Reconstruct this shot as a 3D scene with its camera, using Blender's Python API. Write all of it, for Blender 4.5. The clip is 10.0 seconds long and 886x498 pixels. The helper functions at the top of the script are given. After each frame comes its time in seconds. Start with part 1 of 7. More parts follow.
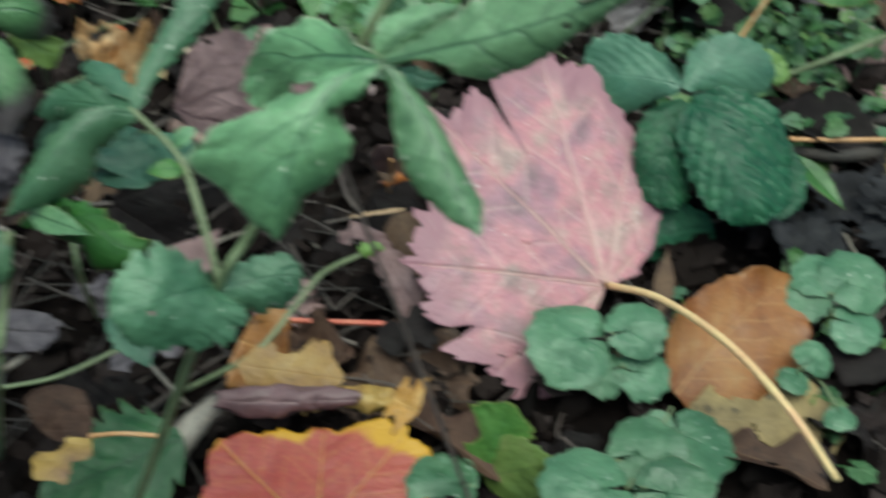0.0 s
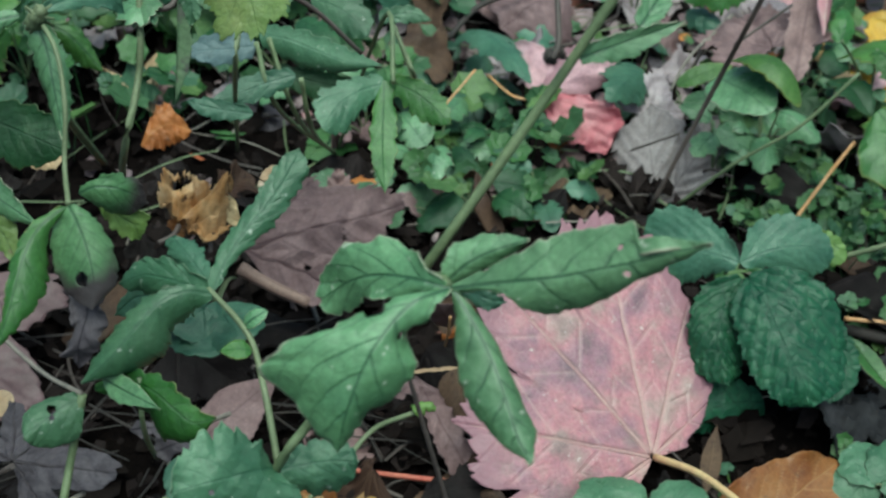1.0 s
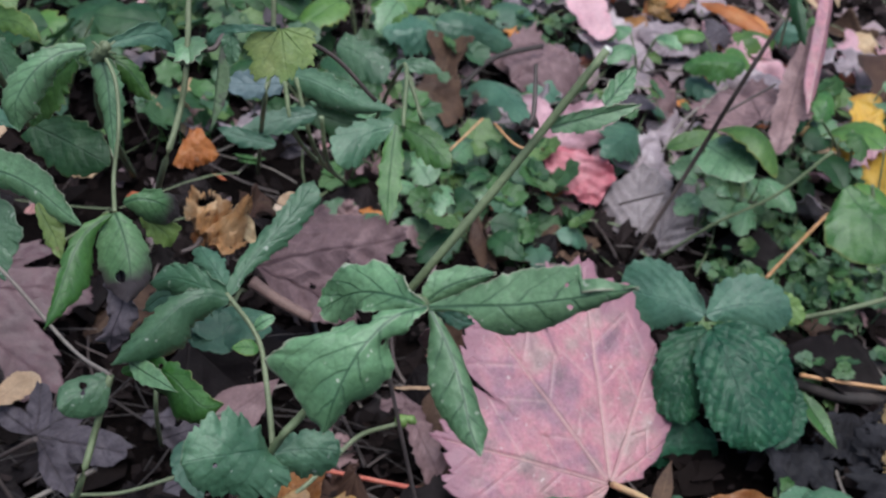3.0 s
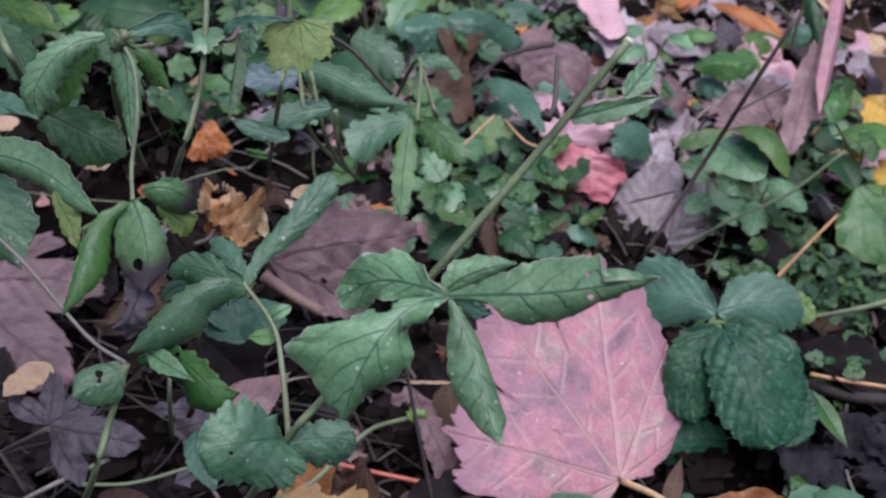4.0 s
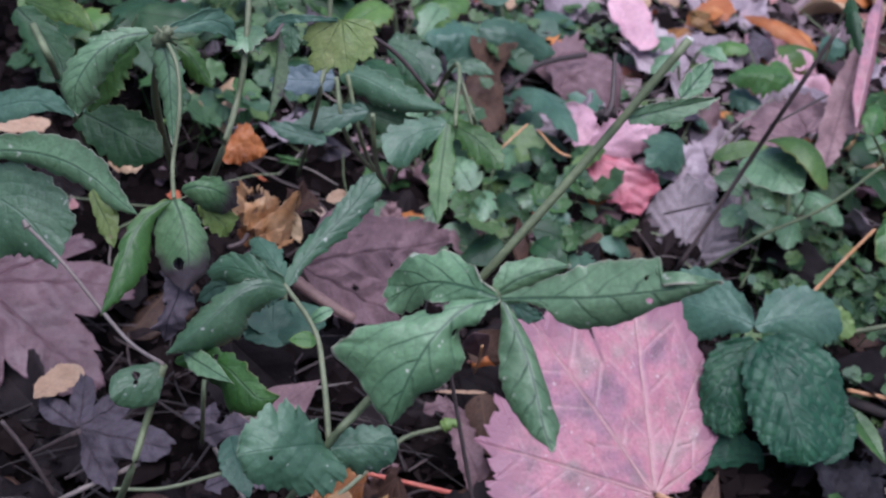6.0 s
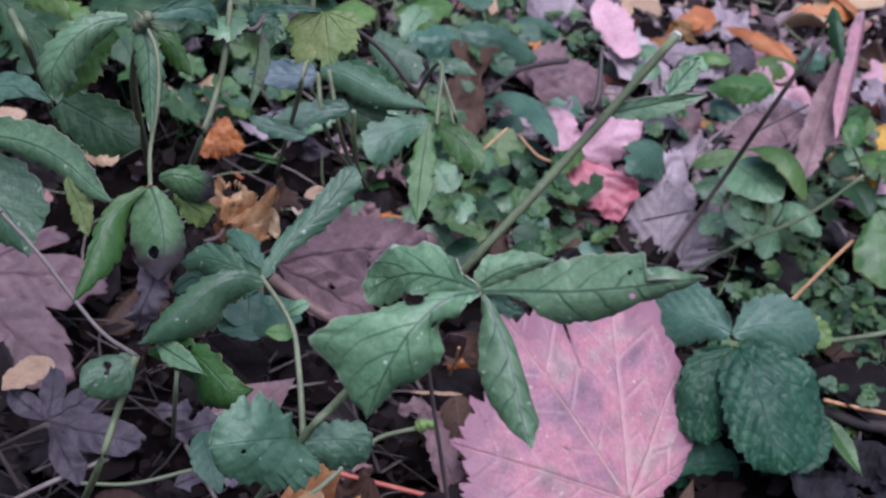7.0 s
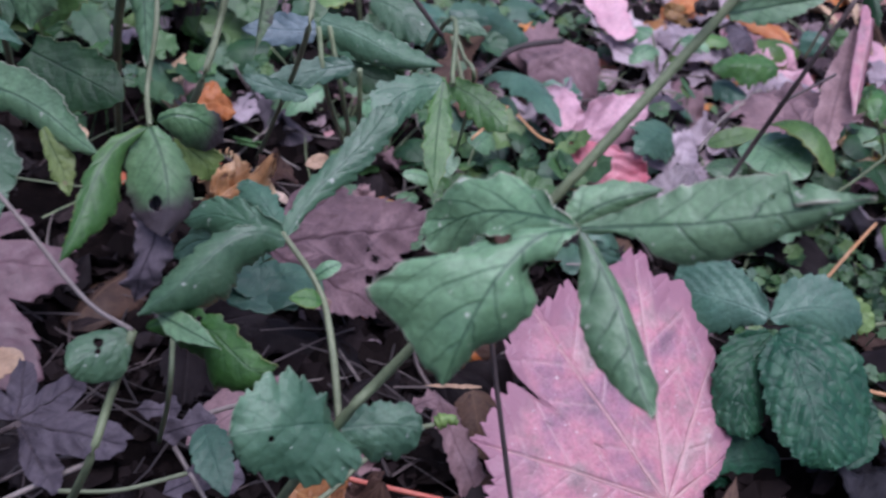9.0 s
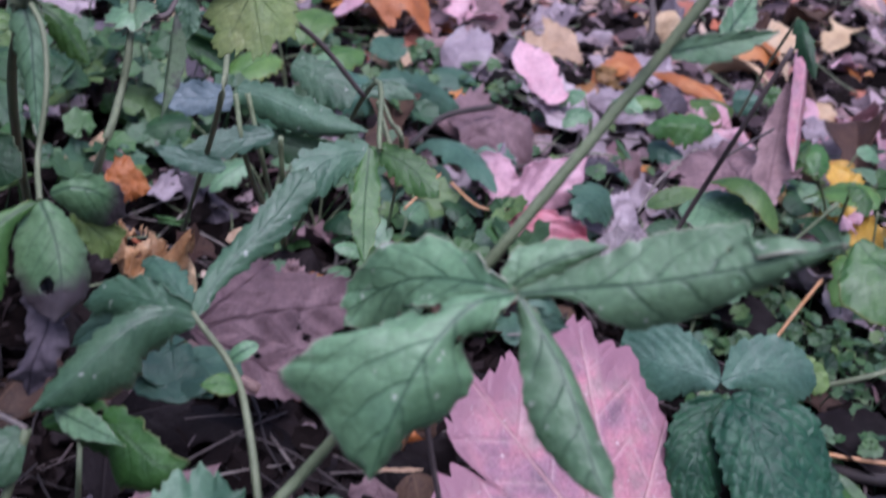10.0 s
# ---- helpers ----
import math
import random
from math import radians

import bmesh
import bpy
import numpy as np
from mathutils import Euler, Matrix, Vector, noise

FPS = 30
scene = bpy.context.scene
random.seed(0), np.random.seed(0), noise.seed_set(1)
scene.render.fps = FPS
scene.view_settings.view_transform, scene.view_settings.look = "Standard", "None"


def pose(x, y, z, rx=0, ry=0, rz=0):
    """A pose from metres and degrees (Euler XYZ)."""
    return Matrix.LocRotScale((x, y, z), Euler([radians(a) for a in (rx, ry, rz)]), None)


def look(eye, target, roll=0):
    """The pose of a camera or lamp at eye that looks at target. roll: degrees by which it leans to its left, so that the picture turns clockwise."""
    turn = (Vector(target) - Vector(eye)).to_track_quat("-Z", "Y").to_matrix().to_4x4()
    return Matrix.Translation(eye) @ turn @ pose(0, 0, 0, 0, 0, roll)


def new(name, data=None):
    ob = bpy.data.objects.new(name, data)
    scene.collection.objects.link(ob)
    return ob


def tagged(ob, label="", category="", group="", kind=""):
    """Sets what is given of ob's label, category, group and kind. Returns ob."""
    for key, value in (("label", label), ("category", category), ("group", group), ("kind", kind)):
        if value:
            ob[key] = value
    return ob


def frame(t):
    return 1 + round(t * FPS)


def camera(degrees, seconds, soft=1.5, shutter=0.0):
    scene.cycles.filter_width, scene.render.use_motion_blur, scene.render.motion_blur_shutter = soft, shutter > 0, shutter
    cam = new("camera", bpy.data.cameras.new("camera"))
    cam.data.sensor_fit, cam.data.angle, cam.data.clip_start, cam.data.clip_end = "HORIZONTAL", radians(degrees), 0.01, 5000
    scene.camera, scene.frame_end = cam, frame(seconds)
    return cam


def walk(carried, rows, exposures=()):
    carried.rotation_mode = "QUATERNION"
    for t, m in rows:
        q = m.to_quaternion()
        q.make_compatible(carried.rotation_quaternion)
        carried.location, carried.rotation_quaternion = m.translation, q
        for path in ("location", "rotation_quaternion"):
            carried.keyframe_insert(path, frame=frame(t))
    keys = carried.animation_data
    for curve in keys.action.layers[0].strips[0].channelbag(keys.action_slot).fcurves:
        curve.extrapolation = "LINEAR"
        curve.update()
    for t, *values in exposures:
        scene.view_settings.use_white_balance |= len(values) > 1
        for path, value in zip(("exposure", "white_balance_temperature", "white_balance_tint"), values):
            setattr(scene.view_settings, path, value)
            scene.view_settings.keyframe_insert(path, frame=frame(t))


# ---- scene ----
cam = camera(39.5, 10.0, soft=2.3, shutter=0.5)
cam.data.dof.use_dof, cam.data.dof.focus_distance, cam.data.dof.aperture_fstop = True, 0.30, 37.0
# seconds, eye x y z in metres, heading, pitch and roll in degrees
PATH = [
    (0, 0.03703, -0.20771, 0.28815, 0.432, -42.187, 0.466),
    (0.2, 0.03077, -0.21315, 0.29181, 3.463, -40.587, -0.574),
    (0.5, 0.02854, -0.20321, 0.30302, 3.514, -39.099, 2.115),
    (1, 0.03528, -0.20315, 0.30868, 3.842, -37.521, 2.361),
    (1.5, 0.04146, -0.21512, 0.31949, 3.159, -37.683, 3.496),
    (2, 0.04938, -0.22928, 0.33025, 3.389, -36.542, 4.711),
    (2.5, 0.04748, -0.23596, 0.33378, 4.183, -36.266, 6.318),
    (3, 0.04258, -0.23737, 0.33361, 4.454, -35.905, 6.805),
    (4.5, 0.03942, -0.23988, 0.33084, 4.743, -35.781, 7.361),
    (5, 0.03767, -0.23926, 0.33206, 5.247, -35.454, 6.981),
    (5.5, 0.03414, -0.23794, 0.32848, 5.847, -35.463, 6.758),
    (7, 0.03241, -0.23629, 0.32001, 4.354, -34.635, 9.484),
    (7.5, 0.03093, -0.23545, 0.31369, 4.073, -34.634, 9.442),
    (8, 0.02406, -0.23288, 0.30027, 4.798, -35.209, 8.867),
    (8.5, 0.01338, -0.22188, 0.28933, 3.97, -34.895, 9.553),
    (9, 0.012, -0.21071, 0.28075, 1.721, -33.296, 10.235),
    (9.5, 0.01553, -0.20161, 0.27363, 0.065, -32.458, 9.731),
    (10, 0.01418, -0.19324, 0.26949, -0.744, -29.423, 9.262),
]


def aim(x, y, z, heading, pitch, roll):
    return pose(x, y, z, 90 + pitch, 0, heading) @ pose(0, 0, 0, 0, 0, roll)


walk(cam, [(t, aim(*row)) for t, *row in PATH],
     exposures=[(0.0, 1.12, 6150, -20), (0.5, 1.0, 6000, -27), (1.0, 0.97, 5900, -23), (2.0, 0.96, 5930, -7), (3.0, 0.95, 5880, 4), (4.5, 0.95, 5690, 17), (8.0, 0.98, 5500, 23), (10.0, 1.0, 5480, 27)])

# ---- light: a dull sky over a wood floor ----
world = bpy.data.worlds.new("overcast_sky")
scene.world = world
world.use_nodes = True
wn = world.node_tree.nodes
sky = wn.new("ShaderNodeTexSky")
sky.sky_type, sky.sun_disc, sky.sun_elevation, sky.sun_rotation = "NISHITA", False, radians(75), radians(160)
sky.air_density, sky.dust_density = 1.0, 4.0
wn["Background"].inputs["Strength"].default_value = 0.062
world.node_tree.links.new(sky.outputs[0], wn["Background"].inputs["Color"])
sun = new("sun", bpy.data.lights.new("sun", "SUN"))
sun.data.energy, sun.data.angle, sun.data.color = 1.6, radians(60), (1.0, 0.97, 0.94)
sun.matrix_world = look((0.15, -0.2, 2.0), (0, 0.15, 0))


# ---- materials ----
def nodes_of(name):
    m = bpy.data.materials.new(name)
    m.use_nodes = True
    t = m.node_tree
    return m, t, t.nodes["Principled BSDF"]


def add(t, kind, **values):
    n = t.nodes.new(kind)
    for key, value in values.items():
        n.inputs[key].default_value = value
    return n


def noise_of(t, scale, detail=4.0, rough=0.6, source="Object", shift=True):
    """Noise on the thing's own coordinates, moved by a random step for each thing."""
    co = t.nodes.new("ShaderNodeTexCoord")
    n = add(t, "ShaderNodeTexNoise", Scale=scale, Detail=detail, Roughness=rough)
    n.noise_dimensions = "4D"
    if shift:
        info = t.nodes.new("ShaderNodeObjectInfo")
        up = t.nodes.new("ShaderNodeMath")
        up.operation, up.inputs[1].default_value = "MULTIPLY", 37.0
        t.links.new(info.outputs["Random"], up.inputs[0])
        t.links.new(up.outputs[0], n.inputs["W"])
    t.links.new(co.outputs[source], n.inputs["Vector"])
    return n.outputs["Fac"]


def ramp(t, fac, stops):
    r = t.nodes.new("ShaderNodeValToRGB")
    while len(r.color_ramp.elements) < len(stops):
        r.color_ramp.elements.new(0.5)
    for e, (p, c) in zip(r.color_ramp.elements, stops):
        e.position, e.color = p, (*c, 1.0)
    t.links.new(fac, r.inputs["Fac"])
    return r.outputs["Color"]


def mix(t, fac, a, b, blend="MIX"):
    n = t.nodes.new("ShaderNodeMix")
    n.data_type, n.blend_type = "RGBA", blend
    for value, socket in ((fac, n.inputs[0]), (a, n.inputs[6]), (b, n.inputs[7])):
        if isinstance(value, bpy.types.NodeSocket):
            t.links.new(value, socket)
        else:
            socket.default_value = value if isinstance(value, float) else (*value, 1.0)
    return n.outputs[2]


def math_node(t, op, a, b=None):
    n = t.nodes.new("ShaderNodeMath")
    n.operation = op
    for value, socket in ((a, n.inputs[0]), (b, n.inputs[1])):
        if isinstance(value, bpy.types.NodeSocket):
            t.links.new(value, socket)
        elif value is not None:
            socket.default_value = value
    return n.outputs[0]


def leaf_material(name, colours, vein, vein_amount=0.6, spot=None, spot_at=0.62, rough=0.5, through_light=0.2,
                  scale=55.0, tint=0.12, relief=0.6, gloss=0.6, rim=None, rim_at=0.9, speck=None, rim_wild=2.2, net=420.0, net_depth=0.14, spot_scale=160.0, spot_soft=0.09):
    """A leaf: patches between the given colours, veins from the mesh's own vein layer, spots, fine grain."""
    m, t, p = nodes_of(name)
    big = noise_of(t, scale, 3.0, 0.55)
    fine = noise_of(t, 700.0, 5.0, 0.7)
    step = 0.46 / max(1, len(colours) - 1)
    col = ramp(t, big, [(0.27 + i * step, c) for i, c in enumerate(colours)])
    grain = ramp(t, fine, [(0.25, (0.62, 0.62, 0.62)), (0.75, (1.3, 1.3, 1.3))])
    col = mix(t, 0.75, col, grain, "MULTIPLY")
    if spot:
        s = noise_of(t, spot_scale, 4.0, 0.65)
        col = mix(t, ramp(t, s, [(spot_at, (0, 0, 0)), (spot_at + spot_soft, (1, 1, 1))]), col, spot)
    if speck:
        dust = noise_of(t, 520.0, 2.0, 0.5)
        col = mix(t, ramp(t, dust, [(0.675, (0, 0, 0)), (0.735, (1, 1, 1))]), col, speck)
    lines = t.nodes.new("ShaderNodeAttribute")
    lines.attribute_name = "vein"
    where = t.nodes.new("ShaderNodeTexCoord")
    bent = add(t, "ShaderNodeVectorMath")
    bent.operation = "MULTIPLY_ADD"
    wobble = add(t, "ShaderNodeTexNoise", Scale=net * 0.6, Detail=2.0)
    t.links.new(where.outputs["Object"], wobble.inputs["Vector"])
    t.links.new(wobble.outputs["Color"], bent.inputs[0])
    bent.inputs[1].default_value = (0.5 / net,) * 3
    t.links.new(where.outputs["Object"], bent.inputs[2])
    cells = add(t, "ShaderNodeTexVoronoi", Scale=net)
    cells.feature = "DISTANCE_TO_EDGE"
    t.links.new(bent.outputs[0], cells.inputs["Vector"])
    mesh_net = ramp(t, cells.outputs["Distance"], [(0.0, (1, 1, 1)), (0.10, (0, 0, 0))])
    col = mix(t, math_node(t, "MULTIPLY", mesh_net, net_depth), col, vein)
    col = mix(t, math_node(t, "MULTIPLY", lines.outputs["Fac"], vein_amount), col, vein)
    if rim:
        border = t.nodes.new("ShaderNodeAttribute")
        border.attribute_name = "rim"
        uneven = math_node(t, "ADD", border.outputs["Fac"], math_node(t, "MULTIPLY", math_node(t, "SUBTRACT", big, 0.5), (1 - rim_at) * rim_wild))
        col = mix(t, ramp(t, uneven, [(rim_at, (0, 0, 0)), (min(1.0, rim_at + (1 - rim_at) * 0.7), (1, 1, 1))]), col, rim)
    info = t.nodes.new("ShaderNodeObjectInfo")
    hsv = t.nodes.new("ShaderNodeHueSaturation")
    hue = math_node(t, "ADD", math_node(t, "MULTIPLY", info.outputs["Random"], tint * 0.16), 0.5 - tint * 0.08)
    val = math_node(t, "ADD", math_node(t, "MULTIPLY", info.outputs["Random"], tint * 3.0), 1.0 - tint * 1.5)
    t.links.new(hue, hsv.inputs["Hue"])
    t.links.new(val, hsv.inputs["Value"])
    t.links.new(col, hsv.inputs["Color"])
    t.links.new(hsv.outputs[0], p.inputs["Base Color"])
    dull = ramp(t, noise_of(t, scale * 2.2, 3.0, 0.6), [(0.32, (max(0.12, rough - 0.14),) * 3), (0.68, (min(1.0, rough + 0.16),) * 3)])
    t.links.new(dull, p.inputs["Roughness"])
    p.inputs["Specular IOR Level"].default_value = gloss
    bump = add(t, "ShaderNodeBump", Strength=relief, Distance=0.0006)
    puffed = math_node(t, "MULTIPLY", ramp(t, cells.outputs["Distance"], [(0.0, (0, 0, 0)), (0.28, (1, 1, 1))]), net_depth * 1.1)
    height = math_node(t, "SUBTRACT", math_node(t, "ADD", math_node(t, "ADD", math_node(t, "MULTIPLY", big, 0.6), puffed), math_node(t, "MULTIPLY", fine, 0.5)),
                       math_node(t, "MULTIPLY", lines.outputs["Fac"], 0.4))
    t.links.new(height, bump.inputs["Height"])
    t.links.new(bump.outputs[0], p.inputs["Normal"])
    if through_light:
        back = t.nodes.new("ShaderNodeBsdfTranslucent")
        t.links.new(hsv.outputs[0], back.inputs["Color"])
        both = add(t, "ShaderNodeMixShader", Fac=through_light)
        t.links.new(p.outputs[0], both.inputs[1])
        t.links.new(back.outputs[0], both.inputs[2])
        t.links.new(both.outputs[0], t.nodes["Material Output"].inputs["Surface"])
    return m


def stem_material(name, a, b, rough=0.55):
    m, t, p = nodes_of(name)
    col = ramp(t, noise_of(t, 90.0, 4.0, 0.6), [(0.3, a), (0.68, b)])
    fine = noise_of(t, 900.0, 4.0, 0.7)
    col = mix(t, 0.7, col, ramp(t, fine, [(0.25, (0.6, 0.6, 0.6)), (0.75, (1.25, 1.25, 1.25))]), "MULTIPLY")
    t.links.new(col, p.inputs["Base Color"])
    p.inputs["Roughness"].default_value = rough
    bump = add(t, "ShaderNodeBump", Strength=0.4, Distance=0.0005)
    t.links.new(fine, bump.inputs["Height"])
    t.links.new(bump.outputs[0], p.inputs["Normal"])
    return m


GREEN = leaf_material("avens_green", [(0.080, 0.165, 0.080), (0.148, 0.268, 0.132), (0.215, 0.360, 0.190)], (0.012, 0.05, 0.02), 0.85, (0.32, 0.36, 0.24), 0.71, 0.36, gloss=0.7, rim=(0.36, 0.36, 0.26), rim_at=0.96, speck=(0.45, 0.48, 0.38))
GREEN_SOFT = leaf_material("soft_green", [(0.043, 0.105, 0.054), (0.080, 0.165, 0.088), (0.128, 0.230, 0.128)], (0.026, 0.08, 0.042), 0.5, (0.25, 0.30, 0.22), 0.72, 0.4, rim=(0.16, 0.22, 0.14), rim_at=0.975, speck=(0.38, 0.42, 0.35))
GREEN_BLIGHT = leaf_material("blighted_green", [(0.062, 0.150, 0.058), (0.115, 0.235, 0.100), (0.165, 0.30, 0.140)], (0.012, 0.05, 0.02), 0.8, (0.20, 0.20, 0.17), 0.66, 0.45, gloss=0.5, rim=(0.075, 0.058, 0.062), rim_at=0.66, rim_wild=3.5)
GREEN_MID = leaf_material("plain_green", [(0.03, 0.09, 0.018), (0.06, 0.15, 0.032), (0.11, 0.22, 0.055)], (0.012, 0.05, 0.012), 0.7, (0.20, 0.22, 0.08), 0.72, 0.36, 0.25, rim=(0.16, 0.20, 0.06), rim_at=0.93)
GREEN_DARK = leaf_material("dark_green", [(0.012, 0.042, 0.017), (0.028, 0.08, 0.03), (0.055, 0.125, 0.046)], (0.007, 0.028, 0.011), 0.7, None, 0.7, 0.45, rim=(0.07, 0.11, 0.04), rim_at=0.93, gloss=0.4)
GREEN_FRESH = leaf_material("fresh_green", [(0.055, 0.135, 0.028), (0.105, 0.21, 0.045), (0.18, 0.30, 0.075)], (0.025, 0.08, 0.02), 0.6, (0.22, 0.24, 0.06), 0.72, 0.4, 0.3, rim=(0.22, 0.26, 0.07), rim_at=0.88)
GREEN_TEAL = leaf_material("blue_green", [(0.045, 0.105, 0.068), (0.075, 0.16, 0.100), (0.115, 0.22, 0.138)], (0.025, 0.08, 0.05), 0.45, None, 0.7, 0.38)
GREEN_BLUE = leaf_material("blue_grey_underside", [(0.085, 0.13, 0.145), (0.13, 0.185, 0.20), (0.19, 0.25, 0.265)], (0.06, 0.11, 0.11), 0.5, None, 0.7, 0.45)
GREEN_DEEP = leaf_material("deep_bramble_green", [(0.011, 0.048, 0.024), (0.021, 0.078, 0.038), (0.039, 0.115, 0.054)], (0.008, 0.032, 0.018), 0.5, None, 0.7, 0.4, 0.12, 120.0, 0.1, 0.8, gloss=0.35, net=230.0, net_depth=0.5)
GREEN_FADING = leaf_material("fading_green", [(0.10, 0.165, 0.04), (0.18, 0.265, 0.065), (0.29, 0.32, 0.12)], (0.05, 0.09, 0.03), 0.5, (0.22, 0.15, 0.07), 0.62, 0.5)
WILTED = leaf_material("wilted_green_grey", [(0.07, 0.09, 0.06), (0.10, 0.15, 0.07), (0.09, 0.08, 0.075)], (0.03, 0.05, 0.03), 0.5, (0.05, 0.04, 0.04), 0.55, 0.6)
PINK = leaf_material("faded_pink", [(0.15, 0.095, 0.12), (0.34, 0.165, 0.22), (0.51, 0.21, 0.25), (0.47, 0.30, 0.29), (0.21, 0.145, 0.145)], (0.64, 0.44, 0.42), 0.6, (0.23, 0.155, 0.16), 0.50, 0.5, 0.12, 55.0, 0.03, 0.9, spot_scale=75.0, spot_soft=0.20, rim=(0.32, 0.15, 0.19), rim_at=0.78, speck=(0.62, 0.48, 0.47))
DUSKY = leaf_material("dusky_pink", [(0.08, 0.045, 0.052), (0.14, 0.075, 0.085), (0.21, 0.115, 0.13)], (0.10, 0.045, 0.055), 0.5, (0.10, 0.06, 0.07), 0.66, 0.55, 0.1, 50.0, 0.06)
PINK_PALE = leaf_material("pale_pink", [(0.47, 0.246, 0.302), (0.65, 0.37, 0.426), (0.694, 0.47, 0.515)], (0.62, 0.34, 0.36), 0.5, (0.14, 0.09, 0.10), 0.7, 0.5, 0.15, 50.0, 0.08)
PINK_RED = leaf_material("red_pink", [(0.42, 0.10, 0.14), (0.55, 0.16, 0.20), (0.58, 0.28, 0.32)], (0.62, 0.25, 0.25), 0.5, (0.16, 0.07, 0.08), 0.66, 0.5, 0.15, 50.0, 0.06)
MAUVE = leaf_material("mauve_brown", [(0.13, 0.08, 0.085), (0.25, 0.155, 0.16), (0.36, 0.235, 0.24)], (0.10, 0.055, 0.065), 0.6, (0.40, 0.29, 0.29), 0.68, 0.65, 0.1, gloss=0.25)
GREY = leaf_material("grey_mauve", [(0.06, 0.048, 0.058), (0.12, 0.098, 0.115), (0.20, 0.165, 0.185)], (0.022, 0.016, 0.024), 0.9, (0.07, 0.05, 0.05), 0.63, 0.65, 0.1, gloss=0.25)
GREY_PALE = leaf_material("pale_grey_mauve", [(0.224, 0.168, 0.19), (0.37, 0.291, 0.319), (0.504, 0.414, 0.431)], (0.16, 0.115, 0.13), 0.6, (0.12, 0.08, 0.08), 0.66, 0.6, 0.1)
GREY_MID = leaf_material("mid_grey_mauve", [(0.15, 0.122, 0.13), (0.26, 0.215, 0.225), (0.38, 0.32, 0.33)], (0.09, 0.07, 0.076), 0.6, (0.10, 0.08, 0.075), 0.64, 0.65, 0.1, gloss=0.25)
BROWN = leaf_material("brown_dead", [(0.0338, 0.0195, 0.0165), (0.075, 0.0413, 0.03), (0.12, 0.0713, 0.0488)], (0.18, 0.11, 0.07), 0.4, (0.03, 0.02, 0.02), 0.6, 0.6, 0.08, gloss=0.2)
# dead leaf with the shade under the plants put into its colour
DARK = leaf_material("rotting_shade_dark", [(0.00576, 0.00432, 0.00432), (0.013, 0.00936, 0.0101), (0.0288, 0.0216, 0.023)], (0.03, 0.022, 0.022), 0.4, None, 0.7, 0.65, 0.05, gloss=0.12)
TAN = leaf_material("pale_tan", [(0.352, 0.22, 0.121), (0.55, 0.374, 0.22), (0.605, 0.462, 0.308)], (0.3, 0.18, 0.1), 0.4, (0.2, 0.1, 0.05), 0.66, 0.6, 0.12)
TAN_ORANGE = leaf_material("tan_orange_crumpled", [(0.10, 0.045, 0.025), (0.34, 0.15, 0.06), (0.46, 0.27, 0.15), (0.60, 0.44, 0.33)], (0.42, 0.24, 0.14), 0.5, (0.07, 0.035, 0.02), 0.58, 0.6, 0.12, 90.0)
RUST = leaf_material("rust_orange", [(0.16, 0.035, 0.012), (0.34, 0.085, 0.018), (0.44, 0.15, 0.04)], (0.4, 0.16, 0.06), 0.5, (0.08, 0.03, 0.015), 0.62, 0.55, 0.15)
ORANGE = leaf_material("orange_brown", [(0.308, 0.0935, 0.022), (0.495, 0.165, 0.033), (0.605, 0.275, 0.088)], (0.55, 0.28, 0.10), 0.5, (0.12, 0.045, 0.02), 0.63, 0.55, 0.15)
OCHRE = leaf_material("ochre_brown", [(0.10, 0.03, 0.008), (0.24, 0.085, 0.015), (0.34, 0.15, 0.035), (0.46, 0.29, 0.13)], (0.50, 0.30, 0.12), 0.7, (0.07, 0.03, 0.015), 0.62, 0.5, 0.12, 45.0)
YELLOW = leaf_material("autumn_yellow", [(0.55, 0.28, 0.04), (0.68, 0.42, 0.05), (0.72, 0.5, 0.14)], (0.7, 0.45, 0.15), 0.4, (0.3, 0.14, 0.04), 0.68, 0.5, 0.2)
RED = leaf_material("red_and_yellow", [(0.22, 0.022, 0.026), (0.30, 0.04, 0.036), (0.34, 0.062, 0.04), (0.40, 0.17, 0.02)], (0.48, 0.24, 0.06), 0.55, (0.14, 0.03, 0.035), 0.63, 0.5, 0.12, 30.0, 0.03, rim=(0.50, 0.26, 0.015), rim_at=0.84, rim_wild=9.0)
YELLOW_TAN = leaf_material("yellow_tan", [(0.14, 0.065, 0.05), (0.32, 0.18, 0.045), (0.46, 0.31, 0.10)], (0.40, 0.24, 0.10), 0.4, (0.16, 0.07, 0.04), 0.62, 0.5, 0.15)
ROTTEN = leaf_material("rotten_tan", [(0.098, 0.07, 0.042), (0.238, 0.168, 0.084), (0.42, 0.308, 0.14)], (0.22, 0.16, 0.09), 0.4, (0.05, 0.04, 0.03), 0.58, 0.65, 0.1, gloss=0.2)

# GREY taken near-black: holds the shade on the low right-hand leaves
GREY_DARK = leaf_material("shade_dark_grey_blue", [(0.009, 0.0085, 0.010), (0.021, 0.0195, 0.023), (0.046, 0.042, 0.048)], (0.012, 0.010, 0.012), 0.6, (0.12, 0.085, 0.06), 0.68, 0.65, 0.05, gloss=0.12)
STEM_GREEN = stem_material("stem_green", (0.115, 0.145, 0.075), (0.20, 0.24, 0.125))
STEM_PALE = stem_material("stem_pale", (0.13, 0.155, 0.08), (0.21, 0.235, 0.135))
STEM_DARK = stem_material("stem_dark", (0.022, 0.017, 0.017), (0.06, 0.045, 0.042), 0.8)
STEM_BROWN = stem_material("stem_brown", (0.055, 0.04, 0.038), (0.115, 0.083, 0.076))
STEM_GREY = stem_material("stem_grey", (0.16, 0.13, 0.115), (0.30, 0.25, 0.22))
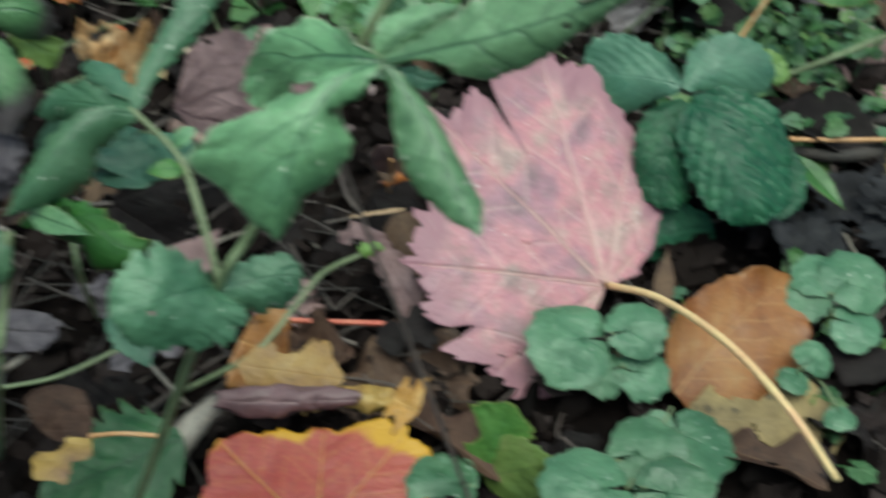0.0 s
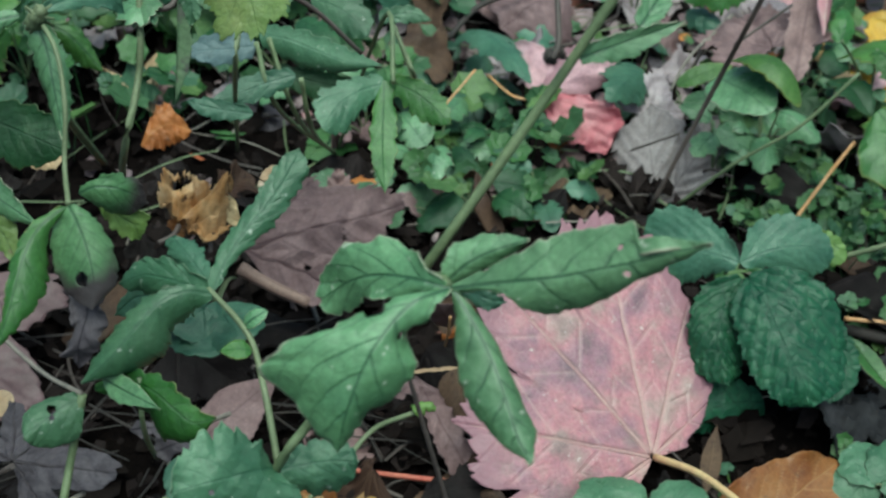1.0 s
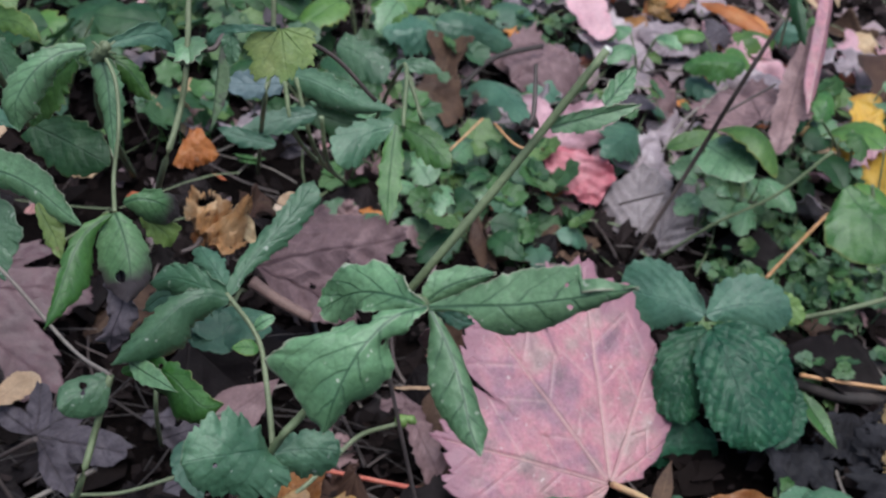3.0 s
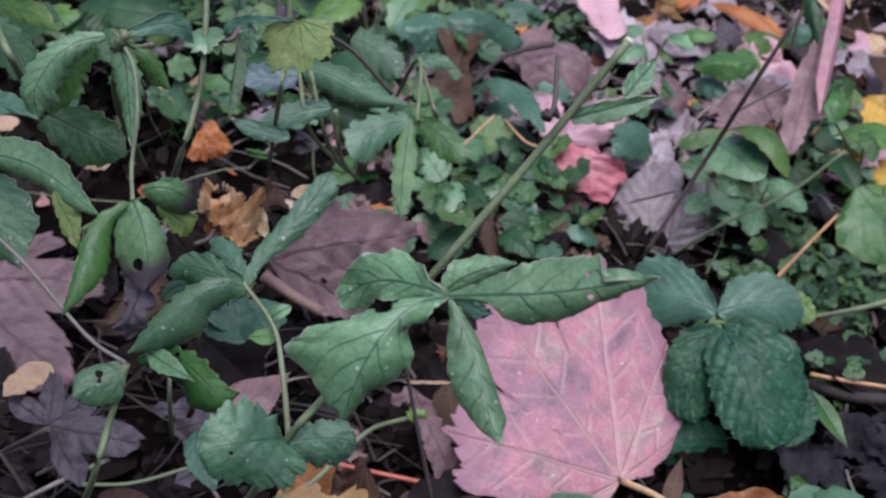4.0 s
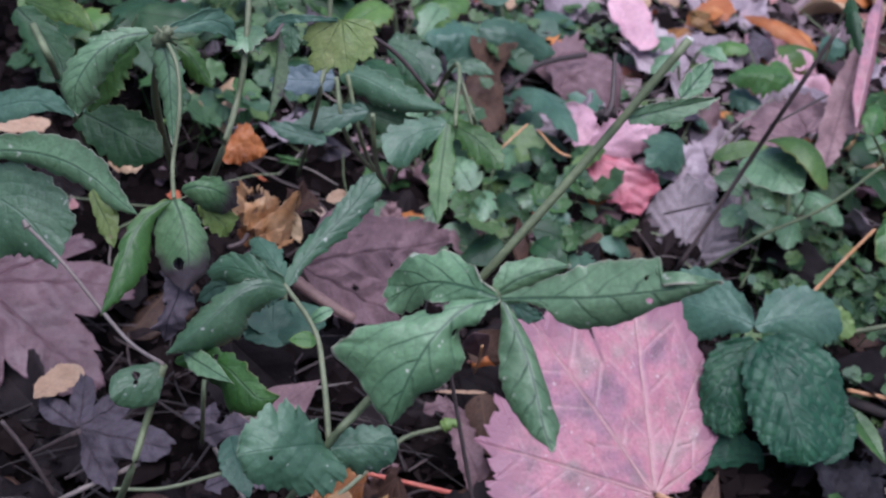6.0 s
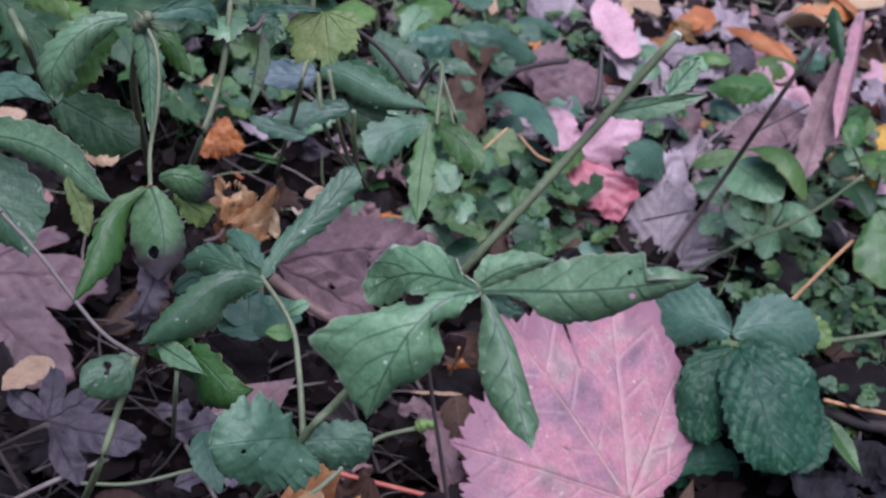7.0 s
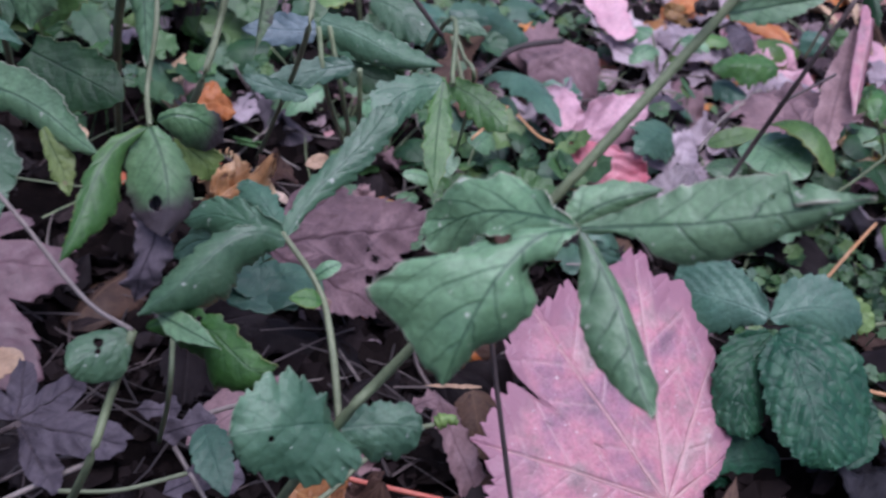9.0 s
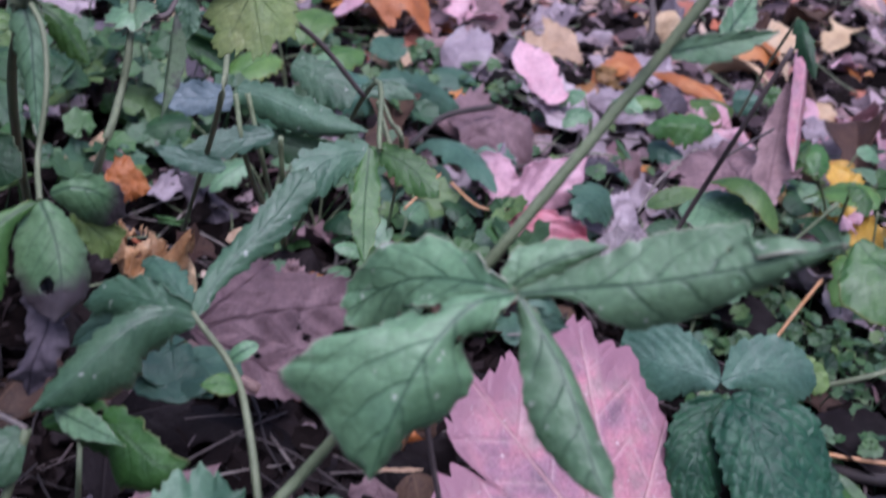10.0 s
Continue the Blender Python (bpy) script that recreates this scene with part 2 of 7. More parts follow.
STEM_ROSE = stem_material("stem_rosy_brown", (0.19, 0.11, 0.095), (0.30, 0.185, 0.155), 0.6)
STEM_RED = stem_material("stalk_red", (0.5, 0.10, 0.075), (0.6, 0.2, 0.13), 0.45)
STALK_PINK = stem_material("stalk_pink_straw", (0.62, 0.33, 0.19), (0.72, 0.55, 0.28), 0.45)
STRAW = stem_material("straw_orange", (0.5, 0.24, 0.09), (0.62, 0.36, 0.2), 0.5)
RIB_PINK = stem_material("rib_pale_pink", (0.46, 0.25, 0.27), (0.60, 0.40, 0.37), 0.5)
RIB_DARK = stem_material("rib_dark_mauve", (0.03, 0.02, 0.026), (0.06, 0.042, 0.05), 0.6)
RIB_ROSE = stem_material("rib_dusky_rose", (0.09, 0.045, 0.055), (0.16, 0.09, 0.10), 0.6)
RIB_AMBER = stem_material("rib_amber", (0.36, 0.14, 0.06), (0.46, 0.24, 0.08), 0.5)
WHITE = stem_material("white_pith", (0.6, 0.58, 0.52), (0.75, 0.73, 0.7), 0.6)


def soil_material():
    m, t, p = nodes_of("shade_dark_leaf_mould")
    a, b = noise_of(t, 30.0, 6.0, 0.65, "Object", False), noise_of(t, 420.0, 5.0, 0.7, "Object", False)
    # near-black: the shade between the leaves is put into the soil's colour
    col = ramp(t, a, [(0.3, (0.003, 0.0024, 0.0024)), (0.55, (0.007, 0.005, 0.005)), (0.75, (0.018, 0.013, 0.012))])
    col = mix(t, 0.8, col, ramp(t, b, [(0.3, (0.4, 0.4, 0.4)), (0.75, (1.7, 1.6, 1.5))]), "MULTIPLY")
    t.links.new(col, p.inputs["Base Color"])
    p.inputs["Roughness"].default_value = 0.9
    p.inputs["Specular IOR Level"].default_value = 0.03
    bump = add(t, "ShaderNodeBump", Strength=0.9, Distance=0.004)
    t.links.new(math_node(t, "ADD", a, math_node(t, "MULTIPLY", b, 0.6)), bump.inputs["Height"])
    t.links.new(bump.outputs[0], p.inputs["Normal"])
    return m


SOIL = soil_material()


# ---- ground: one sheet, fine near the camera's way, out to the horizon ----
def spread(n, near, far):
    s = np.linspace(-1, 1, n)
    return np.sign(s) * (np.abs(s) * near + (far - near) * np.abs(s) ** 9)


def ground_height(x, y):
    n = noise.noise(Vector((x * 7, y * 7, 3.1))) * 0.007 + noise.noise(Vector((x * 31, y * 31, 1.7))) * 0.0035
    d = math.hypot(x, y - 0.2)
    return n * min(1.0, 1.3 / max(d, 0.3)) - 0.004


def build_ground():
    xs, ys = spread(181, 0.9, 120.0), spread(181, 0.9, 120.0) + 0.3
    verts = [(x, y, ground_height(x, y)) for y in ys for x in xs]
    n = len(xs)
    faces = [(j * n + i, j * n + i + 1, (j + 1) * n + i + 1, (j + 1) * n + i) for j in range(n - 1) for i in range(n - 1)]
    me = bpy.data.meshes.new("ground")
    me.from_pydata(verts, [], faces)
    me.polygons.foreach_set("use_smooth", [True] * len(faces))
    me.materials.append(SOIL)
    return tagged(new("ground", me), "damp woodland soil under fallen leaves, darkened for shade between them", "ground", kind="structure")


build_ground()


# ---- how leaves and stems are made ----
def rng(seed):
    return np.random.RandomState(seed % 100000)


def wavy(x, y, seed, scale):
    """A smooth random height over a leaf, about -1 to 1, with lumps of uneven size."""
    r = rng(seed)
    grid = r.uniform(-1, 1, (64, 64))
    out = np.zeros_like(x)
    for f, amp in ((scale / 5.0, 1.0), (scale / 2.1, 0.45)):
        a = r.uniform(0, math.tau)
        u, v = (x * math.cos(a) - y * math.sin(a)) * f + 17.3, (x * math.sin(a) + y * math.cos(a)) * f + 23.1
        iu, iv = np.floor(u).astype(int), np.floor(v).astype(int)
        fu, fv = u - iu, v - iv
        fu, fv = fu * fu * (3 - 2 * fu), fv * fv * (3 - 2 * fv)
        g = lambda p, q: grid[p % 64, q % 64]
        out += amp * ((g(iu, iv) * (1 - fu) + g(iu + 1, iv) * fu) * (1 - fv) + (g(iu, iv + 1) * (1 - fu) + g(iu + 1, iv + 1) * fu) * fv)
    return out


def sheet_mesh(name, x, y, z, vein, mat, thick=0.00025, drop=None, rim=None):
    """A thin two-sided sheet from grids of points, with a rim, and its vein layer."""
    rows, cols = x.shape
    p = np.stack([x, y, z], -1)
    du, dv = np.gradient(p, axis=0), np.gradient(p, axis=1)
    n = np.cross(du, dv)
    n /= np.linalg.norm(n, axis=-1, keepdims=True) + 1e-12
    if n[..., 2].mean() < 0:
        n = -n
    top, low = p.reshape(-1, 3), (p - n * thick).reshape(-1, 3)
    k = rows * cols
    idx = np.arange(k).reshape(rows, cols)
    a, b, c, d = idx[:-1, :-1].ravel(), idx[:-1, 1:].ravel(), idx[1:, 1:].ravel(), idx[1:, :-1].ravel()
    keep = np.ones(len(a), bool) if drop is None else ~drop.ravel()
    quads = np.stack([a, b, c, d], -1)[keep]
    edge = {}
    for q in quads:
        for i in range(4):
            e = (int(q[i]), int(q[(i + 1) % 4]))
            if (e[1], e[0]) in edge:
                del edge[(e[1], e[0])]
            else:
                edge[e] = 1
    skirt = [(e[1], e[0], e[0] + k, e[1] + k) for e in edge]
    faces = quads.tolist() + (quads[:, ::-1] + k).tolist() + skirt
    me = bpy.data.meshes.new(name)
    me.from_pydata(np.concatenate([top, low]).tolist(), [], faces)
    layer = me.attributes.new("vein", "FLOAT", "POINT")
    layer.data.foreach_set("value", np.concatenate([vein.ravel(), vein.ravel()]).astype(np.float32))
    if rim is not None:
        border = me.attributes.new("rim", "FLOAT", "POINT")
        border.data.foreach_set("value", np.concatenate([rim.ravel(), rim.ravel()]).astype(np.float32))
    me.polygons.foreach_set("use_smooth", [True] * len(faces))
    me.materials.append(mat)
    me.validate()
    return me


def teeth(s, n, sharp=1.0):
    """Saw teeth along an edge, 0 at the tooth's point and 1 in the notch."""
    f = (s * n) % 1.0
    return np.abs(1 - f) ** sharp * (f < 0.82) + (f >= 0.82) * (f - 0.82) / 0.18 * 0.18


PROFILES = {
    "avens": lambda s: np.sin(np.pi * s ** 0.8) ** 0.7 * (0.66 + 0.34 * np.abs(np.sin(np.pi * 2.7 * s + 0.3)) ** 0.6),
    "ovate": lambda s: np.sin(np.pi * s ** 0.75) ** 0.75,
    "round": lambda s: np.sin(np.pi * s ** 0.85) ** 0.5,
    "lance": lambda s: np.sin(np.pi * s ** 0.85) ** 1.15,
    "blunt": lambda s: np.clip(s * 5, 0, 1) ** 0.7 * (0.55 + 0.45 * np.sin(np.pi * s * 0.9)) * np.clip((1 - s) * 6, 0, 1) ** 0.45,
    "lobed": lambda s: np.clip(s * 4, 0, 1) ** 0.8 * (0.62 + 0.25 * np.sin(s * 11) + 0.22 * s) * np.clip((1 - s) * 4.5, 0, 1) ** 0.6,
}


def blade_mesh(name, mat, length, width, profile="ovate", tooth=0.1, n_teeth=14, arch=0.0, fold=0.0, cup=0.0, twist=0.0,
               wave=0.075, quilt=0.014, rag=0.07, side=(1.0, 1.0), seed=1, res=(64, 33), veins=5, nibble=0.0, crinkle=0.006, curl=(0.0, 0.0)):
    """A leaf with a midrib along +y. arch: rise of the middle; fold: V along the midrib, degrees; cup: droop of the edges;
    curl: how far the edges (-x, +x) roll down;
    twist: degrees from base to tip; nibble: how much is eaten away."""
    across = np.linspace(-1, 1, res[1] + 1 - res[1] % 2)
    s, w = np.meshgrid(np.linspace(0, 1, res[0]), np.sign(across) * np.abs(across) ** 1.45, indexing="ij")
    half = width / 2 * PROFILES[profile](s)
    edge = 1 - tooth * teeth(s + 0.13 * (w > 0), n_teeth) * np.abs(w) ** 2
    lean = np.where(w < 0, side[0], side[1])
    half = half * (1 + rag * (wavy(np.sign(w) * 0.5, s, seed + 4, 42.0) + 0.5 * wavy(np.sign(w) * 0.5, s, seed + 14, 190.0)) * np.clip(s * 6, 0, 1))
    x = w * half * edge * lean
    y = s * length
    q = (y - np.abs(x) * 0.85) / length * veins + 0.3 * wavy(x / length, y / length, seed + 2, 6.0)
    near = np.abs(q - np.round(q)) * length / veins
    tw = max(length * 0.008, 0.00022)
    vein = np.clip(np.exp(-(x / (tw * (1.35 - s))) ** 2) + 0.6 * np.exp(-(near / (tw * 0.75)) ** 2) * np.clip(1.1 - np.abs(w), 0, 1) ** 0.4, 0, 1)
    net = np.exp(-(wavy(x / length, y / length, seed + 21, 75.0) / 0.10) ** 2) * 0.32
    vein = np.maximum(vein, net) * np.clip(s * 30, 0, 1)
    left, right = fold if isinstance(fold, tuple) else (fold, fold)
    z = np.abs(x) * np.where(x < 0, math.tan(radians(left)), math.tan(radians(right))) - cup * np.abs(x) ** 2 / max(width, 1e-6) * 2
    z = z + quilt * width * (np.cos(q * math.tau) * -0.5) * np.clip(np.abs(w) * 3, 0, 1) * 0.5
    z = z + wave * width * wavy(x / length, y / length, seed, 7.0) + crinkle * width * (wavy(x / length, y / length, seed + 5, 40.0) + 0.7 * wavy(x / length, y / length, seed + 6, 85.0))
    z = z - width * np.where(w < 0, curl[0], curl[1]) * np.clip(np.abs(w) - 0.45, 0, 1) ** 2
    ang = radians(twist) * s
    x, z = x * np.cos(ang) - z * np.sin(ang), x * np.sin(ang) + z * np.cos(ang)
    z = z + arch * length * 4 * s * (1 - s)
    drop = None
    if nibble:
        f = 1.35 * wavy(x / length, y / length, seed + 9, 40.0)[:-1, :-1]
        drop = (f > 1.1 - nibble) & ((np.abs(w[:-1, :-1]) > 0.4) | (f > 1.35 - nibble)) & (s[:-1, :-1] > 0.15)
    return sheet_mesh(name, x, y, z, vein, mat, 0.00025, drop, np.maximum(np.abs(w), np.clip(s * 1.06 - 0.06, 0, 1) ** 3))


RIBS = {}


def palm_mesh(name, mat, lobes, sharp=1.25, tooth=0.12, n_teeth=30, arch=0.0, cup=0.0, wave=0.03, seed=1, res=(25, 120), curl=0.0,
              crumple=0.0, nibble=0.0, fold=0.0, hollow=0.5, slits=(), scallop=False, ridge=0.0022):
    """A lobed leaf round its stalk's end. lobes: (degrees from +y, towards +x; length; half width in degrees)."""
    lobes = sorted(lobes)
    lo, hi = lobes[0][0] - lobes[0][2] * 0.95, lobes[-1][0] + lobes[-1][2] * 0.95
    size = max(l for _, l, _ in lobes)
    r, th = np.meshgrid(np.linspace(0.012, 1, res[0]) ** 0.9, np.radians(np.linspace(lo, hi, res[1])), indexing="ij")
    out = np.zeros_like(th)
    for a, l, b in lobes:
        u = np.abs(np.degrees(th) - a) / b
        out = np.maximum(out, l * np.clip(1 - hollow * u ** sharp, 0.0, 1))
    deg = np.degrees(th)
    bite = (1 - np.abs(np.sin(np.pi * (deg - lo) / (hi - lo) * n_teeth)) ** 0.6) if scallop else teeth((deg - lo) / (hi - lo), n_teeth)
    out = out * (1 - tooth * bite) * (1 - (0.0 if scallop else 0.45) * tooth * teeth((deg - lo) / (hi - lo) + 0.3, n_teeth * 2.6))
    out = out * (1 + 0.05 * wavy(np.sin(th), np.cos(th), seed + 6, 30.0))
    for a, depth, w in slits:
        out = out * (1 - depth * np.exp(-((deg - a) / w) ** 2))
    x, y = r * out * np.sin(th), r * out * np.cos(th)
    vein = np.zeros_like(x)
    best = np.full_like(x, 1e9)
    q = np.zeros_like(x)
    tw = size * 0.0095
    for a, l, b in lobes:
        ca, sa = math.cos(radians(a)), math.sin(radians(a))
        u, v = x * sa + y * ca, x * ca - y * sa
        vein = np.maximum(vein, np.exp(-(v / (tw * np.clip(1.3 - u / l, 0.25, 2))) ** 2) * (u > 0))
        angle = np.abs(deg - a)
        sel = angle < best
        q = np.where(sel, (u - np.abs(v) * 0.9) / size * 9, q)
        best = np.minimum(best, angle)
    q = q * 0.62 + 0.22 * wavy(x / size, y / size, seed + 2, 8.0)
    near = np.abs(q - np.round(q)) * size / 6
    vein = np.maximum(vein, 0.6 * np.exp(-(near / (tw * 0.7)) ** 2) * (r > 0.15))
    net = np.exp(-(wavy(x / size, y / size, seed + 21, 95.0) / 0.10) ** 2) * 0.22
    vein = np.maximum(vein, net * (r > 0.06))
    z = wave * size * wavy(x / size, y / size, seed, 5.0) + 0.3 * wave * size * wavy(x / size, y / size, seed + 3, 16.0)
    z = z - cup * (x ** 2 + (y * 0.6) ** 2) / size - 0.008 * size * vein + ridge * size * np.cos(q * math.tau) * np.clip(r * 4 - 0.5, 0, 1)
    z = z + arch * y * (size - y) / size * 4 * 0.25 + np.abs(x) * math.tan(radians(fold))
    if curl:
        z = z + curl * size * np.clip(r - 0.55, 0, 1) ** 2 * 4 * np.sin(deg * 0.05 + seed)
    if crumple:
        c = wavy(x / size, y / size, seed + 11, 9.0)
        z = z + crumple * size * (np.abs(c) + 0.3 * np.abs(wavy(x / size, y / size, seed + 12, 24.0)))
        x, y = x * (1 - 0.25 * crumple * (1 + c)), y * (1 - 0.2 * crumple * (1 - c))
    drop = None
    if nibble:
        f = 1.35 * wavy(x / size, y / size, seed + 9, 34.0)[:-1, :-1]
        drop = (f > 1.1 - nibble) & (r[:-1, :-1] > 0.3)
    me = sheet_mesh(name, x, y, z, vein, mat, 0.0003, drop, r)
    cols = [int(np.argmin(np.abs(deg[0] - a))) for a, _, _ in lobes]
    RIBS[me.name] = [[(float(x[i, c]), float(y[i, c]), float(z[i, c]) + 0.0001) for i in range(0, int(res[0] * 0.93), max(1, res[0] // 9))] for c in cols]
    return me


MAPLE = [(0, 1.0, 34), (42, 0.92, 30), (-42, 0.92, 30), (88, 0.66, 34), (-88, 0.66, 34)]
THREE = [(0, 1.0, 42), (55, 0.8, 42), (-55, 0.8, 42)]
FAN = [(0, 1.0, 60), (55, 0.95, 55), (-55, 0.95, 55), (110, 0.9, 50), (-110, 0.9, 50)]


def scaled(lobes, size):
    return [(a, l * size, b) for a, l, b in lobes]


def set_leaf(base, tip, up=(0, -0.3, 0.95)):
    """The pose of a leaf whose stalk end is at base, whose +y runs to tip and whose face looks towards up."""
    b, y = Vector(base), (Vector(tip) - Vector(base)).normalized()
    zz = Vector(up) - y * y.dot(Vector(up))
    zz.normalize()
    xx = y.cross(zz)
    return Matrix((xx, y, zz)).transposed().to_4x4(), b


def span(a, b):
    return (Vector(b) - Vector(a)).length


def part(name, me, parent, m=None, label=""):
    ob = new(name, me)
    if m is not None:
        ob.matrix_world = m
    if parent:
        ob.parent = parent
        ob.matrix_parent_inverse = Matrix.Translation(parent.location).inverted() if parent.type == "EMPTY" else parent.matrix_world.inverted()
    if label:
        ob["label"] = label
    return ob


def placed(base, tip, up):
    turn, b = set_leaf(base, tip, up)
    return Matrix.Translation(b) @ turn


def thing_at(name, at, label, category, group=""):
    ob = new(name)
    ob.location = at
    ob.empty_display_size = 0.02
    return tagged(ob, label, category, group)


def smooth_path(points, steps=7):
    p = [np.array(v, float) for v in points]
    p = [2 * p[0] - p[1]] + p + [2 * p[-1] - p[-2]]
    out = []
    for i in range(1, len(p) - 2):
        for k in range(steps):
            t = k / steps
            out.append(0.5 * (2 * p[i] + (p[i + 1] - p[i - 1]) * t + (2 * p[i - 1] - 5 * p[i] + 4 * p[i + 1] - p[i + 2]) * t * t
                              + (3 * p[i] - p[i - 1] - 3 * p[i + 1] + p[i + 2]) * t ** 3))
    out.append(p[-2])
    return out


def stem_mesh(name, points, r0, r1, mat, sides=8, knots=0.0, seed=1):
    """A tapered stem along a smooth path, closed at both ends."""
    path, r = smooth_path(points), rng(seed)
    verts, faces, n = [], [], 0
    for i, c in enumerate(path):
        d = path[min(i + 1, len(path) - 1)] - path[max(i - 1, 0)]
        d /= np.linalg.norm(d) + 1e-12
        a = np.cross(d, (0.3, 0.2, 0.93))
        a /= np.linalg.norm(a) + 1e-12
        b = np.cross(d, a)
        rad = (r0 + (r1 - r0) * i / (len(path) - 1)) * (1 + knots * r.uniform(-1, 1))
        verts += [tuple(c + rad * (a * math.cos(k * math.tau / sides) + b * math.sin(k * math.tau / sides))) for k in range(sides)]
    for i in range(len(path) - 1):
        faces += [(i * sides + k, i * sides + (k + 1) % sides, (i + 1) * sides + (k + 1) % sides, (i + 1) * sides + k) for k in range(sides)]
    faces += [tuple(range(sides))[::-1], tuple((len(path) - 1) * sides + k for k in range(sides))]
    me = bpy.data.meshes.new(name)
    me.from_pydata(verts, [], faces)
    me.polygons.foreach_set("use_smooth", [len(f) == 4 for f in faces])
    me.materials.append(mat)
    return me


def roll_mesh(name, mat, length, radius, turns=1.3, seed=1, res=(40, 36)):
    """A leaf rolled up along its +y axis, with ragged ends."""
    s, v = np.meshgrid(np.linspace(0, 1, res[0]), np.linspace(0, 1, res[1]), indexing="ij")
    a = v * turns * math.tau
    rad = radius * (0.7 + 0.45 * v + 0.42 * wavy(s, v, seed, 22.0)) * (0.45 + 0.75 * np.sin(np.pi * np.clip(s, 0.03, 0.97)) ** 0.6)
    y = length * s + length * 0.06 * wavy(v, s * 0.3, seed + 1, 22.0)
    vein = np.exp(-(wavy(s, v, seed + 3, 30.0) / 0.1) ** 2) * 0.4
    return sheet_mesh(name, rad * np.cos(a), y, rad * np.sin(a), vein, mat, 0.0003)


def blade(parent, mat, base, tip, width, up=(0, -0.3, 0.95), name="leaflet", label="", **kw):
    me = blade_mesh(name, mat, span(base, tip), width, **kw)
    return part(name, me, parent, placed(base, tip, up), label)


def palm(parent, mat, base, tip, lobes=MAPLE, up=(0, -0.3, 0.95), name="leaf", label="", **kw):
    me = palm_mesh(name, mat, scaled(lobes, span(base, tip)), **kw)
    return part(name, me, parent, placed(base, tip, up), label)


def stem(parent, mat, points, r0, r1=None, name="stem", label="", **kw):
    return part(name, stem_mesh(name, points, r0, r0 if r1 is None else r1, mat, **kw), parent, None, label)


def fallen(mat, base, tip, label, lobes=MAPLE, up=(0, -0.2, 0.97), stalk=None, stalk_mat=STEM_BROWN, stalk_r=0.0009, name="maple_leaf", group="fallen leaves", ribs=None, **kw):
    """A fallen lobed leaf, a thing of its own, with its stalk."""
    ob = tagged(palm(None, mat, base, tip, lobes, up, name, **kw), label, "leaf", group)
    if not stalk:
        b, d = Vector(base), (Vector(base) - Vector(tip)) * 0.45
        low = max(0.0015, min(b.z, b.z + d.z))
        stalk = [tuple(b), (b.x + d.x * 0.5 - d.y * 0.15, b.y + d.y * 0.5 + d.x * 0.15, (b.z + low) / 2), (b.x + d.x, b.y + d.y, low)]
    if stalk:
        stem(ob, stalk_mat, stalk, stalk_r, stalk_r * 0.8, "leaf_stalk")
    if ribs:
        for path in RIBS[ob.data.name]:
            part("rib", stem_mesh("rib", path, stalk_r * 0.42, 0.0001, ribs, 6, 0.1), ob, ob.matrix_world.copy())
    return ob


def fallen_blade(mat, base, tip, width, label, up=(0, -0.2, 0.97), name="fallen_leaf", group="fallen leaves", **kw):
    return tagged(blade(None, mat, base, tip, width, up, name, **kw), label, "leaf", group)


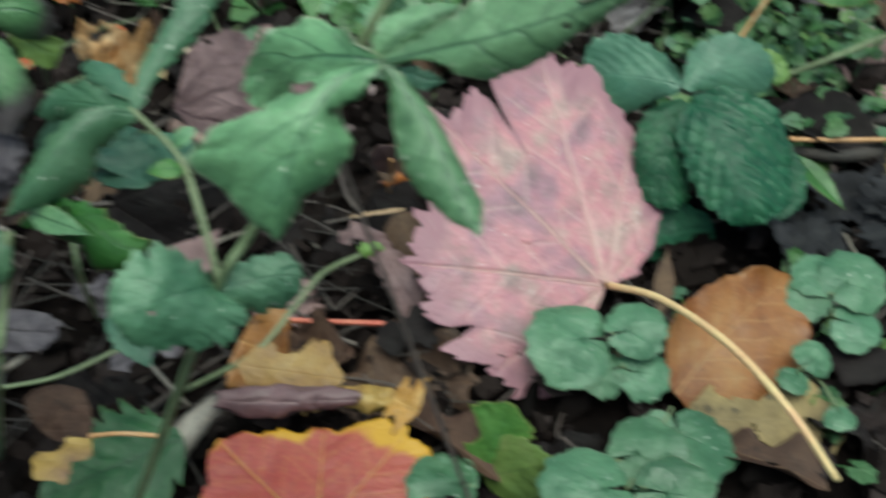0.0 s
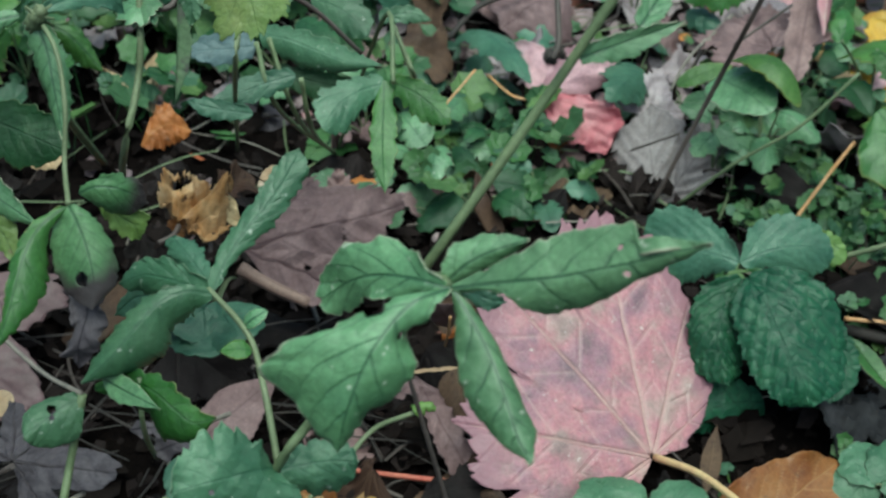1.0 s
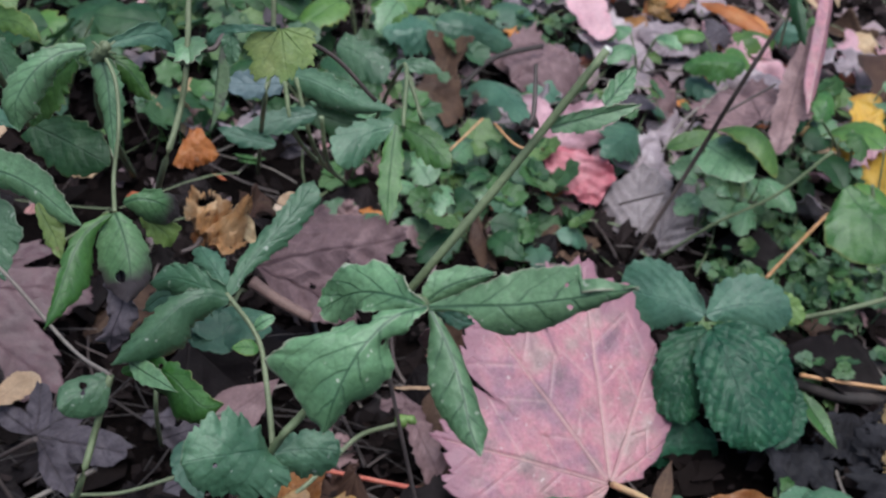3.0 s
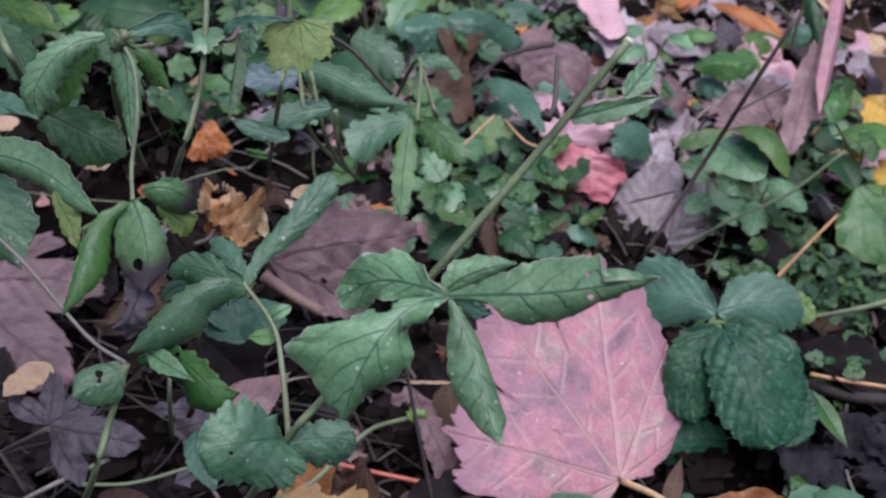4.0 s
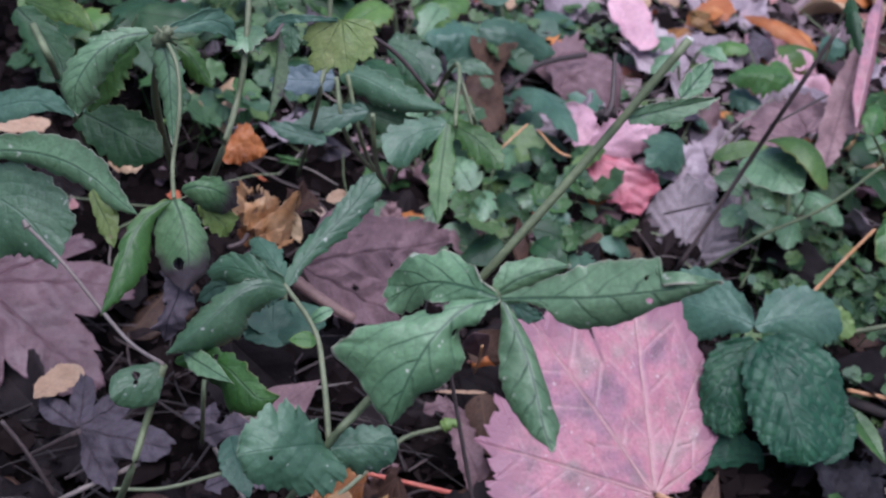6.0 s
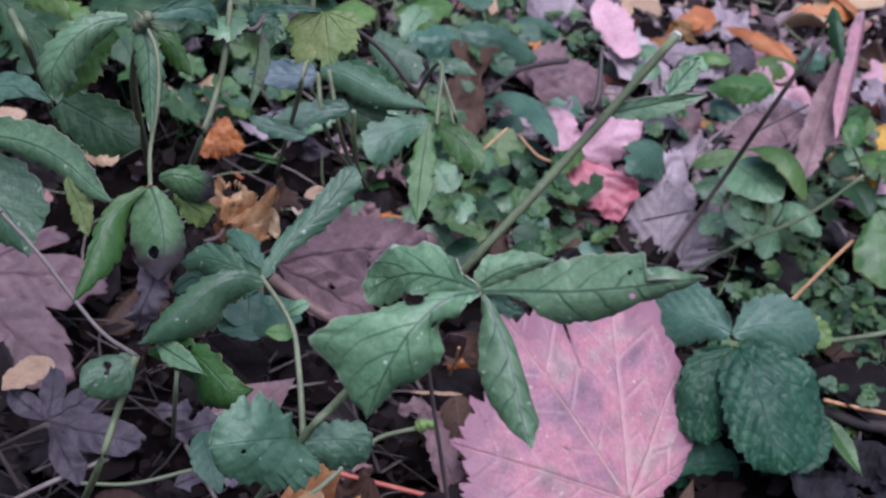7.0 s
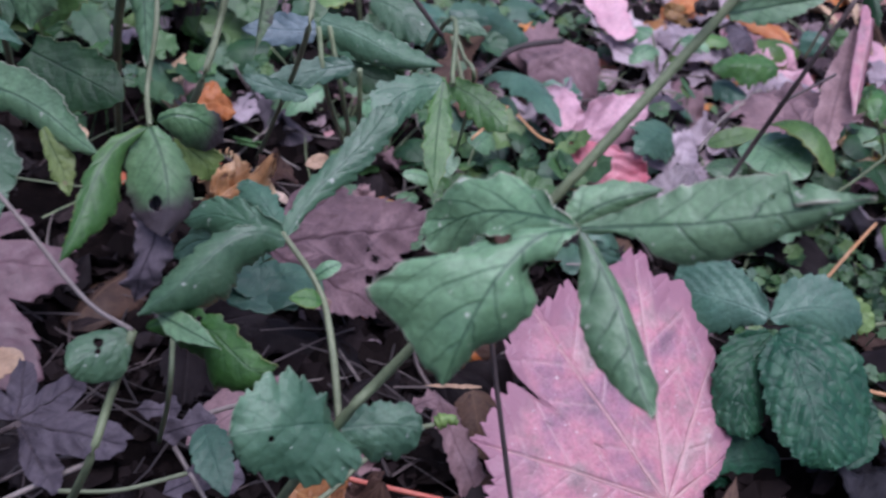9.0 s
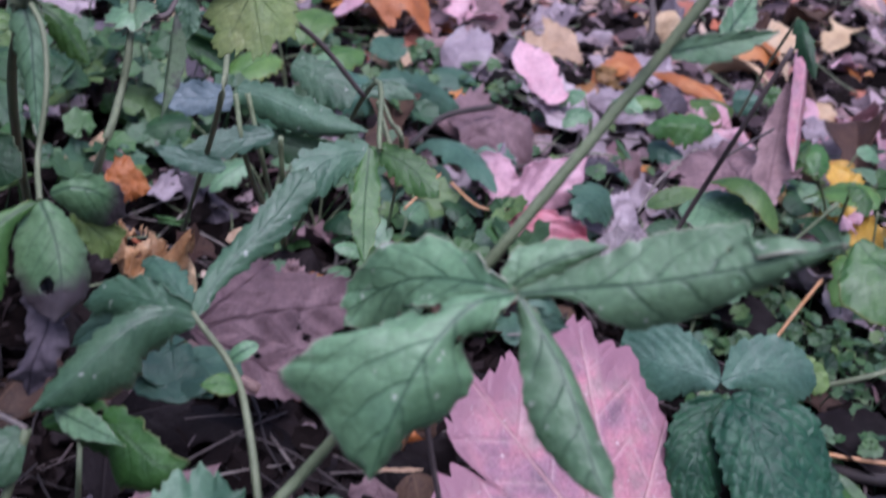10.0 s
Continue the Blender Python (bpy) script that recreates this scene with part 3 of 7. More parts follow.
def frond(parent, mat, mid, minus, plus, facing, name="leaflet", label="", n_teeth=7, tooth=0.0006, round_teeth=False, veins=6, wave=0.0004, quilt=0.00003,
          res=(90, 61), seed=1, cut=None, holes=(), branch_k=0.42, rim_tip=False):
    """A leaf grown along a bent midrib. minus, plus: (half width in mm, fold in degrees against the facing side, forward reach in mm) at even
    steps from base to tip on either side. cut: (side, how far along) where a half is bitten off; holes: (along, across, radius)."""
    line = np.array(smooth_path(mid, 24))
    s1 = np.linspace(0, 1, res[0])
    along = np.linspace(0, 1, len(line))
    c = np.stack([np.interp(s1, along, line[:, k]) for k in range(3)], -1)
    tan = np.gradient(c, axis=0)
    tan /= np.linalg.norm(tan, axis=1, keepdims=True)
    side = np.cross(tan, np.array(facing, float))
    side /= np.linalg.norm(side, axis=1, keepdims=True)
    nor = np.cross(side, tan)
    length = float(np.linalg.norm(np.diff(c, axis=0), axis=1).sum())
    across = np.linspace(-1, 1, res[1] + 1 - res[1] % 2)
    s, w = np.meshgrid(s1, np.sign(across) * np.abs(across) ** 1.25, indexing="ij")
    aw = np.abs(w)

    along_n = lambda v: np.linspace(0, 1, len(v))
    curve = lambda v: np.array(smooth_path([(q, 0, 0) for q in v], 20))[:, 0]

    def both(k):
        return np.where(w < 0, *(np.interp(s, along_n(v), v) for v in (curve([p[k] for p in minus]), curve([p[k] for p in plus]))))
    width = both(0) * 0.001
    fold, reach = np.radians(both(1)) * (0.3 + 0.7 * aw), both(2) * 0.001 * aw ** 1.5
    f = (s * n_teeth + 0.31 * (w > 0) + 0.16 * wavy(np.sign(w) * 0.5, s, seed + 4, 20.0)) % 1.0
    bite = 1 - np.abs(np.sin(np.pi * f)) ** 0.55 if round_teeth else np.where(f < 0.8, 1 - f / 0.8, (f - 0.8) / 0.2) ** 1.1
    small = 0.35 * np.abs(np.sin(np.pi * (s * n_teeth * 2.7 + 0.5))) + 0.4 * wavy(np.sign(w) * 0.5, s, seed + 14, 90.0)
    size = width - tooth * (bite + small) * np.clip(width / (tooth * 5 + 1e-9), 0, 1) * np.clip(s * 9, 0, 1)
    if cut:
        gone = (np.sign(w) == cut[0]) * np.clip((s - cut[1] + 0.012 * wavy(w, s, seed + 8, 60.0)) * 70, 0, 1)
        size = size * (1 - 0.93 * gone)
    size = np.maximum(size, 0.00004)
    off = aw * (width + (size - width) * aw ** 2.5)
    near_q = lambda n, lean: (s - lean * aw ** 1.1 * width / length) * n + 0.5 * (w < 0) + 0.10 * wavy(w, s, seed + 2, 14.0)
    q = near_q(veins, 1.25)
    gap = np.abs(q - np.round(q)) * length / veins * 0.62
    main = np.exp(-(off / (0.00027 * (1.35 - s))) ** 2)
    branch = np.exp(-(gap / (0.00019 * (1.25 - 0.8 * aw))) ** 2) * np.clip(1.25 - aw, 0, 1) ** 0.5 * np.clip(s * 12 - 0.5, 0, 1)
    vein = np.clip(np.maximum(main, branch_k * branch), 0, 1)
    lift = quilt * (-np.cos(q * math.tau)) * np.clip(aw * 4, 0, 1) * (1 - 0.5 * aw)
    lift = lift + wave * wavy(w * width / length, s, seed, 8.0) * np.clip(s * 6, 0, 1) + 0.35 * wave * wavy(w * width / length, s, seed + 5, 30.0)
    lift = lift + wave * 1.2 * aw ** 3 * wavy(np.sign(w) * 0.5, s, seed + 6, 45.0)
    a, b = np.sign(w) * off * np.cos(fold), off * np.sin(fold) + lift
    p = c[:, None] + a[..., None] * side[:, None] + b[..., None] * nor[:, None] + reach[..., None] * tan[:, None]
    drop = np.zeros((res[0] - 1, w.shape[1] - 1), bool)
    for hs, hw, hr in holes:
        i, j = int(round(hs * (res[0] - 1))), int(np.argmin(np.abs(w[0] - hw)))
        d = np.linalg.norm(p - p[i, j], axis=-1) * (1 + 0.3 * wavy(p[..., 0] / length, p[..., 2] / length, seed + 9, 60.0))
        drop |= (d < hr)[:-1, :-1]
    rim = s + 0.12 * aw if rim_tip else np.maximum(aw, np.clip(s * 1.06 - 0.06, 0, 1) ** 6)
    o = np.array(mid[0])
    me = sheet_mesh(name, p[..., 0] - o[0], p[..., 1] - o[1], p[..., 2] - o[2], vein, mat, 0.00025, drop if drop.any() else None, rim)
    return part(name, me, parent, Matrix.Translation(mid[0]), label)


# ---- the wood avens whose leaf hangs over the pink maple leaf ----
hub = (0.0264, -0.0522, 0.1849)
avens = thing_at("wood_avens", (-0.0522, -0.0116, 0), "wood avens stem with cut tip and ragged green leaves", "plant")
node = (-0.0062, -0.0405, 0.1269)
main_stem = stem(avens, STEM_GREEN, [(-0.0522, -0.0116, 0), (-0.0238, -0.0328, 0.0795), node, (0.0007, -0.0374, 0.1381), (0.0211, -0.0355, 0.1755), (0.0376, -0.0247, 0.201), (0.0525, -0.018, 0.2276)], 0.0011, 0.00085, label="green stem with a cut white tip", knots=0.04)
part("cut_end", stem_mesh("cut_end", [(0.0527, -0.0126, 0.2245), (0.0531, -0.012, 0.2254)], 0.00115, 0.0009, WHITE), main_stem)
stem(avens, STEM_GREEN, [(0.0181, -0.0355, 0.1695), (0.0238, -0.0439, 0.1802), hub], 0.0009, 0.0008, "leaf_stalk")
# leaflets round the upper node
frond(avens, GREEN, [(0.0265, -0.0526, 0.1851), (0.0211, -0.058, 0.1859), (0.017, -0.0635, 0.1833), (0.0144, -0.0675, 0.1791), (0.0126, -0.0702, 0.1732), (0.0113, -0.0715, 0.166)], ((0.0, -13, 0.0), (1.8, -13, -2.1), (5.0, -40, -2.4), (5.4, -64, -3.2), (9.9, -45, -2.3), (8.6, -43, 1.1), (4.5, -43, 2.2), (2.3, -39, 2.3), (0.1, -39, 0.2)), ((0.0, -47, 0.0), (2.1, -47, 0.7), (5.1, -29, 2.1), (9.0, -19, 4.2), (14.5, -16, 5.6), (16.8, -19, 7.0), (10.0, -24, 5.0), (4.8, -17, 3.3), (0.1, -17, 0.2)), (0.04, -0.65, 0.76), "leaflet", n_teeth=7, tooth=0.0008, veins=5, wave=0.001, branch_k=0.85, seed=3, res=(150, 111), holes=((0.36, -0.55, 0.0006), (0.27, 0.75, 0.0016)))
frond(avens, GREEN, [(0.0265, -0.0526, 0.1851), (0.0219, -0.0505, 0.1844), (0.0174, -0.048, 0.1829), (0.0129, -0.0456, 0.1805), (0.0085, -0.0433, 0.1767), (0.004, -0.0414, 0.1712)], ((0.5, -20, -0.1), (2.0, -20, -0.2), (3.5, -16, 0.2), (4.6, -6, 1.2), (3.7, -6, 2.4), (5.0, -24, 2.6), (4.4, -8, 3.8), (0.9, -8, 0.8)), ((0.9, 25, 1.0), (2.2, 25, 0.8), (4.9, -8, 0.8), (6.6, -1, 2.3), (6.9, 6, 4.2), (5.2, 8, 4.7), (3.5, -8, 4.1), (0.9, -8, 0.8)), (0.04, -0.65, 0.76), "leaflet", n_teeth=5, tooth=0.002, veins=5, wave=0.0008, branch_k=0.85, seed=8, res=(120, 91), round_teeth=True)
frond(avens, GREEN, [(0.0267, -0.0526, 0.1851), (0.0348, -0.0542, 0.1886), (0.0426, -0.056, 0.1918), (0.05, -0.0574, 0.1956), (0.0572, -0.0588, 0.1996), (0.064, -0.0602, 0.2035)], ((0.5, 0, 0.0), (3.7, 0, -0.3), (6.9, -2, -0.2), (6.9, -7, 0.9), (6.1, -12, 1.0), (0.0, -12, -0.0)), ((0.6, 7, 0.4), (1.7, 7, -1.3), (6.7, -41, -3.3), (6.0, -41, -3.6), (3.6, -58, -1.8), (0.0, -58, 0.0)), (0.04, -0.65, 0.76), "leaflet", n_teeth=8, tooth=0.0005, veins=6, wave=0.0007, branch_k=0.85, seed=12, res=(170, 91), cut=(-1, 0.685), holes=((0.645, -0.42, 0.0005), (0.67, 0.3, 0.0006)))
frond(avens, GREEN, [(0.0255, -0.0475, 0.1821), (0.0286, -0.0464, 0.1853), (0.0329, -0.0457, 0.1881), (0.0384, -0.0451, 0.1904)], ((1.5, 9, 0.3), (3.4, -6, -0.5), (4.3, -8, -1.2), (3.9, -16, -0.0), (2.4, -17, 0.2), (0.0, -17, 0.0)), ((1.1, -40, -0.0), (2.6, -40, 0.0), (3.6, -51, 0.8), (3.5, -56, 1.4), (2.0, -60, 1.2), (0.0, -60, 0.0)), (0.04, -0.65, 0.76), "leaflet", n_teeth=4, tooth=0.0009, veins=4, seed=19, res=(60, 51), round_teeth=True)
frond(avens, GREEN, [(0.0269, -0.0525, 0.1851), (0.0307, -0.0578, 0.183), (0.0341, -0.0628, 0.18), (0.0366, -0.0673, 0.1767), (0.0388, -0.0714, 0.1731), (0.0413, -0.0743, 0.1699)], ((0.7, -59, 0.7), (3.8, -59, 0.1), (4.7, -62, 0.0), (5.1, -56, 0.5), (4.5, -43, 1.0), (0.0, -43, -0.0)), ((0.3, -33, 0.1), (3.6, -33, -1.2), (6.3, -29, -1.4), (6.5, -28, -1.3), (4.0, -32, -0.7), (0.0, -32, -0.0)), (0.04, -0.65, 0.76), "leaflet", n_teeth=5, tooth=0.0004, veins=5, wave=0.0007, branch_k=0.85, seed=21, res=(140, 71), holes=())
frond(avens, GREEN_TEAL, [(0.0276, -0.0442, 0.1778), (0.0305, -0.0436, 0.1769), (0.0333, -0.0435, 0.1757), (0.0356, -0.0428, 0.1751)], ((0.5, 19, 0.4), (1.0, 19, 0.4), (1.5, 14, 0.1), (1.6, 14, 0.1), (1.0, 20, 0.3), (0.0, 20, -0.0)), ((0.7, -11, 0.8), (1.7, -11, 0.3), (2.2, -11, 0.4), (2.1, -12, 0.3), (1.3, -18, -0.2), (0.0, -18, 0.0)), (0.04, -0.65, 0.76), "leaflet", n_teeth=4, tooth=0.0006, veins=3, seed=23, res=(40, 31))
frond(avens, GREEN, [(0.0442, -0.0214, 0.2106), (0.0485, -0.018, 0.2108), (0.0534, -0.0142, 0.2112), (0.0619, -0.0095, 0.2127)], ((1.7, 38, 1.4), (2.1, 33, 1.4), (2.1, 39, 1.9), (1.8, 53, 3.1), (1.0, 47, 2.2), (0.0, 47, -0.0)), ((1.2, -10, 0.2), (2.2, -11, 0.3), (2.9, -10, 0.5), (3.2, -5, 1.3), (2.0, -6, 1.1), (0.0, -6, 0.0)), (0.04, -0.65, 0.76), "leaflet", n_teeth=6, tooth=0.001, veins=5, seed=24, res=(70, 51))
frond(avens, GREEN, [(0.0549, -0.0055, 0.2088), (0.0568, -0.0017, 0.2105), (0.0586, 0.002, 0.2119), (0.0604, 0.0057, 0.2135)], ((2.1, 26, 1.3), (2.5, 20, 0.9), (2.6, 19, 0.8), (2.3, 23, 1.0), (1.4, 24, 0.7), (0.0, 24, -0.0)), ((1.9, 11, 1.4), (2.7, 1, 1.1), (3.0, 0, 0.9), (2.4, 6, 1.2), (1.3, 9, 0.8), (0.0, 9, 0.0)), (0.04, -0.65, 0.76), "leaflet", n_teeth=5, tooth=0.0004, veins=5, seed=25, res=(60, 41))
part("knot", stem_mesh("knot", [(0.0388, -0.0243, 0.2117), (0.0401, -0.0248, 0.2126), (0.0415, -0.0243, 0.2131)], 0.0010, 0.0012, STEM_DARK, 8, 0.5, 3), main_stem)
stem(avens, STEM_BROWN, [(0.0397, -0.026, 0.2126), (0.0405, -0.0242, 0.215), (0.0394, -0.0161, 0.2213)], 0.0007, 0.0004, "dead_stalk")
# two round stipules at the lower node
frond(avens, GREEN_SOFT, [(-0.0068, -0.041, 0.1268), (-0.0109, -0.0452, 0.1292), (-0.015, -0.0488, 0.1308), (-0.0192, -0.0517, 0.1317), (-0.0234, -0.054, 0.1316)], ((1.6, 10, -0.8), (8.2, 14, -7.3), (11.5, -8, -7.3), (10.7, -27, -2.3), (7.3, -34, 1.4), (0.0, -34, -0.0)), ((1.3, -8, 0.6), (5.7, 9, -1.6), (9.9, 2, -1.4), (10.1, -5, 0.4), (6.1, -10, 1.6), (0.0, -10, 0.0)), (0.04, -0.65, 0.76), "stipule", n_teeth=7, tooth=0.003, veins=5, wave=0.001, seed=30, res=(110, 101), round_teeth=True, holes=((0.62, -0.2, 0.0005),))
frond(avens, GREEN_SOFT, [(-0.0057, -0.0412, 0.1264), (-0.002, -0.0399, 0.1267), (0.0019, -0.0387, 0.127), (0.006, -0.0378, 0.1268), (0.0091, -0.0374, 0.1261)], ((1.3, 15, 0.1), (3.8, -5, -0.4), (4.9, -9, -0.3), (5.1, -8, 0.1), (3.9, -4, 0.2), (0.0, -4, 0.0)), ((1.3, -13, 0.2), (5.0, -30, -1.0), (7.2, -30, -0.8), (7.1, -29, 0.9), (4.2, -26, 2.1), (0.0, -26, 0.0)), (0.04, -0.65, 0.76), "stipule", n_teeth=5, tooth=0.0024, veins=5, wave=0.0008, seed=33, res=(80, 71), round_teeth=True)
# a long stalk with three leaflets
fork = (-0.0253, -0.0128, 0.1473)
stem(avens, STEM_PALE, [node, (-0.0108, -0.0292, 0.1354), (-0.0162, -0.0179, 0.1397), fork], 0.00075, 0.0006, "leaf_stalk")
frond(avens, GREEN_SOFT, [(-0.0242, -0.0135, 0.147), (-0.0223, -0.0081, 0.1511), (-0.019, -0.0026, 0.1552), (-0.0152, 0.0027, 0.159), (-0.0122, 0.008, 0.1629), (-0.0103, 0.0126, 0.1659)], ((1.7, 19, 1.4), (2.9, -12, 0.9), (3.7, -20, 0.6), (3.8, -13, 2.2), (3.1, -1, 2.5), (0.0, -1, -0.0)), ((1.0, -26, 2.6), (2.2, -26, 2.0), (4.3, -27, 2.5), (4.5, -23, 3.4), (4.0, -13, 3.0), (0.0, -13, 0.0)), (0.04, -0.65, 0.76), "leaflet", n_teeth=8, tooth=0.0011, veins=7, seed=36, res=(110, 61))
frond(avens, GREEN_SOFT, [(-0.0246, -0.0127, 0.1464), (-0.0298, -0.0108, 0.1458), (-0.0352, -0.0089, 0.1455), (-0.0407, -0.0074, 0.1446), (-0.0463, -0.0074, 0.1415)], ((0.9, -38, 0.8), (2.9, -38, 1.8), (4.7, -42, 2.0), (5.1, -38, 2.5), (2.7, -28, 3.4), (0.0, -28, 0.0)), ((2.4, 33, 1.7), (3.9, 10, 3.7), (4.5, 0, 4.9), (3.7, -3, 4.7), (2.8, -5, 2.4), (0.0, -5, -0.0)), (0.04, -0.65, 0.76), "leaflet", n_teeth=6, tooth=0.0008, veins=5, seed=38, res=(80, 61))
frond(avens, GREEN_TEAL, [(-0.0249, -0.0118, 0.146), (-0.0285, -0.0071, 0.1468), (-0.0324, -0.0025, 0.1475), (-0.0369, 0.0021, 0.1481)], ((1.3, 47, 1.4), (2.4, -16, 2.5), (3.6, -26, 3.2), (4.0, -24, 3.4), (3.2, -19, 2.4), (2.0, -5, 0.3)), ((2.1, 39, 1.4), (2.6, -5, 2.1), (3.6, -21, 2.3), (4.0, -22, 1.9), (2.7, -23, 0.9), (0.0, -23, 0.0)), (0.04, -0.65, 0.76), "leaflet", n_teeth=5, tooth=0.0008, veins=4, seed=43, res=(60, 41))
frond(avens, GREEN_SOFT, [(-0.0241, -0.0138, 0.1466), (-0.0292, -0.0162, 0.1486), (-0.0341, -0.0197, 0.1474), (-0.0382, -0.0239, 0.1436), (-0.0423, -0.0274, 0.139), (-0.0478, -0.0301, 0.134)], ((1.4, -20, 0.2), (6.3, -39, -1.6), (8.0, -52, 0.3), (10.8, -51, 0.4), (8.2, -59, -0.3), (0.0, -59, 0.0)), ((1.5, -15, 1.5), (1.9, -9, 1.8), (3.8, -26, 1.5), (4.9, -29, 1.8), (4.0, -33, 2.8), (0.0, -33, 0.0)), (0.04, -0.65, 0.76), "leaflet", n_teeth=9, tooth=0.001, veins=7, seed=40, res=(120, 81))
frond(avens, GREEN_TEAL, [(-0.0362, -0.0058, 0.1371), (-0.0408, -0.004, 0.1362), (-0.0452, -0.003, 0.1341), (-0.0497, -0.0039, 0.1295)], ((2.7, -7, 0.7), (3.6, -13, 0.2), (4.2, -12, 0.6), (4.3, -5, 1.5), (2.3, 5, 1.8), (0.0, 5, 0.0)), ((2.3, 38, 1.7), (2.5, 33, 1.5), (2.8, 29, 1.1), (3.0, 25, 0.9), (2.0, 14, 0.1), (0.0, 14, 0.0)), (0.04, -0.65, 0.76), "leaflet", n_teeth=4, tooth=0.0008, veins=4, seed=45, res=(50, 41))
blade(avens, GREEN_FRESH, (-0.0145, -0.0227, 0.1396), (-0.0207, -0.0239, 0.1405), 0.0045, (0, -0.3, 0.95), "leaf", profile="ovate", tooth=0.1, n_teeth=4, arch=0.15, seed=44, res=(20, 12))
blade(avens, GREEN, (-0.0172, -0.0168, 0.1412), (-0.0128, -0.0145, 0.1439), 0.004, (0, -0.3, 0.95), "leaf", profile="round", tooth=0.1, n_teeth=4, arch=0.15, seed=45, res=(20, 12))
blade(avens, GREEN_TEAL, (-0.0413, -0.0026, 0.0841), (-0.031, -0.0179, 0.0785), 0.0105, (0, -0.6, 0.8), "leaf", profile="ovate", tooth=0.14, n_teeth=8, arch=0.1, seed=46)

# ---- the broken avens beside it ----
low = (-0.0504, -0.0254, 0.1261)
broken = thing_at("wood_avens", (-0.0953, 0.0275, 0), "broken pale avens stem with small green leaves", "plant")
stem(broken, STEM_GREEN, [(-0.0933, 0.0166, 0), (-0.058, -0.035, 0.0916), (-0.0532, -0.0311, 0.1119), low], 0.0009, 0.0009)
dead_stem = stem(broken, STEM_GREY, [low, (-0.0626, -0.0194, 0.127), (-0.0792, -0.0137, 0.1408), (-0.0891, -0.0122, 0.1495)], 0.00055, 0.00045, "dead_stem", "dry pale broken stem", knots=0.08)
part("broken_end", stem_mesh("broken_end", [(-0.0885, -0.0125, 0.1489), (-0.0898, -0.0117, 0.1502)], 0.0010, 0.0007, STEM_GREY, knots=0.3), dead_stem)
frond(broken, GREEN_SOFT, [(-0.0508, -0.0256, 0.1252), (-0.0537, -0.0279, 0.1247), (-0.0564, -0.0304, 0.1236), (-0.0586, -0.033, 0.1225), (-0.0599, -0.0353, 0.1216)], ((3.4, -19, 0.9), (7.1, -24, 0.3), (7.5, -32, 1.6), (5.6, -42, 2.6), (3.0, -59, 1.9), (0.0, -59, 0.0)), ((1.7, 7, 0.5), (3.2, -18, 1.1), (4.6, -19, 1.4), (4.8, -18, 1.0), (3.1, -17, 0.2), (0.0, -17, -0.0)), (0.04, -0.65, 0.76), "leaf", n_teeth=5, tooth=0.0003, veins=4, seed=50, res=(70, 61), holes=((0.38, 0.2, 0.0009), (0.45, -0.1, 0.0005)))
frond(broken, GREEN_MID, [(-0.0482, -0.0242, 0.1268), (-0.0408, -0.0256, 0.1316), (-0.0343, -0.0287, 0.1326), (-0.0288, -0.0322, 0.1314), (-0.0244, -0.0345, 0.1303), (-0.0197, -0.0339, 0.1316)], ((0.9, 9, 0.9), (2.2, 9, 0.4), (3.9, 14, -0.1), (4.0, 16, -0.9), (3.2, 10, 0.7), (0.0, 10, 0.0)), ((1.6, -41, 1.1), (6.9, -44, -2.4), (9.1, -59, -0.3), (11.9, -54, -1.0), (7.3, -52, -2.6), (0.0, -52, 0.0)), (0.04, -0.65, 0.76), "leaf", n_teeth=7, tooth=0.0008, veins=6, seed=52, res=(110, 81), holes=((0.3, -0.25, 0.0007),))
blade(broken, GREEN, (-0.0456, -0.0245, 0.1305), (-0.03, -0.0354, 0.1341), 0.0055, (0.1, -0.7, 0.7), "leaf", profile="lance", tooth=0.1, n_teeth=6, arch=0.1, seed=53)

# ---- the tall avens with hanging leaves ----
tall = thing_at("wood_avens", (-0.1464, 0.2393, 0), "tall avens with drooping leaves, one withered and blackened", "plant")
h2, bud = (-0.0529, -0.0099, 0.1633), (-0.0662, 0.0214, 0.1877)
stem(tall, STEM_PALE, [h2, (-0.0571, 0.0011, 0.1655), (-0.0576, 0.0075, 0.176), (-0.0605, 0.0144, 0.1842), bud], 0.00055, 0.0005, "leaf_stalk")
stem(tall, STEM_GREEN, [(-0.1464, 0.2393, 0), (-0.0844, 0.0609, 0.1452), bud], 0.0014, 0.001)
bud_head = part("bud", stem_mesh("bud", [(-0.0674, 0.0213, 0.186), (-0.0656, 0.0198, 0.1889), (-0.0651, 0.0216, 0.1896)], 0.0014, 0.0010, STEM_PALE, knots=0.6, seed=4), tall)
for k in range(9):
    part("sepal", stem_mesh("sepal", [(-0.0656, 0.0198, 0.1889), (bud[0] + 0.0035 * math.cos(k * 0.7), bud[1] + 0.002 * math.sin(k * 1.9), bud[2] + 0.0035 * math.sin(k * 0.7))], 0.0006, 0.0002, STEM_PALE, 5), bud_head)
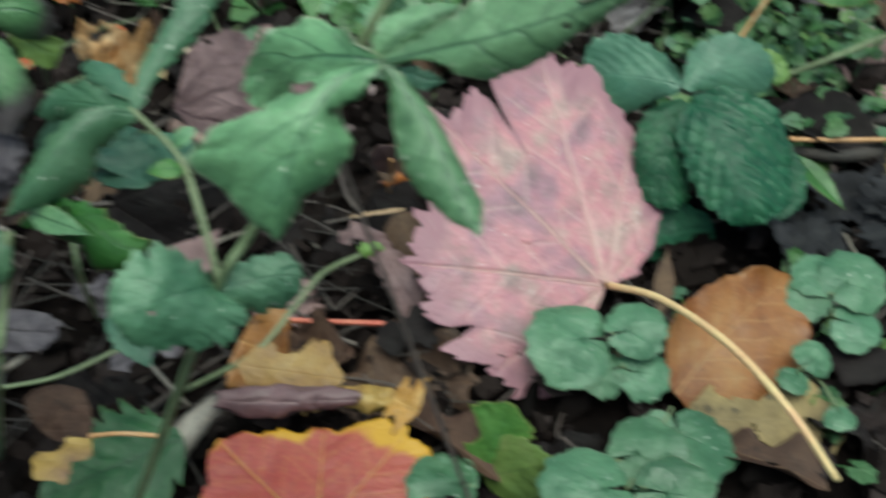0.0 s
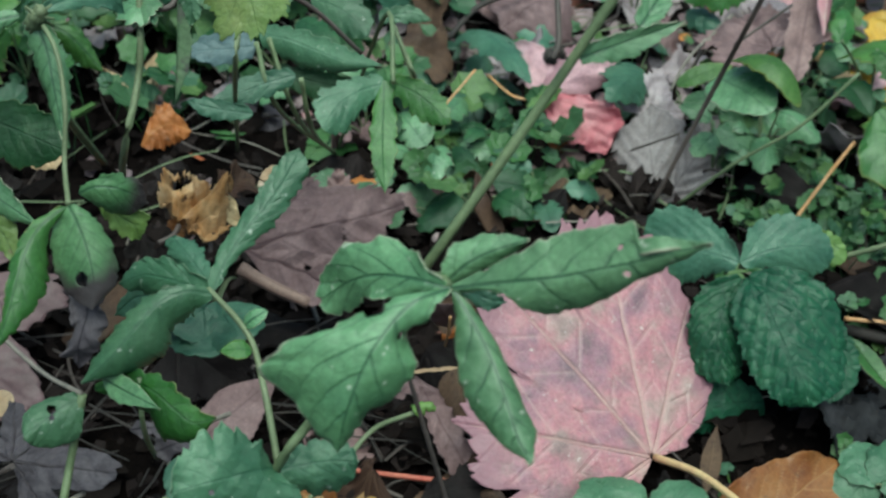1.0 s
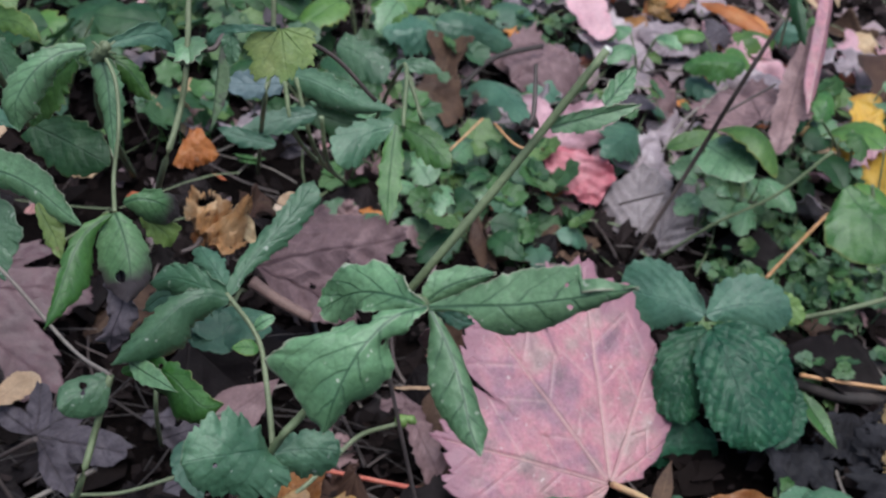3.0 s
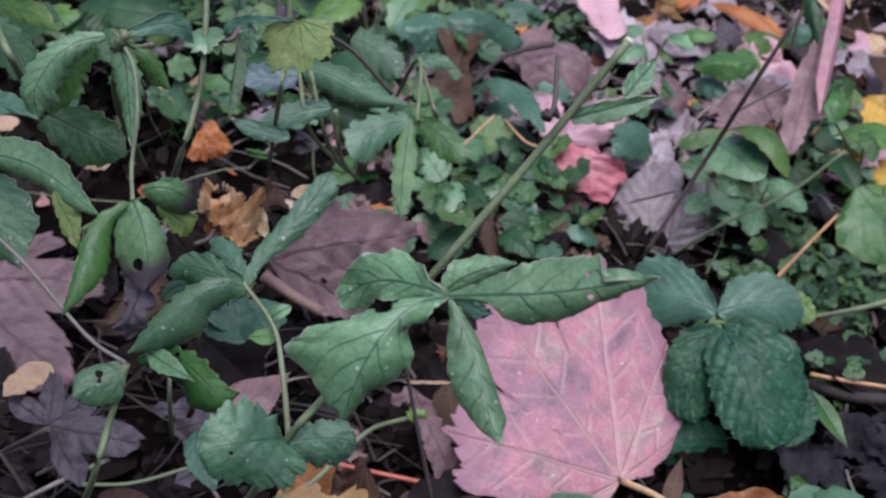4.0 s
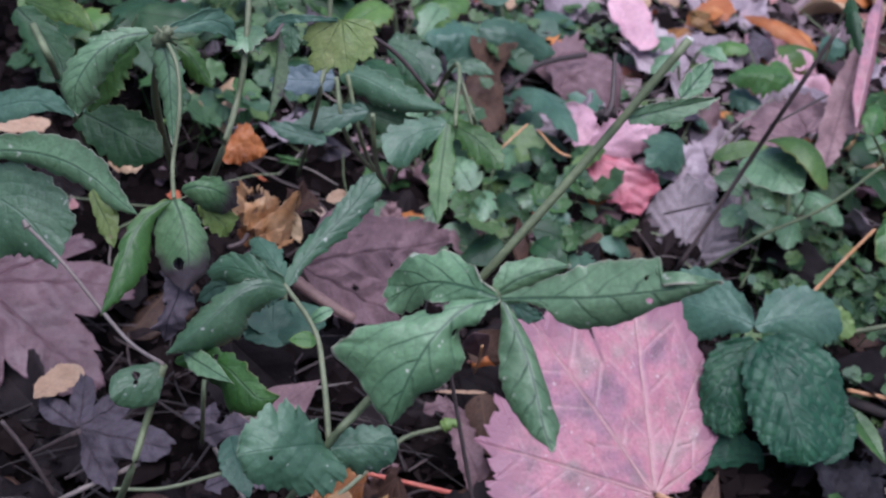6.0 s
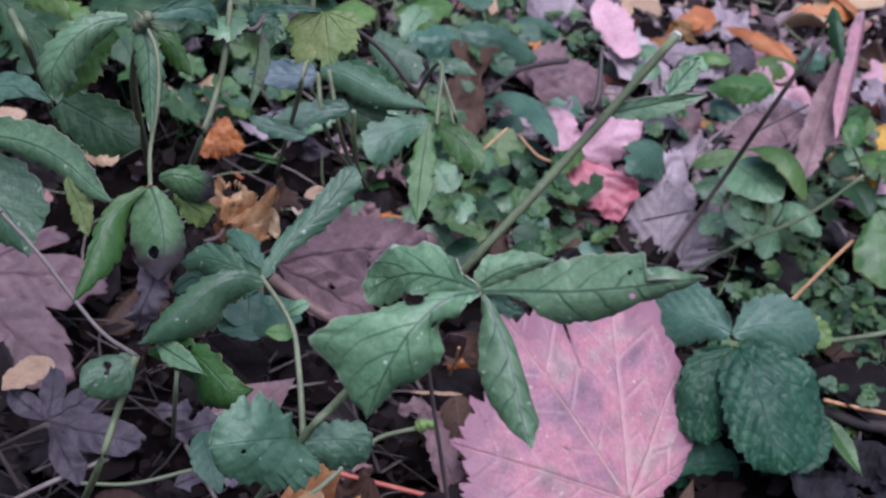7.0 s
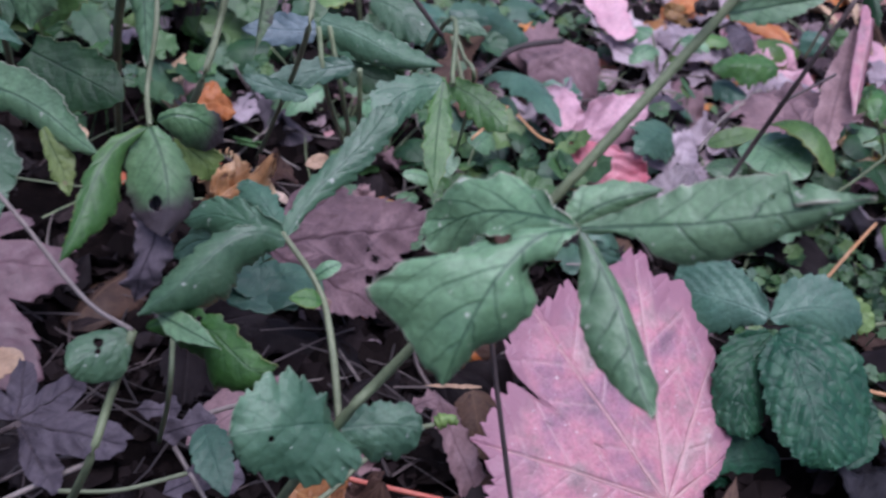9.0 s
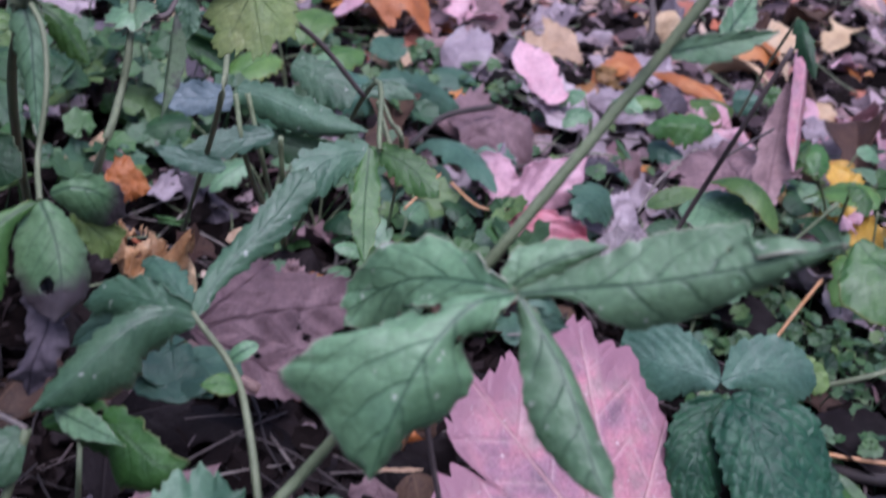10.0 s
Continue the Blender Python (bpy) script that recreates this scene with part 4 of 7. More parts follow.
frond(tall, GREEN_MID, [(-0.0534, -0.01, 0.1629), (-0.0569, -0.0157, 0.1618), (-0.0584, -0.0213, 0.1595), (-0.0587, -0.0265, 0.1564), (-0.0592, -0.0318, 0.1521), (-0.0605, -0.0365, 0.1476)], ((0.8, -66, 0.8), (4.2, -66, -0.1), (7.3, -58, 0.5), (6.8, -46, 1.0), (3.8, -40, 0.7), (0.0, -40, -0.0)), ((0.7, -6, 1.1), (2.2, -6, 1.0), (2.7, -15, 1.9), (2.3, -26, 3.3), (1.2, -28, 3.1), (0.0, -28, -0.0)), (0.04, -0.65, 0.76), "leaflet", n_teeth=8, tooth=0.0007, veins=6, seed=60, res=(110, 61))
frond(tall, GREEN_BLIGHT, [(-0.053, -0.0098, 0.1632), (-0.0495, -0.0145, 0.1616), (-0.0468, -0.0186, 0.1586), (-0.0453, -0.0217, 0.1543), (-0.0454, -0.0242, 0.1489)], ((1.2, -9, 0.5), (3.9, -30, -0.9), (6.0, -45, -0.3), (6.6, -48, 1.2), (4.7, -45, 1.1), (0.0, -45, 0.0)), ((1.4, -3, -0.2), (5.1, -17, -3.5), (8.5, -26, -2.9), (9.2, -27, 0.3), (5.7, -19, 3.1), (0.0, -19, 0.0)), (0.04, -0.65, 0.76), "leaflet", label="green hanging leaflet going black at the tip", n_teeth=6, tooth=0.0006, veins=6, seed=62, rim_tip=True, res=(100, 81), holes=((0.72, 0.35, 0.0013),))
frond(tall, GREY, [(-0.0512, -0.0151, 0.1538), (-0.0489, -0.0172, 0.1493), (-0.0481, -0.02, 0.1439), (-0.0493, -0.0231, 0.1384), (-0.0505, -0.0258, 0.1336)], ((2.6, 6, 0.7), (3.5, 7, 1.9), (3.9, 2, 1.2), (4.2, -6, -0.2), (3.7, -6, -0.2), (0.0, -6, -0.0)), ((2.7, -4, -0.1), (4.8, -4, -0.4), (4.1, 2, 0.9), (3.3, 10, 2.0), (3.2, 10, 1.8), (0.0, 10, 0.0)), (0.04, -0.65, 0.76), "withered_tip", label="withered grey-black leaf tip", n_teeth=5, tooth=0.0014, veins=4, wave=0.0022, seed=64, res=(80, 51), holes=((0.12, 0.3, 0.0012), (0.2, -0.5, 0.001)))
frond(tall, GREEN_BLIGHT, [(-0.0546, -0.0003, 0.1594), (-0.0506, -0.0002, 0.1612), (-0.047, 0.0007, 0.1606), (-0.0442, 0.0026, 0.158), (-0.0426, 0.0057, 0.154)], ((1.2, -2, 1.0), (1.8, 12, 0.4), (2.8, 11, -0.6), (3.6, 7, -0.8), (3.3, 9, -0.6), (0.0, 9, -0.0)), ((1.3, -25, 0.8), (3.8, -48, -2.0), (6.6, -50, 0.0), (6.4, -46, 3.0), (3.4, -36, 3.7), (0.0, -36, 0.0)), (0.04, -0.65, 0.76), "leaflet", n_teeth=5, tooth=0.0007, veins=5, seed=66, rim_tip=True, res=(70, 61))
frond(tall, GREEN_FADING, [(-0.052, 0.0036, 0.1541), (-0.0486, 0.0039, 0.1512), (-0.0454, 0.0042, 0.1483), (-0.0447, 0.004, 0.1451)], ((2.1, 22, 0.9), (2.8, 23, 1.2), (3.4, 22, 1.5), (4.2, 17, 1.0), (2.6, -14, -1.1), (0.0, -14, -0.0)), ((1.6, 10, 1.5), (2.8, -7, 0.7), (3.7, -12, -0.0), (3.8, -9, 0.3), (2.0, 24, 1.4), (0.0, 24, -0.0)), (0.04, -0.65, 0.76), "leaflet", n_teeth=4, tooth=0.0006, veins=4, seed=67, res=(50, 41))
frond(tall, GREEN, [(-0.0699, 0.0212, 0.1881), (-0.0754, 0.0175, 0.1876), (-0.0798, 0.0139, 0.1846), (-0.0828, 0.0109, 0.1801), (-0.0843, 0.0093, 0.1754), (-0.0836, 0.0087, 0.1692)], ((1.0, -45, 0.7), (3.3, -45, -1.3), (5.3, -58, -2.0), (7.6, -66, -1.8), (6.7, -54, 3.1), (0.0, -54, -0.0)), ((1.6, 6, 0.6), (2.8, 9, 0.8), (5.3, -12, 0.3), (7.1, -25, 1.3), (7.1, -36, 2.1), (0.0, -36, -0.0)), (0.04, -0.65, 0.76), "leaflet", n_teeth=9, tooth=0.0019, veins=8, branch_k=0.6, seed=70, res=(120, 81))
frond(tall, GREEN_MID, [(-0.0746, 0.0243, 0.1829), (-0.0793, 0.0226, 0.1777), (-0.0825, 0.0205, 0.1718), (-0.0849, 0.0179, 0.165)], ((2.1, -6, 0.7), (3.9, -14, -0.4), (5.3, -11, -0.3), (5.8, -8, 0.1), (3.7, -5, 0.4), (0.0, -5, 0.0)), ((1.8, 40, 3.1), (3.2, 31, 3.7), (4.9, 22, 3.3), (5.4, 18, 2.8), (3.5, 14, 1.4), (0.0, 14, 0.0)), (0.04, -0.65, 0.76), "leaflet", n_teeth=7, tooth=0.002, veins=6, seed=71, res=(70, 51))
frond(tall, GREEN, [(-0.0667, 0.0207, 0.1871), (-0.0642, 0.0182, 0.1823), (-0.0627, 0.0152, 0.177), (-0.0613, 0.0121, 0.1716), (-0.0599, 0.0087, 0.1658)], ((2.6, 8, 2.1), (3.7, -23, 1.6), (4.6, -36, 1.0), (4.1, -41, 1.4), (2.4, -43, 1.3), (0.0, -43, 0.0)), ((2.3, -4, -0.1), (4.7, -27, -1.5), (5.2, -34, -1.0), (4.3, -43, -0.6), (2.6, -44, -0.1), (0.0, -44, 0.0)), (0.04, -0.65, 0.76), "leaflet", n_teeth=6, tooth=0.0018, veins=6, branch_k=0.6, seed=72, res=(90, 51))
frond(tall, GREEN_MID, [(-0.0656, 0.0224, 0.1858), (-0.0609, 0.0228, 0.1834), (-0.0572, 0.0222, 0.1797), (-0.054, 0.0215, 0.176)], ((1.5, 26, 1.4), (2.4, -10, 1.0), (3.1, -27, 0.1), (2.8, -35, 0.0), (1.7, -38, 0.0), (0.0, -38, -0.0)), ((1.3, -2, 1.0), (3.1, -35, 0.2), (4.2, -35, 0.9), (3.9, -33, 1.4), (2.4, -33, 0.9), (0.0, -33, 0.0)), (0.04, -0.65, 0.76), "leaflet", n_teeth=6, tooth=0.0017, veins=5, seed=73, res=(70, 51))
frond(tall, GREEN_TEAL, [(-0.0667, 0.0219, 0.1887), (-0.0626, 0.0263, 0.1891), (-0.0583, 0.0307, 0.1894), (-0.0545, 0.0333, 0.1873), (-0.0522, 0.0343, 0.1832)], ((0.9, 37, 0.8), (1.5, 37, 1.0), (2.6, 33, 1.5), (3.4, 22, 0.4), (2.2, -3, -0.8), (0.0, -3, 0.0)), ((0.9, -16, 0.5), (1.8, -16, -0.1), (2.7, -21, -0.6), (3.3, -10, 0.6), (2.2, 23, 1.6), (0.0, 23, -0.0)), (0.04, -0.65, 0.76), "leaflet", n_teeth=6, tooth=0.0006, veins=6, seed=74, res=(90, 51))
# its big outer leaves
frond(tall, GREEN, [(-0.1249, 0.0224, 0.1426), (-0.1074, 0.0231, 0.1459), (-0.0955, 0.0215, 0.1467), (-0.0856, 0.0181, 0.1455), (-0.0775, 0.014, 0.1434), (-0.0704, 0.0103, 0.142)], ((3.5, 14, 0.0), (5.0, 18, -1.9), (6.5, 18, -2.2), (6.1, 21, -3.1), (3.5, 21, -1.7), (0.0, 21, -0.0)), ((2.3, -14, -0.0), (3.8, -50, -4.3), (5.5, -48, -3.9), (5.6, -50, -2.3), (3.9, -42, -0.3), (0.0, -42, 0.0)), (0.04, -0.65, 0.76), "leaf", n_teeth=10, tooth=0.0008, veins=8, seed=76, res=(120, 71))
frond(tall, GREEN_FADING, [(-0.0852, 0.0165, 0.1424), (-0.0821, 0.0141, 0.1386), (-0.0791, 0.012, 0.1352), (-0.0766, 0.0092, 0.131)], ((2.2, 6, -0.1), (3.3, 6, 0.3), (3.8, 7, 0.9), (3.5, 6, 0.7), (2.1, 4, 0.1), (0.0, 4, 0.0)), ((1.3, -6, 1.0), (1.9, -6, 1.3), (2.6, -7, 1.3), (3.1, -6, 1.2), (1.9, -4, 1.0), (0.0, -4, 0.0)), (0.04, -0.65, 0.76), "leaf", n_teeth=5, tooth=0.0008, veins=4, seed=77, res=(50, 41))
frond(tall, GREEN_SOFT, [(-0.1301, 0.0217, 0.132), (-0.1205, 0.02, 0.1332), (-0.1111, 0.0177, 0.1325), (-0.1033, 0.015, 0.1304), (-0.0971, 0.0117, 0.1266), (-0.0926, 0.0079, 0.1212)], ((4.2, 8, 1.5), (9.0, 9, 2.5), (12.5, 6, 6.1), (9.6, 2, 9.3), (4.8, 4, 3.7), (0.0, 4, 0.0)), ((4.6, -17, 0.8), (14.8, -24, -1.7), (18.3, -26, 1.4), (12.0, -32, 2.4), (6.1, -28, 2.0), (0.0, -28, -0.0)), (0.04, -0.65, 0.76), "leaf", n_teeth=9, tooth=0.0013, veins=7, seed=78, res=(120, 91))
frond(tall, GREEN_TEAL, [(-0.1329, 0.0382, 0.1434), (-0.1217, 0.0401, 0.1474), (-0.1105, 0.0415, 0.1505), (-0.0992, 0.0396, 0.1491)], ((4.7, 10, 2.5), (4.5, 10, 2.4), (4.1, 9, 2.7), (3.8, 7, 3.5), (3.0, 9, 1.4), (0.0, 9, -0.0)), ((3.9, -16, 0.8), (4.7, -15, 0.6), (4.8, -15, 0.8), (3.7, -19, 2.1), (1.3, -27, 2.2), (0.0, -27, -0.0)), (0.04, -0.65, 0.76), "leaf", n_teeth=7, tooth=0.0005, veins=6, seed=80, res=(80, 51))
frond(tall, GREEN_DARK, [(-0.1094, 0.0668, 0.1334), (-0.0995, 0.064, 0.132), (-0.0914, 0.0611, 0.131), (-0.0816, 0.058, 0.1292)], ((4.6, 14, -0.3), (6.9, 12, 0.2), (8.2, 10, 1.3), (8.3, 4, 4.0), (5.1, 4, 3.2), (0.0, 4, -0.0)), ((4.6, -8, -1.5), (7.6, -10, -1.6), (9.5, -12, -0.3), (9.4, -17, 2.3), (5.8, -17, 2.1), (0.0, -17, 0.0)), (0.04, -0.65, 0.76), "leaf", n_teeth=6, tooth=0.0012, veins=6, seed=82, res=(70, 51))
frond(tall, GREEN_DARK, [(-0.1478, 0.1051, 0.1441), (-0.1375, 0.1004, 0.139), (-0.13, 0.0954, 0.1337), (-0.1251, 0.0893, 0.1274)], ((4.5, 4, 3.3), (5.4, 5, 3.3), (6.2, 5, 2.7), (6.4, 4, 2.5), (4.2, 2, 0.8), (0.0, 2, -0.0)), ((3.9, -13, 1.2), (6.0, -10, -0.2), (7.4, -9, -0.0), (7.5, -9, 1.1), (4.4, -8, 1.7), (0.0, -8, 0.0)), (0.04, -0.65, 0.76), "leaf", n_teeth=6, tooth=0.0012, veins=6, seed=83, res=(70, 51))
frond(tall, GREEN_FRESH, [(-0.1545, 0.1243, 0.1375), (-0.1441, 0.1213, 0.1375), (-0.1349, 0.1186, 0.1382), (-0.1261, 0.1137, 0.1358)], ((3.4, 9, 0.8), (4.6, 13, 0.2), (5.1, 10, 1.0), (4.5, 3, 2.2), (3.1, 6, 0.8), (0.0, 6, 0.0)), ((2.1, -28, 1.7), (3.1, -22, 1.4), (3.9, -19, 0.8), (4.2, -21, 1.4), (2.2, -26, 1.7), (0.0, -26, 0.0)), (0.04, -0.65, 0.76), "leaf", n_teeth=6, tooth=0.0012, veins=6, seed=84, res=(60, 41))
stem(tall, STEM_GREEN, [(-0.1367, 0.0936, 0.1452), (-0.1272, 0.0866, 0.1344), (-0.178, 0.2162, 0.02)], 0.0012, 0.001)

# ---- the second tall avens ----
second = thing_at("wood_avens", (-0.1308, 0.229, 0), "slender avens with faded drooping leaves", "plant")
stem(second, STEM_PALE, [(-0.1267, 0.2057, 0), (-0.0601, 0.0397, 0.1387), (-0.0547, 0.0447, 0.1622), (-0.0551, 0.0524, 0.1763), (-0.0583, 0.0647, 0.1903)], 0.0009, 0.0008)
palm(second, GREEN, (-0.0554, 0.0522, 0.176), (-0.0557, 0.0455, 0.1745), FAN, (0, -0.8, 0.6), "stipule", tooth=0.2, n_teeth=9, hollow=0.25, cup=0.5, seed=86, res=(12, 60))
palm(second, GREEN, (-0.0551, 0.0522, 0.1761), (-0.0518, 0.0468, 0.1753), FAN, (0, -0.8, 0.6), "stipule", tooth=0.2, n_teeth=9, hollow=0.25, cup=0.5, seed=87, res=(12, 60))
stem(second, STEM_BROWN, [(-0.055, 0.0528, 0.1752), (-0.0484, 0.0537, 0.1756), (-0.0457, 0.0576, 0.179), (-0.0354, 0.06, 0.1811), (-0.02, 0.0718, 0.17), (-0.0063, 0.0748, 0.1555)], 0.0008, 0.0006, "leaf_stalk")
blade(second, WILTED, (-0.0467, 0.0547, 0.1768), (-0.0455, 0.0416, 0.1569), 0.006, (-0.6, -0.8, 0.2), "leaflet", profile="lance", tooth=0.1, n_teeth=7, fold=-35, seed=88)
frond(second, GREEN_TEAL, [(-0.0509, 0.0564, 0.1743), (-0.0483, 0.0569, 0.1785), (-0.0415, 0.0569, 0.1817), (-0.0318, 0.0562, 0.1834)], ((2.4, 3, 0.7), (2.0, -2, 0.9), (1.8, 14, 0.1), (1.2, 14, 0.0), (0.8, 15, -0.0), (0.3, 15, -0.0)), ((2.2, -16, 0.3), (2.6, -14, 0.2), (2.1, -28, 1.3), (1.7, -23, 0.8), (1.2, -20, 0.5), (0.6, -20, 0.0)), (0.04, -0.65, 0.76), "leaflet", n_teeth=5, tooth=0.0004, veins=5, seed=91, res=(60, 31))
frond(second, GREEN_SOFT, [(-0.0449, 0.0568, 0.1792), (-0.0439, 0.0558, 0.1765), (-0.0435, 0.0546, 0.1737), (-0.0438, 0.0536, 0.1711)], ((2.0, 9, 1.0), (2.4, 9, 1.0), (2.7, 4, 0.8), (2.5, 2, 0.7), (1.5, -2, 0.2), (0.0, -2, 0.0)), ((2.2, -1, 0.2), (3.1, -3, 0.0), (3.4, 1, 0.5), (3.0, 5, 0.9), (1.6, 12, 0.9), (0.0, 12, 0.0)), (0.04, -0.65, 0.76), "leaflet", n_teeth=4, tooth=0.0005, veins=3, seed=89, res=(40, 31))
palm(second, GREEN_FADING, (-0.0310, 0.0582, 0.1826), (-0.0263, 0.0475, 0.1725), [(0, 1.0, 26), (36, 1.05, 26), (70, 0.8, 26), (-34, 0.9, 26), (-66, 0.7, 24)], (0.05, -0.75, 0.65), "leaflet", "yellow-green drooping leaflet with brown edges", tooth=0.12, n_teeth=13, hollow=0.3, sharp=1.6, cup=0.5, wave=0.05, seed=90, res=(40, 140))
stem(second, STEM_PALE, [(-0.0456, 0.1077, 0.1713), (-0.044, 0.1001, 0.152), (-0.0448, 0.0929, 0.1336), (-0.0907, 0.2579, 0)], 0.0008, 0.0008, "stem")

# ---- the middle clump of leaves on stalks ----
clump = thing_at("avens_seedling", (-0.0452, 0.257, 0), "clump of blue-green avens leaves on thin stalks", "plant")
root = (-0.0462, 0.2619, 0)
frond(clump, GREEN_BLUE, [(-0.0468, 0.1275, 0.1265), (-0.0539, 0.1261, 0.1255), (-0.0611, 0.1251, 0.1251), (-0.0686, 0.1235, 0.1241)], ((3.8, -14, 1.6), (4.6, -14, 1.2), (5.1, -14, 0.6), (5.0, -14, 0.9), (3.0, -14, 1.0), (0.0, -14, -0.0)), ((3.9, 14, 1.1), (5.3, 14, 0.6), (5.7, 14, 1.1), (5.1, 14, 1.4), (3.1, 14, 0.6), (0.0, 14, -0.0)), (0.04, -0.65, 0.76), "leaf", n_teeth=5, tooth=0.0007, veins=5, seed=100, res=(50, 41))
frond(clump, GREEN_TEAL, [(-0.034, 0.1237, 0.1194), (-0.0418, 0.1201, 0.1183), (-0.0497, 0.1159, 0.1164), (-0.0584, 0.1118, 0.1148)], ((2.9, -24, 2.4), (4.4, -20, 2.1), (5.0, -19, 2.6), (4.7, -21, 3.3), (3.0, -21, 2.0), (0.0, -21, -0.0)), ((2.8, 8, 1.4), (3.6, 12, 0.7), (4.2, 13, 0.1), (4.5, 12, 0.7), (2.8, 11, 0.7), (0.0, 11, -0.0)), (0.04, -0.65, 0.76), "leaf", n_teeth=6, tooth=0.0013, veins=5, seed=101, res=(60, 41))
frond(clump, GREEN_TEAL, [(-0.0439, 0.107, 0.1147), (-0.05, 0.1068, 0.1153), (-0.0573, 0.1067, 0.1162), (-0.0641, 0.1071, 0.1177)], ((1.8, -14, 1.1), (3.0, -14, 0.5), (3.7, -14, 0.3), (3.9, -14, 0.5), (2.5, -13, 0.1), (0.0, -13, 0.0)), ((2.2, 14, 2.1), (2.7, 14, 2.0), (3.1, 14, 1.8), (3.3, 14, 1.6), (2.0, 13, 1.2), (0.0, 13, -0.0)), (0.04, -0.65, 0.76), "leaf", n_teeth=5, tooth=0.0013, veins=4, seed=102, res=(50, 41))
frond(clump, GREEN_SOFT, [(-0.0482, 0.1386, 0.125), (-0.0382, 0.1363, 0.1246), (-0.028, 0.133, 0.1229), (-0.0188, 0.13, 0.1217), (-0.0081, 0.1285, 0.1224)], ((3.1, 7, 1.4), (4.5, 15, -0.5), (5.1, 16, -1.5), (5.2, 13, -0.3), (3.5, 7, 1.7), (0.0, 7, -0.0)), ((3.6, -20, 1.7), (7.8, -42, 0.7), (8.3, -47, 1.7), (6.4, -55, 1.6), (3.6, -65, 0.8), (0.0, -65, -0.0)), (0.04, -0.65, 0.76), "leaf", n_teeth=7, tooth=0.0012, veins=6, seed=103, res=(80, 61))
frond(clump, GREEN_DARK, [(-0.0444, 0.1368, 0.1133), (-0.034, 0.1347, 0.1118), (-0.0235, 0.1333, 0.1112), (-0.0126, 0.1334, 0.1126)], ((2.5, 10, 0.7), (3.8, 12, 0.4), (4.6, 12, 0.5), (4.6, 12, 1.0), (2.7, 10, 1.2), (0.0, 10, 0.0)), ((4.0, -21, 3.4), (5.1, -18, 2.7), (5.6, -16, 1.9), (4.9, -16, 1.2), (2.9, -15, 0.2), (0.0, -15, 0.0)), (0.04, -0.65, 0.76), "leaf", n_teeth=6, tooth=0.0013, veins=5, seed=99, res=(50, 41))
frond(clump, GREEN_SOFT, [(-0.038, 0.1737, 0.1207), (-0.0304, 0.1702, 0.1205), (-0.0229, 0.1654, 0.1186), (-0.0169, 0.1595, 0.1153)], ((5.3, 8, 1.0), (6.3, 2, 2.9), (7.1, 0, 3.5), (6.8, -5, 4.3), (4.6, -3, 2.2), (0.0, -3, -0.0)), ((4.2, -24, 1.9), (7.0, -18, 1.4), (8.2, -19, 2.6), (7.5, -22, 3.8), (4.0, -26, 3.3), (0.0, -26, -0.0)), (0.04, -0.65, 0.76), "leaf", n_teeth=6, tooth=0.0014, veins=5, seed=104, res=(60, 51))
frond(clump, GREEN_SOFT, [(-0.0149, 0.1722, 0.1154), (-0.0095, 0.1738, 0.1169), (-0.0039, 0.1746, 0.1171), (0.0029, 0.174, 0.1153)], ((2.8, 14, 1.1), (2.9, 14, 0.7), (2.9, 14, 0.4), (3.0, 14, 1.0), (2.0, 13, 0.4), (0.0, 13, 0.0)), ((1.8, -14, 0.4), (3.2, -14, 0.2), (4.0, -14, 0.9), (3.8, -14, 1.7), (2.0, -13, 1.6), (0.0, -13, -0.0)), (0.04, -0.65, 0.76), "leaf", n_teeth=5, tooth=0.0008, veins=4, seed=105, res=(50, 31))
frond(clump, GREEN_MID, [(-0.007, 0.1262, 0.119), (-0.006, 0.1154, 0.1124), (-0.0047, 0.1047, 0.1058), (-0.0026, 0.094, 0.0992)], ((2.8, -20, 2.0), (4.1, -11, 1.4), (5.0, -8, 1.2), (5.0, -8, 1.5), (3.1, -9, 1.1), (0.0, -9, 0.0)), ((2.9, -13, 1.8), (3.7, -8, 1.5), (4.2, -6, 1.3), (4.4, -6, 1.2), (2.8, -5, 0.6), (0.0, -5, 0.0)), (0.04, -0.65, 0.76), "leaf", n_teeth=6, tooth=0.0009, veins=6, seed=106, res=(70, 41))
frond(clump, GREEN_MID, [(-0.0053, 0.126, 0.1185), (0.0028, 0.122, 0.1175), (0.0096, 0.1171, 0.1154), (0.0148, 0.112, 0.1133)], ((3.1, 4, 1.2), (4.3, 4, 1.6), (5.2, 5, 1.2), (5.1, 2, 1.4), (3.2, 2, 0.7), (0.0, 2, 0.0)), ((2.8, -28, 2.0), (5.4, -17, 1.2), (6.6, -17, 1.8), (6.1, -19, 2.2), (3.6, -21, 1.6), (0.0, -21, -0.0)), (0.04, -0.65, 0.76), "leaf", n_teeth=6, tooth=0.001, veins=5, seed=107, res=(60, 41))
frond(clump, GREEN_SOFT, [(-0.006, 0.1257, 0.1181), (-0.0133, 0.1206, 0.1178), (-0.0193, 0.1143, 0.1157), (-0.0232, 0.1068, 0.1114)], ((3.1, -33, 2.4), (5.8, -22, 2.0), (7.7, -23, 3.3), (8.7, -26, 5.3), (4.7, -31, 4.9), (0.0, -31, -0.0)), ((3.7, 3, 1.8), (4.9, 4, 2.3), (6.2, 3, 2.6), (7.9, -1, 4.3), (5.9, 2, 1.9), (0.0, 2, 0.0)), (0.04, -0.65, 0.76), "leaf", n_teeth=6, tooth=0.0016, veins=5, seed=108, res=(70, 51))
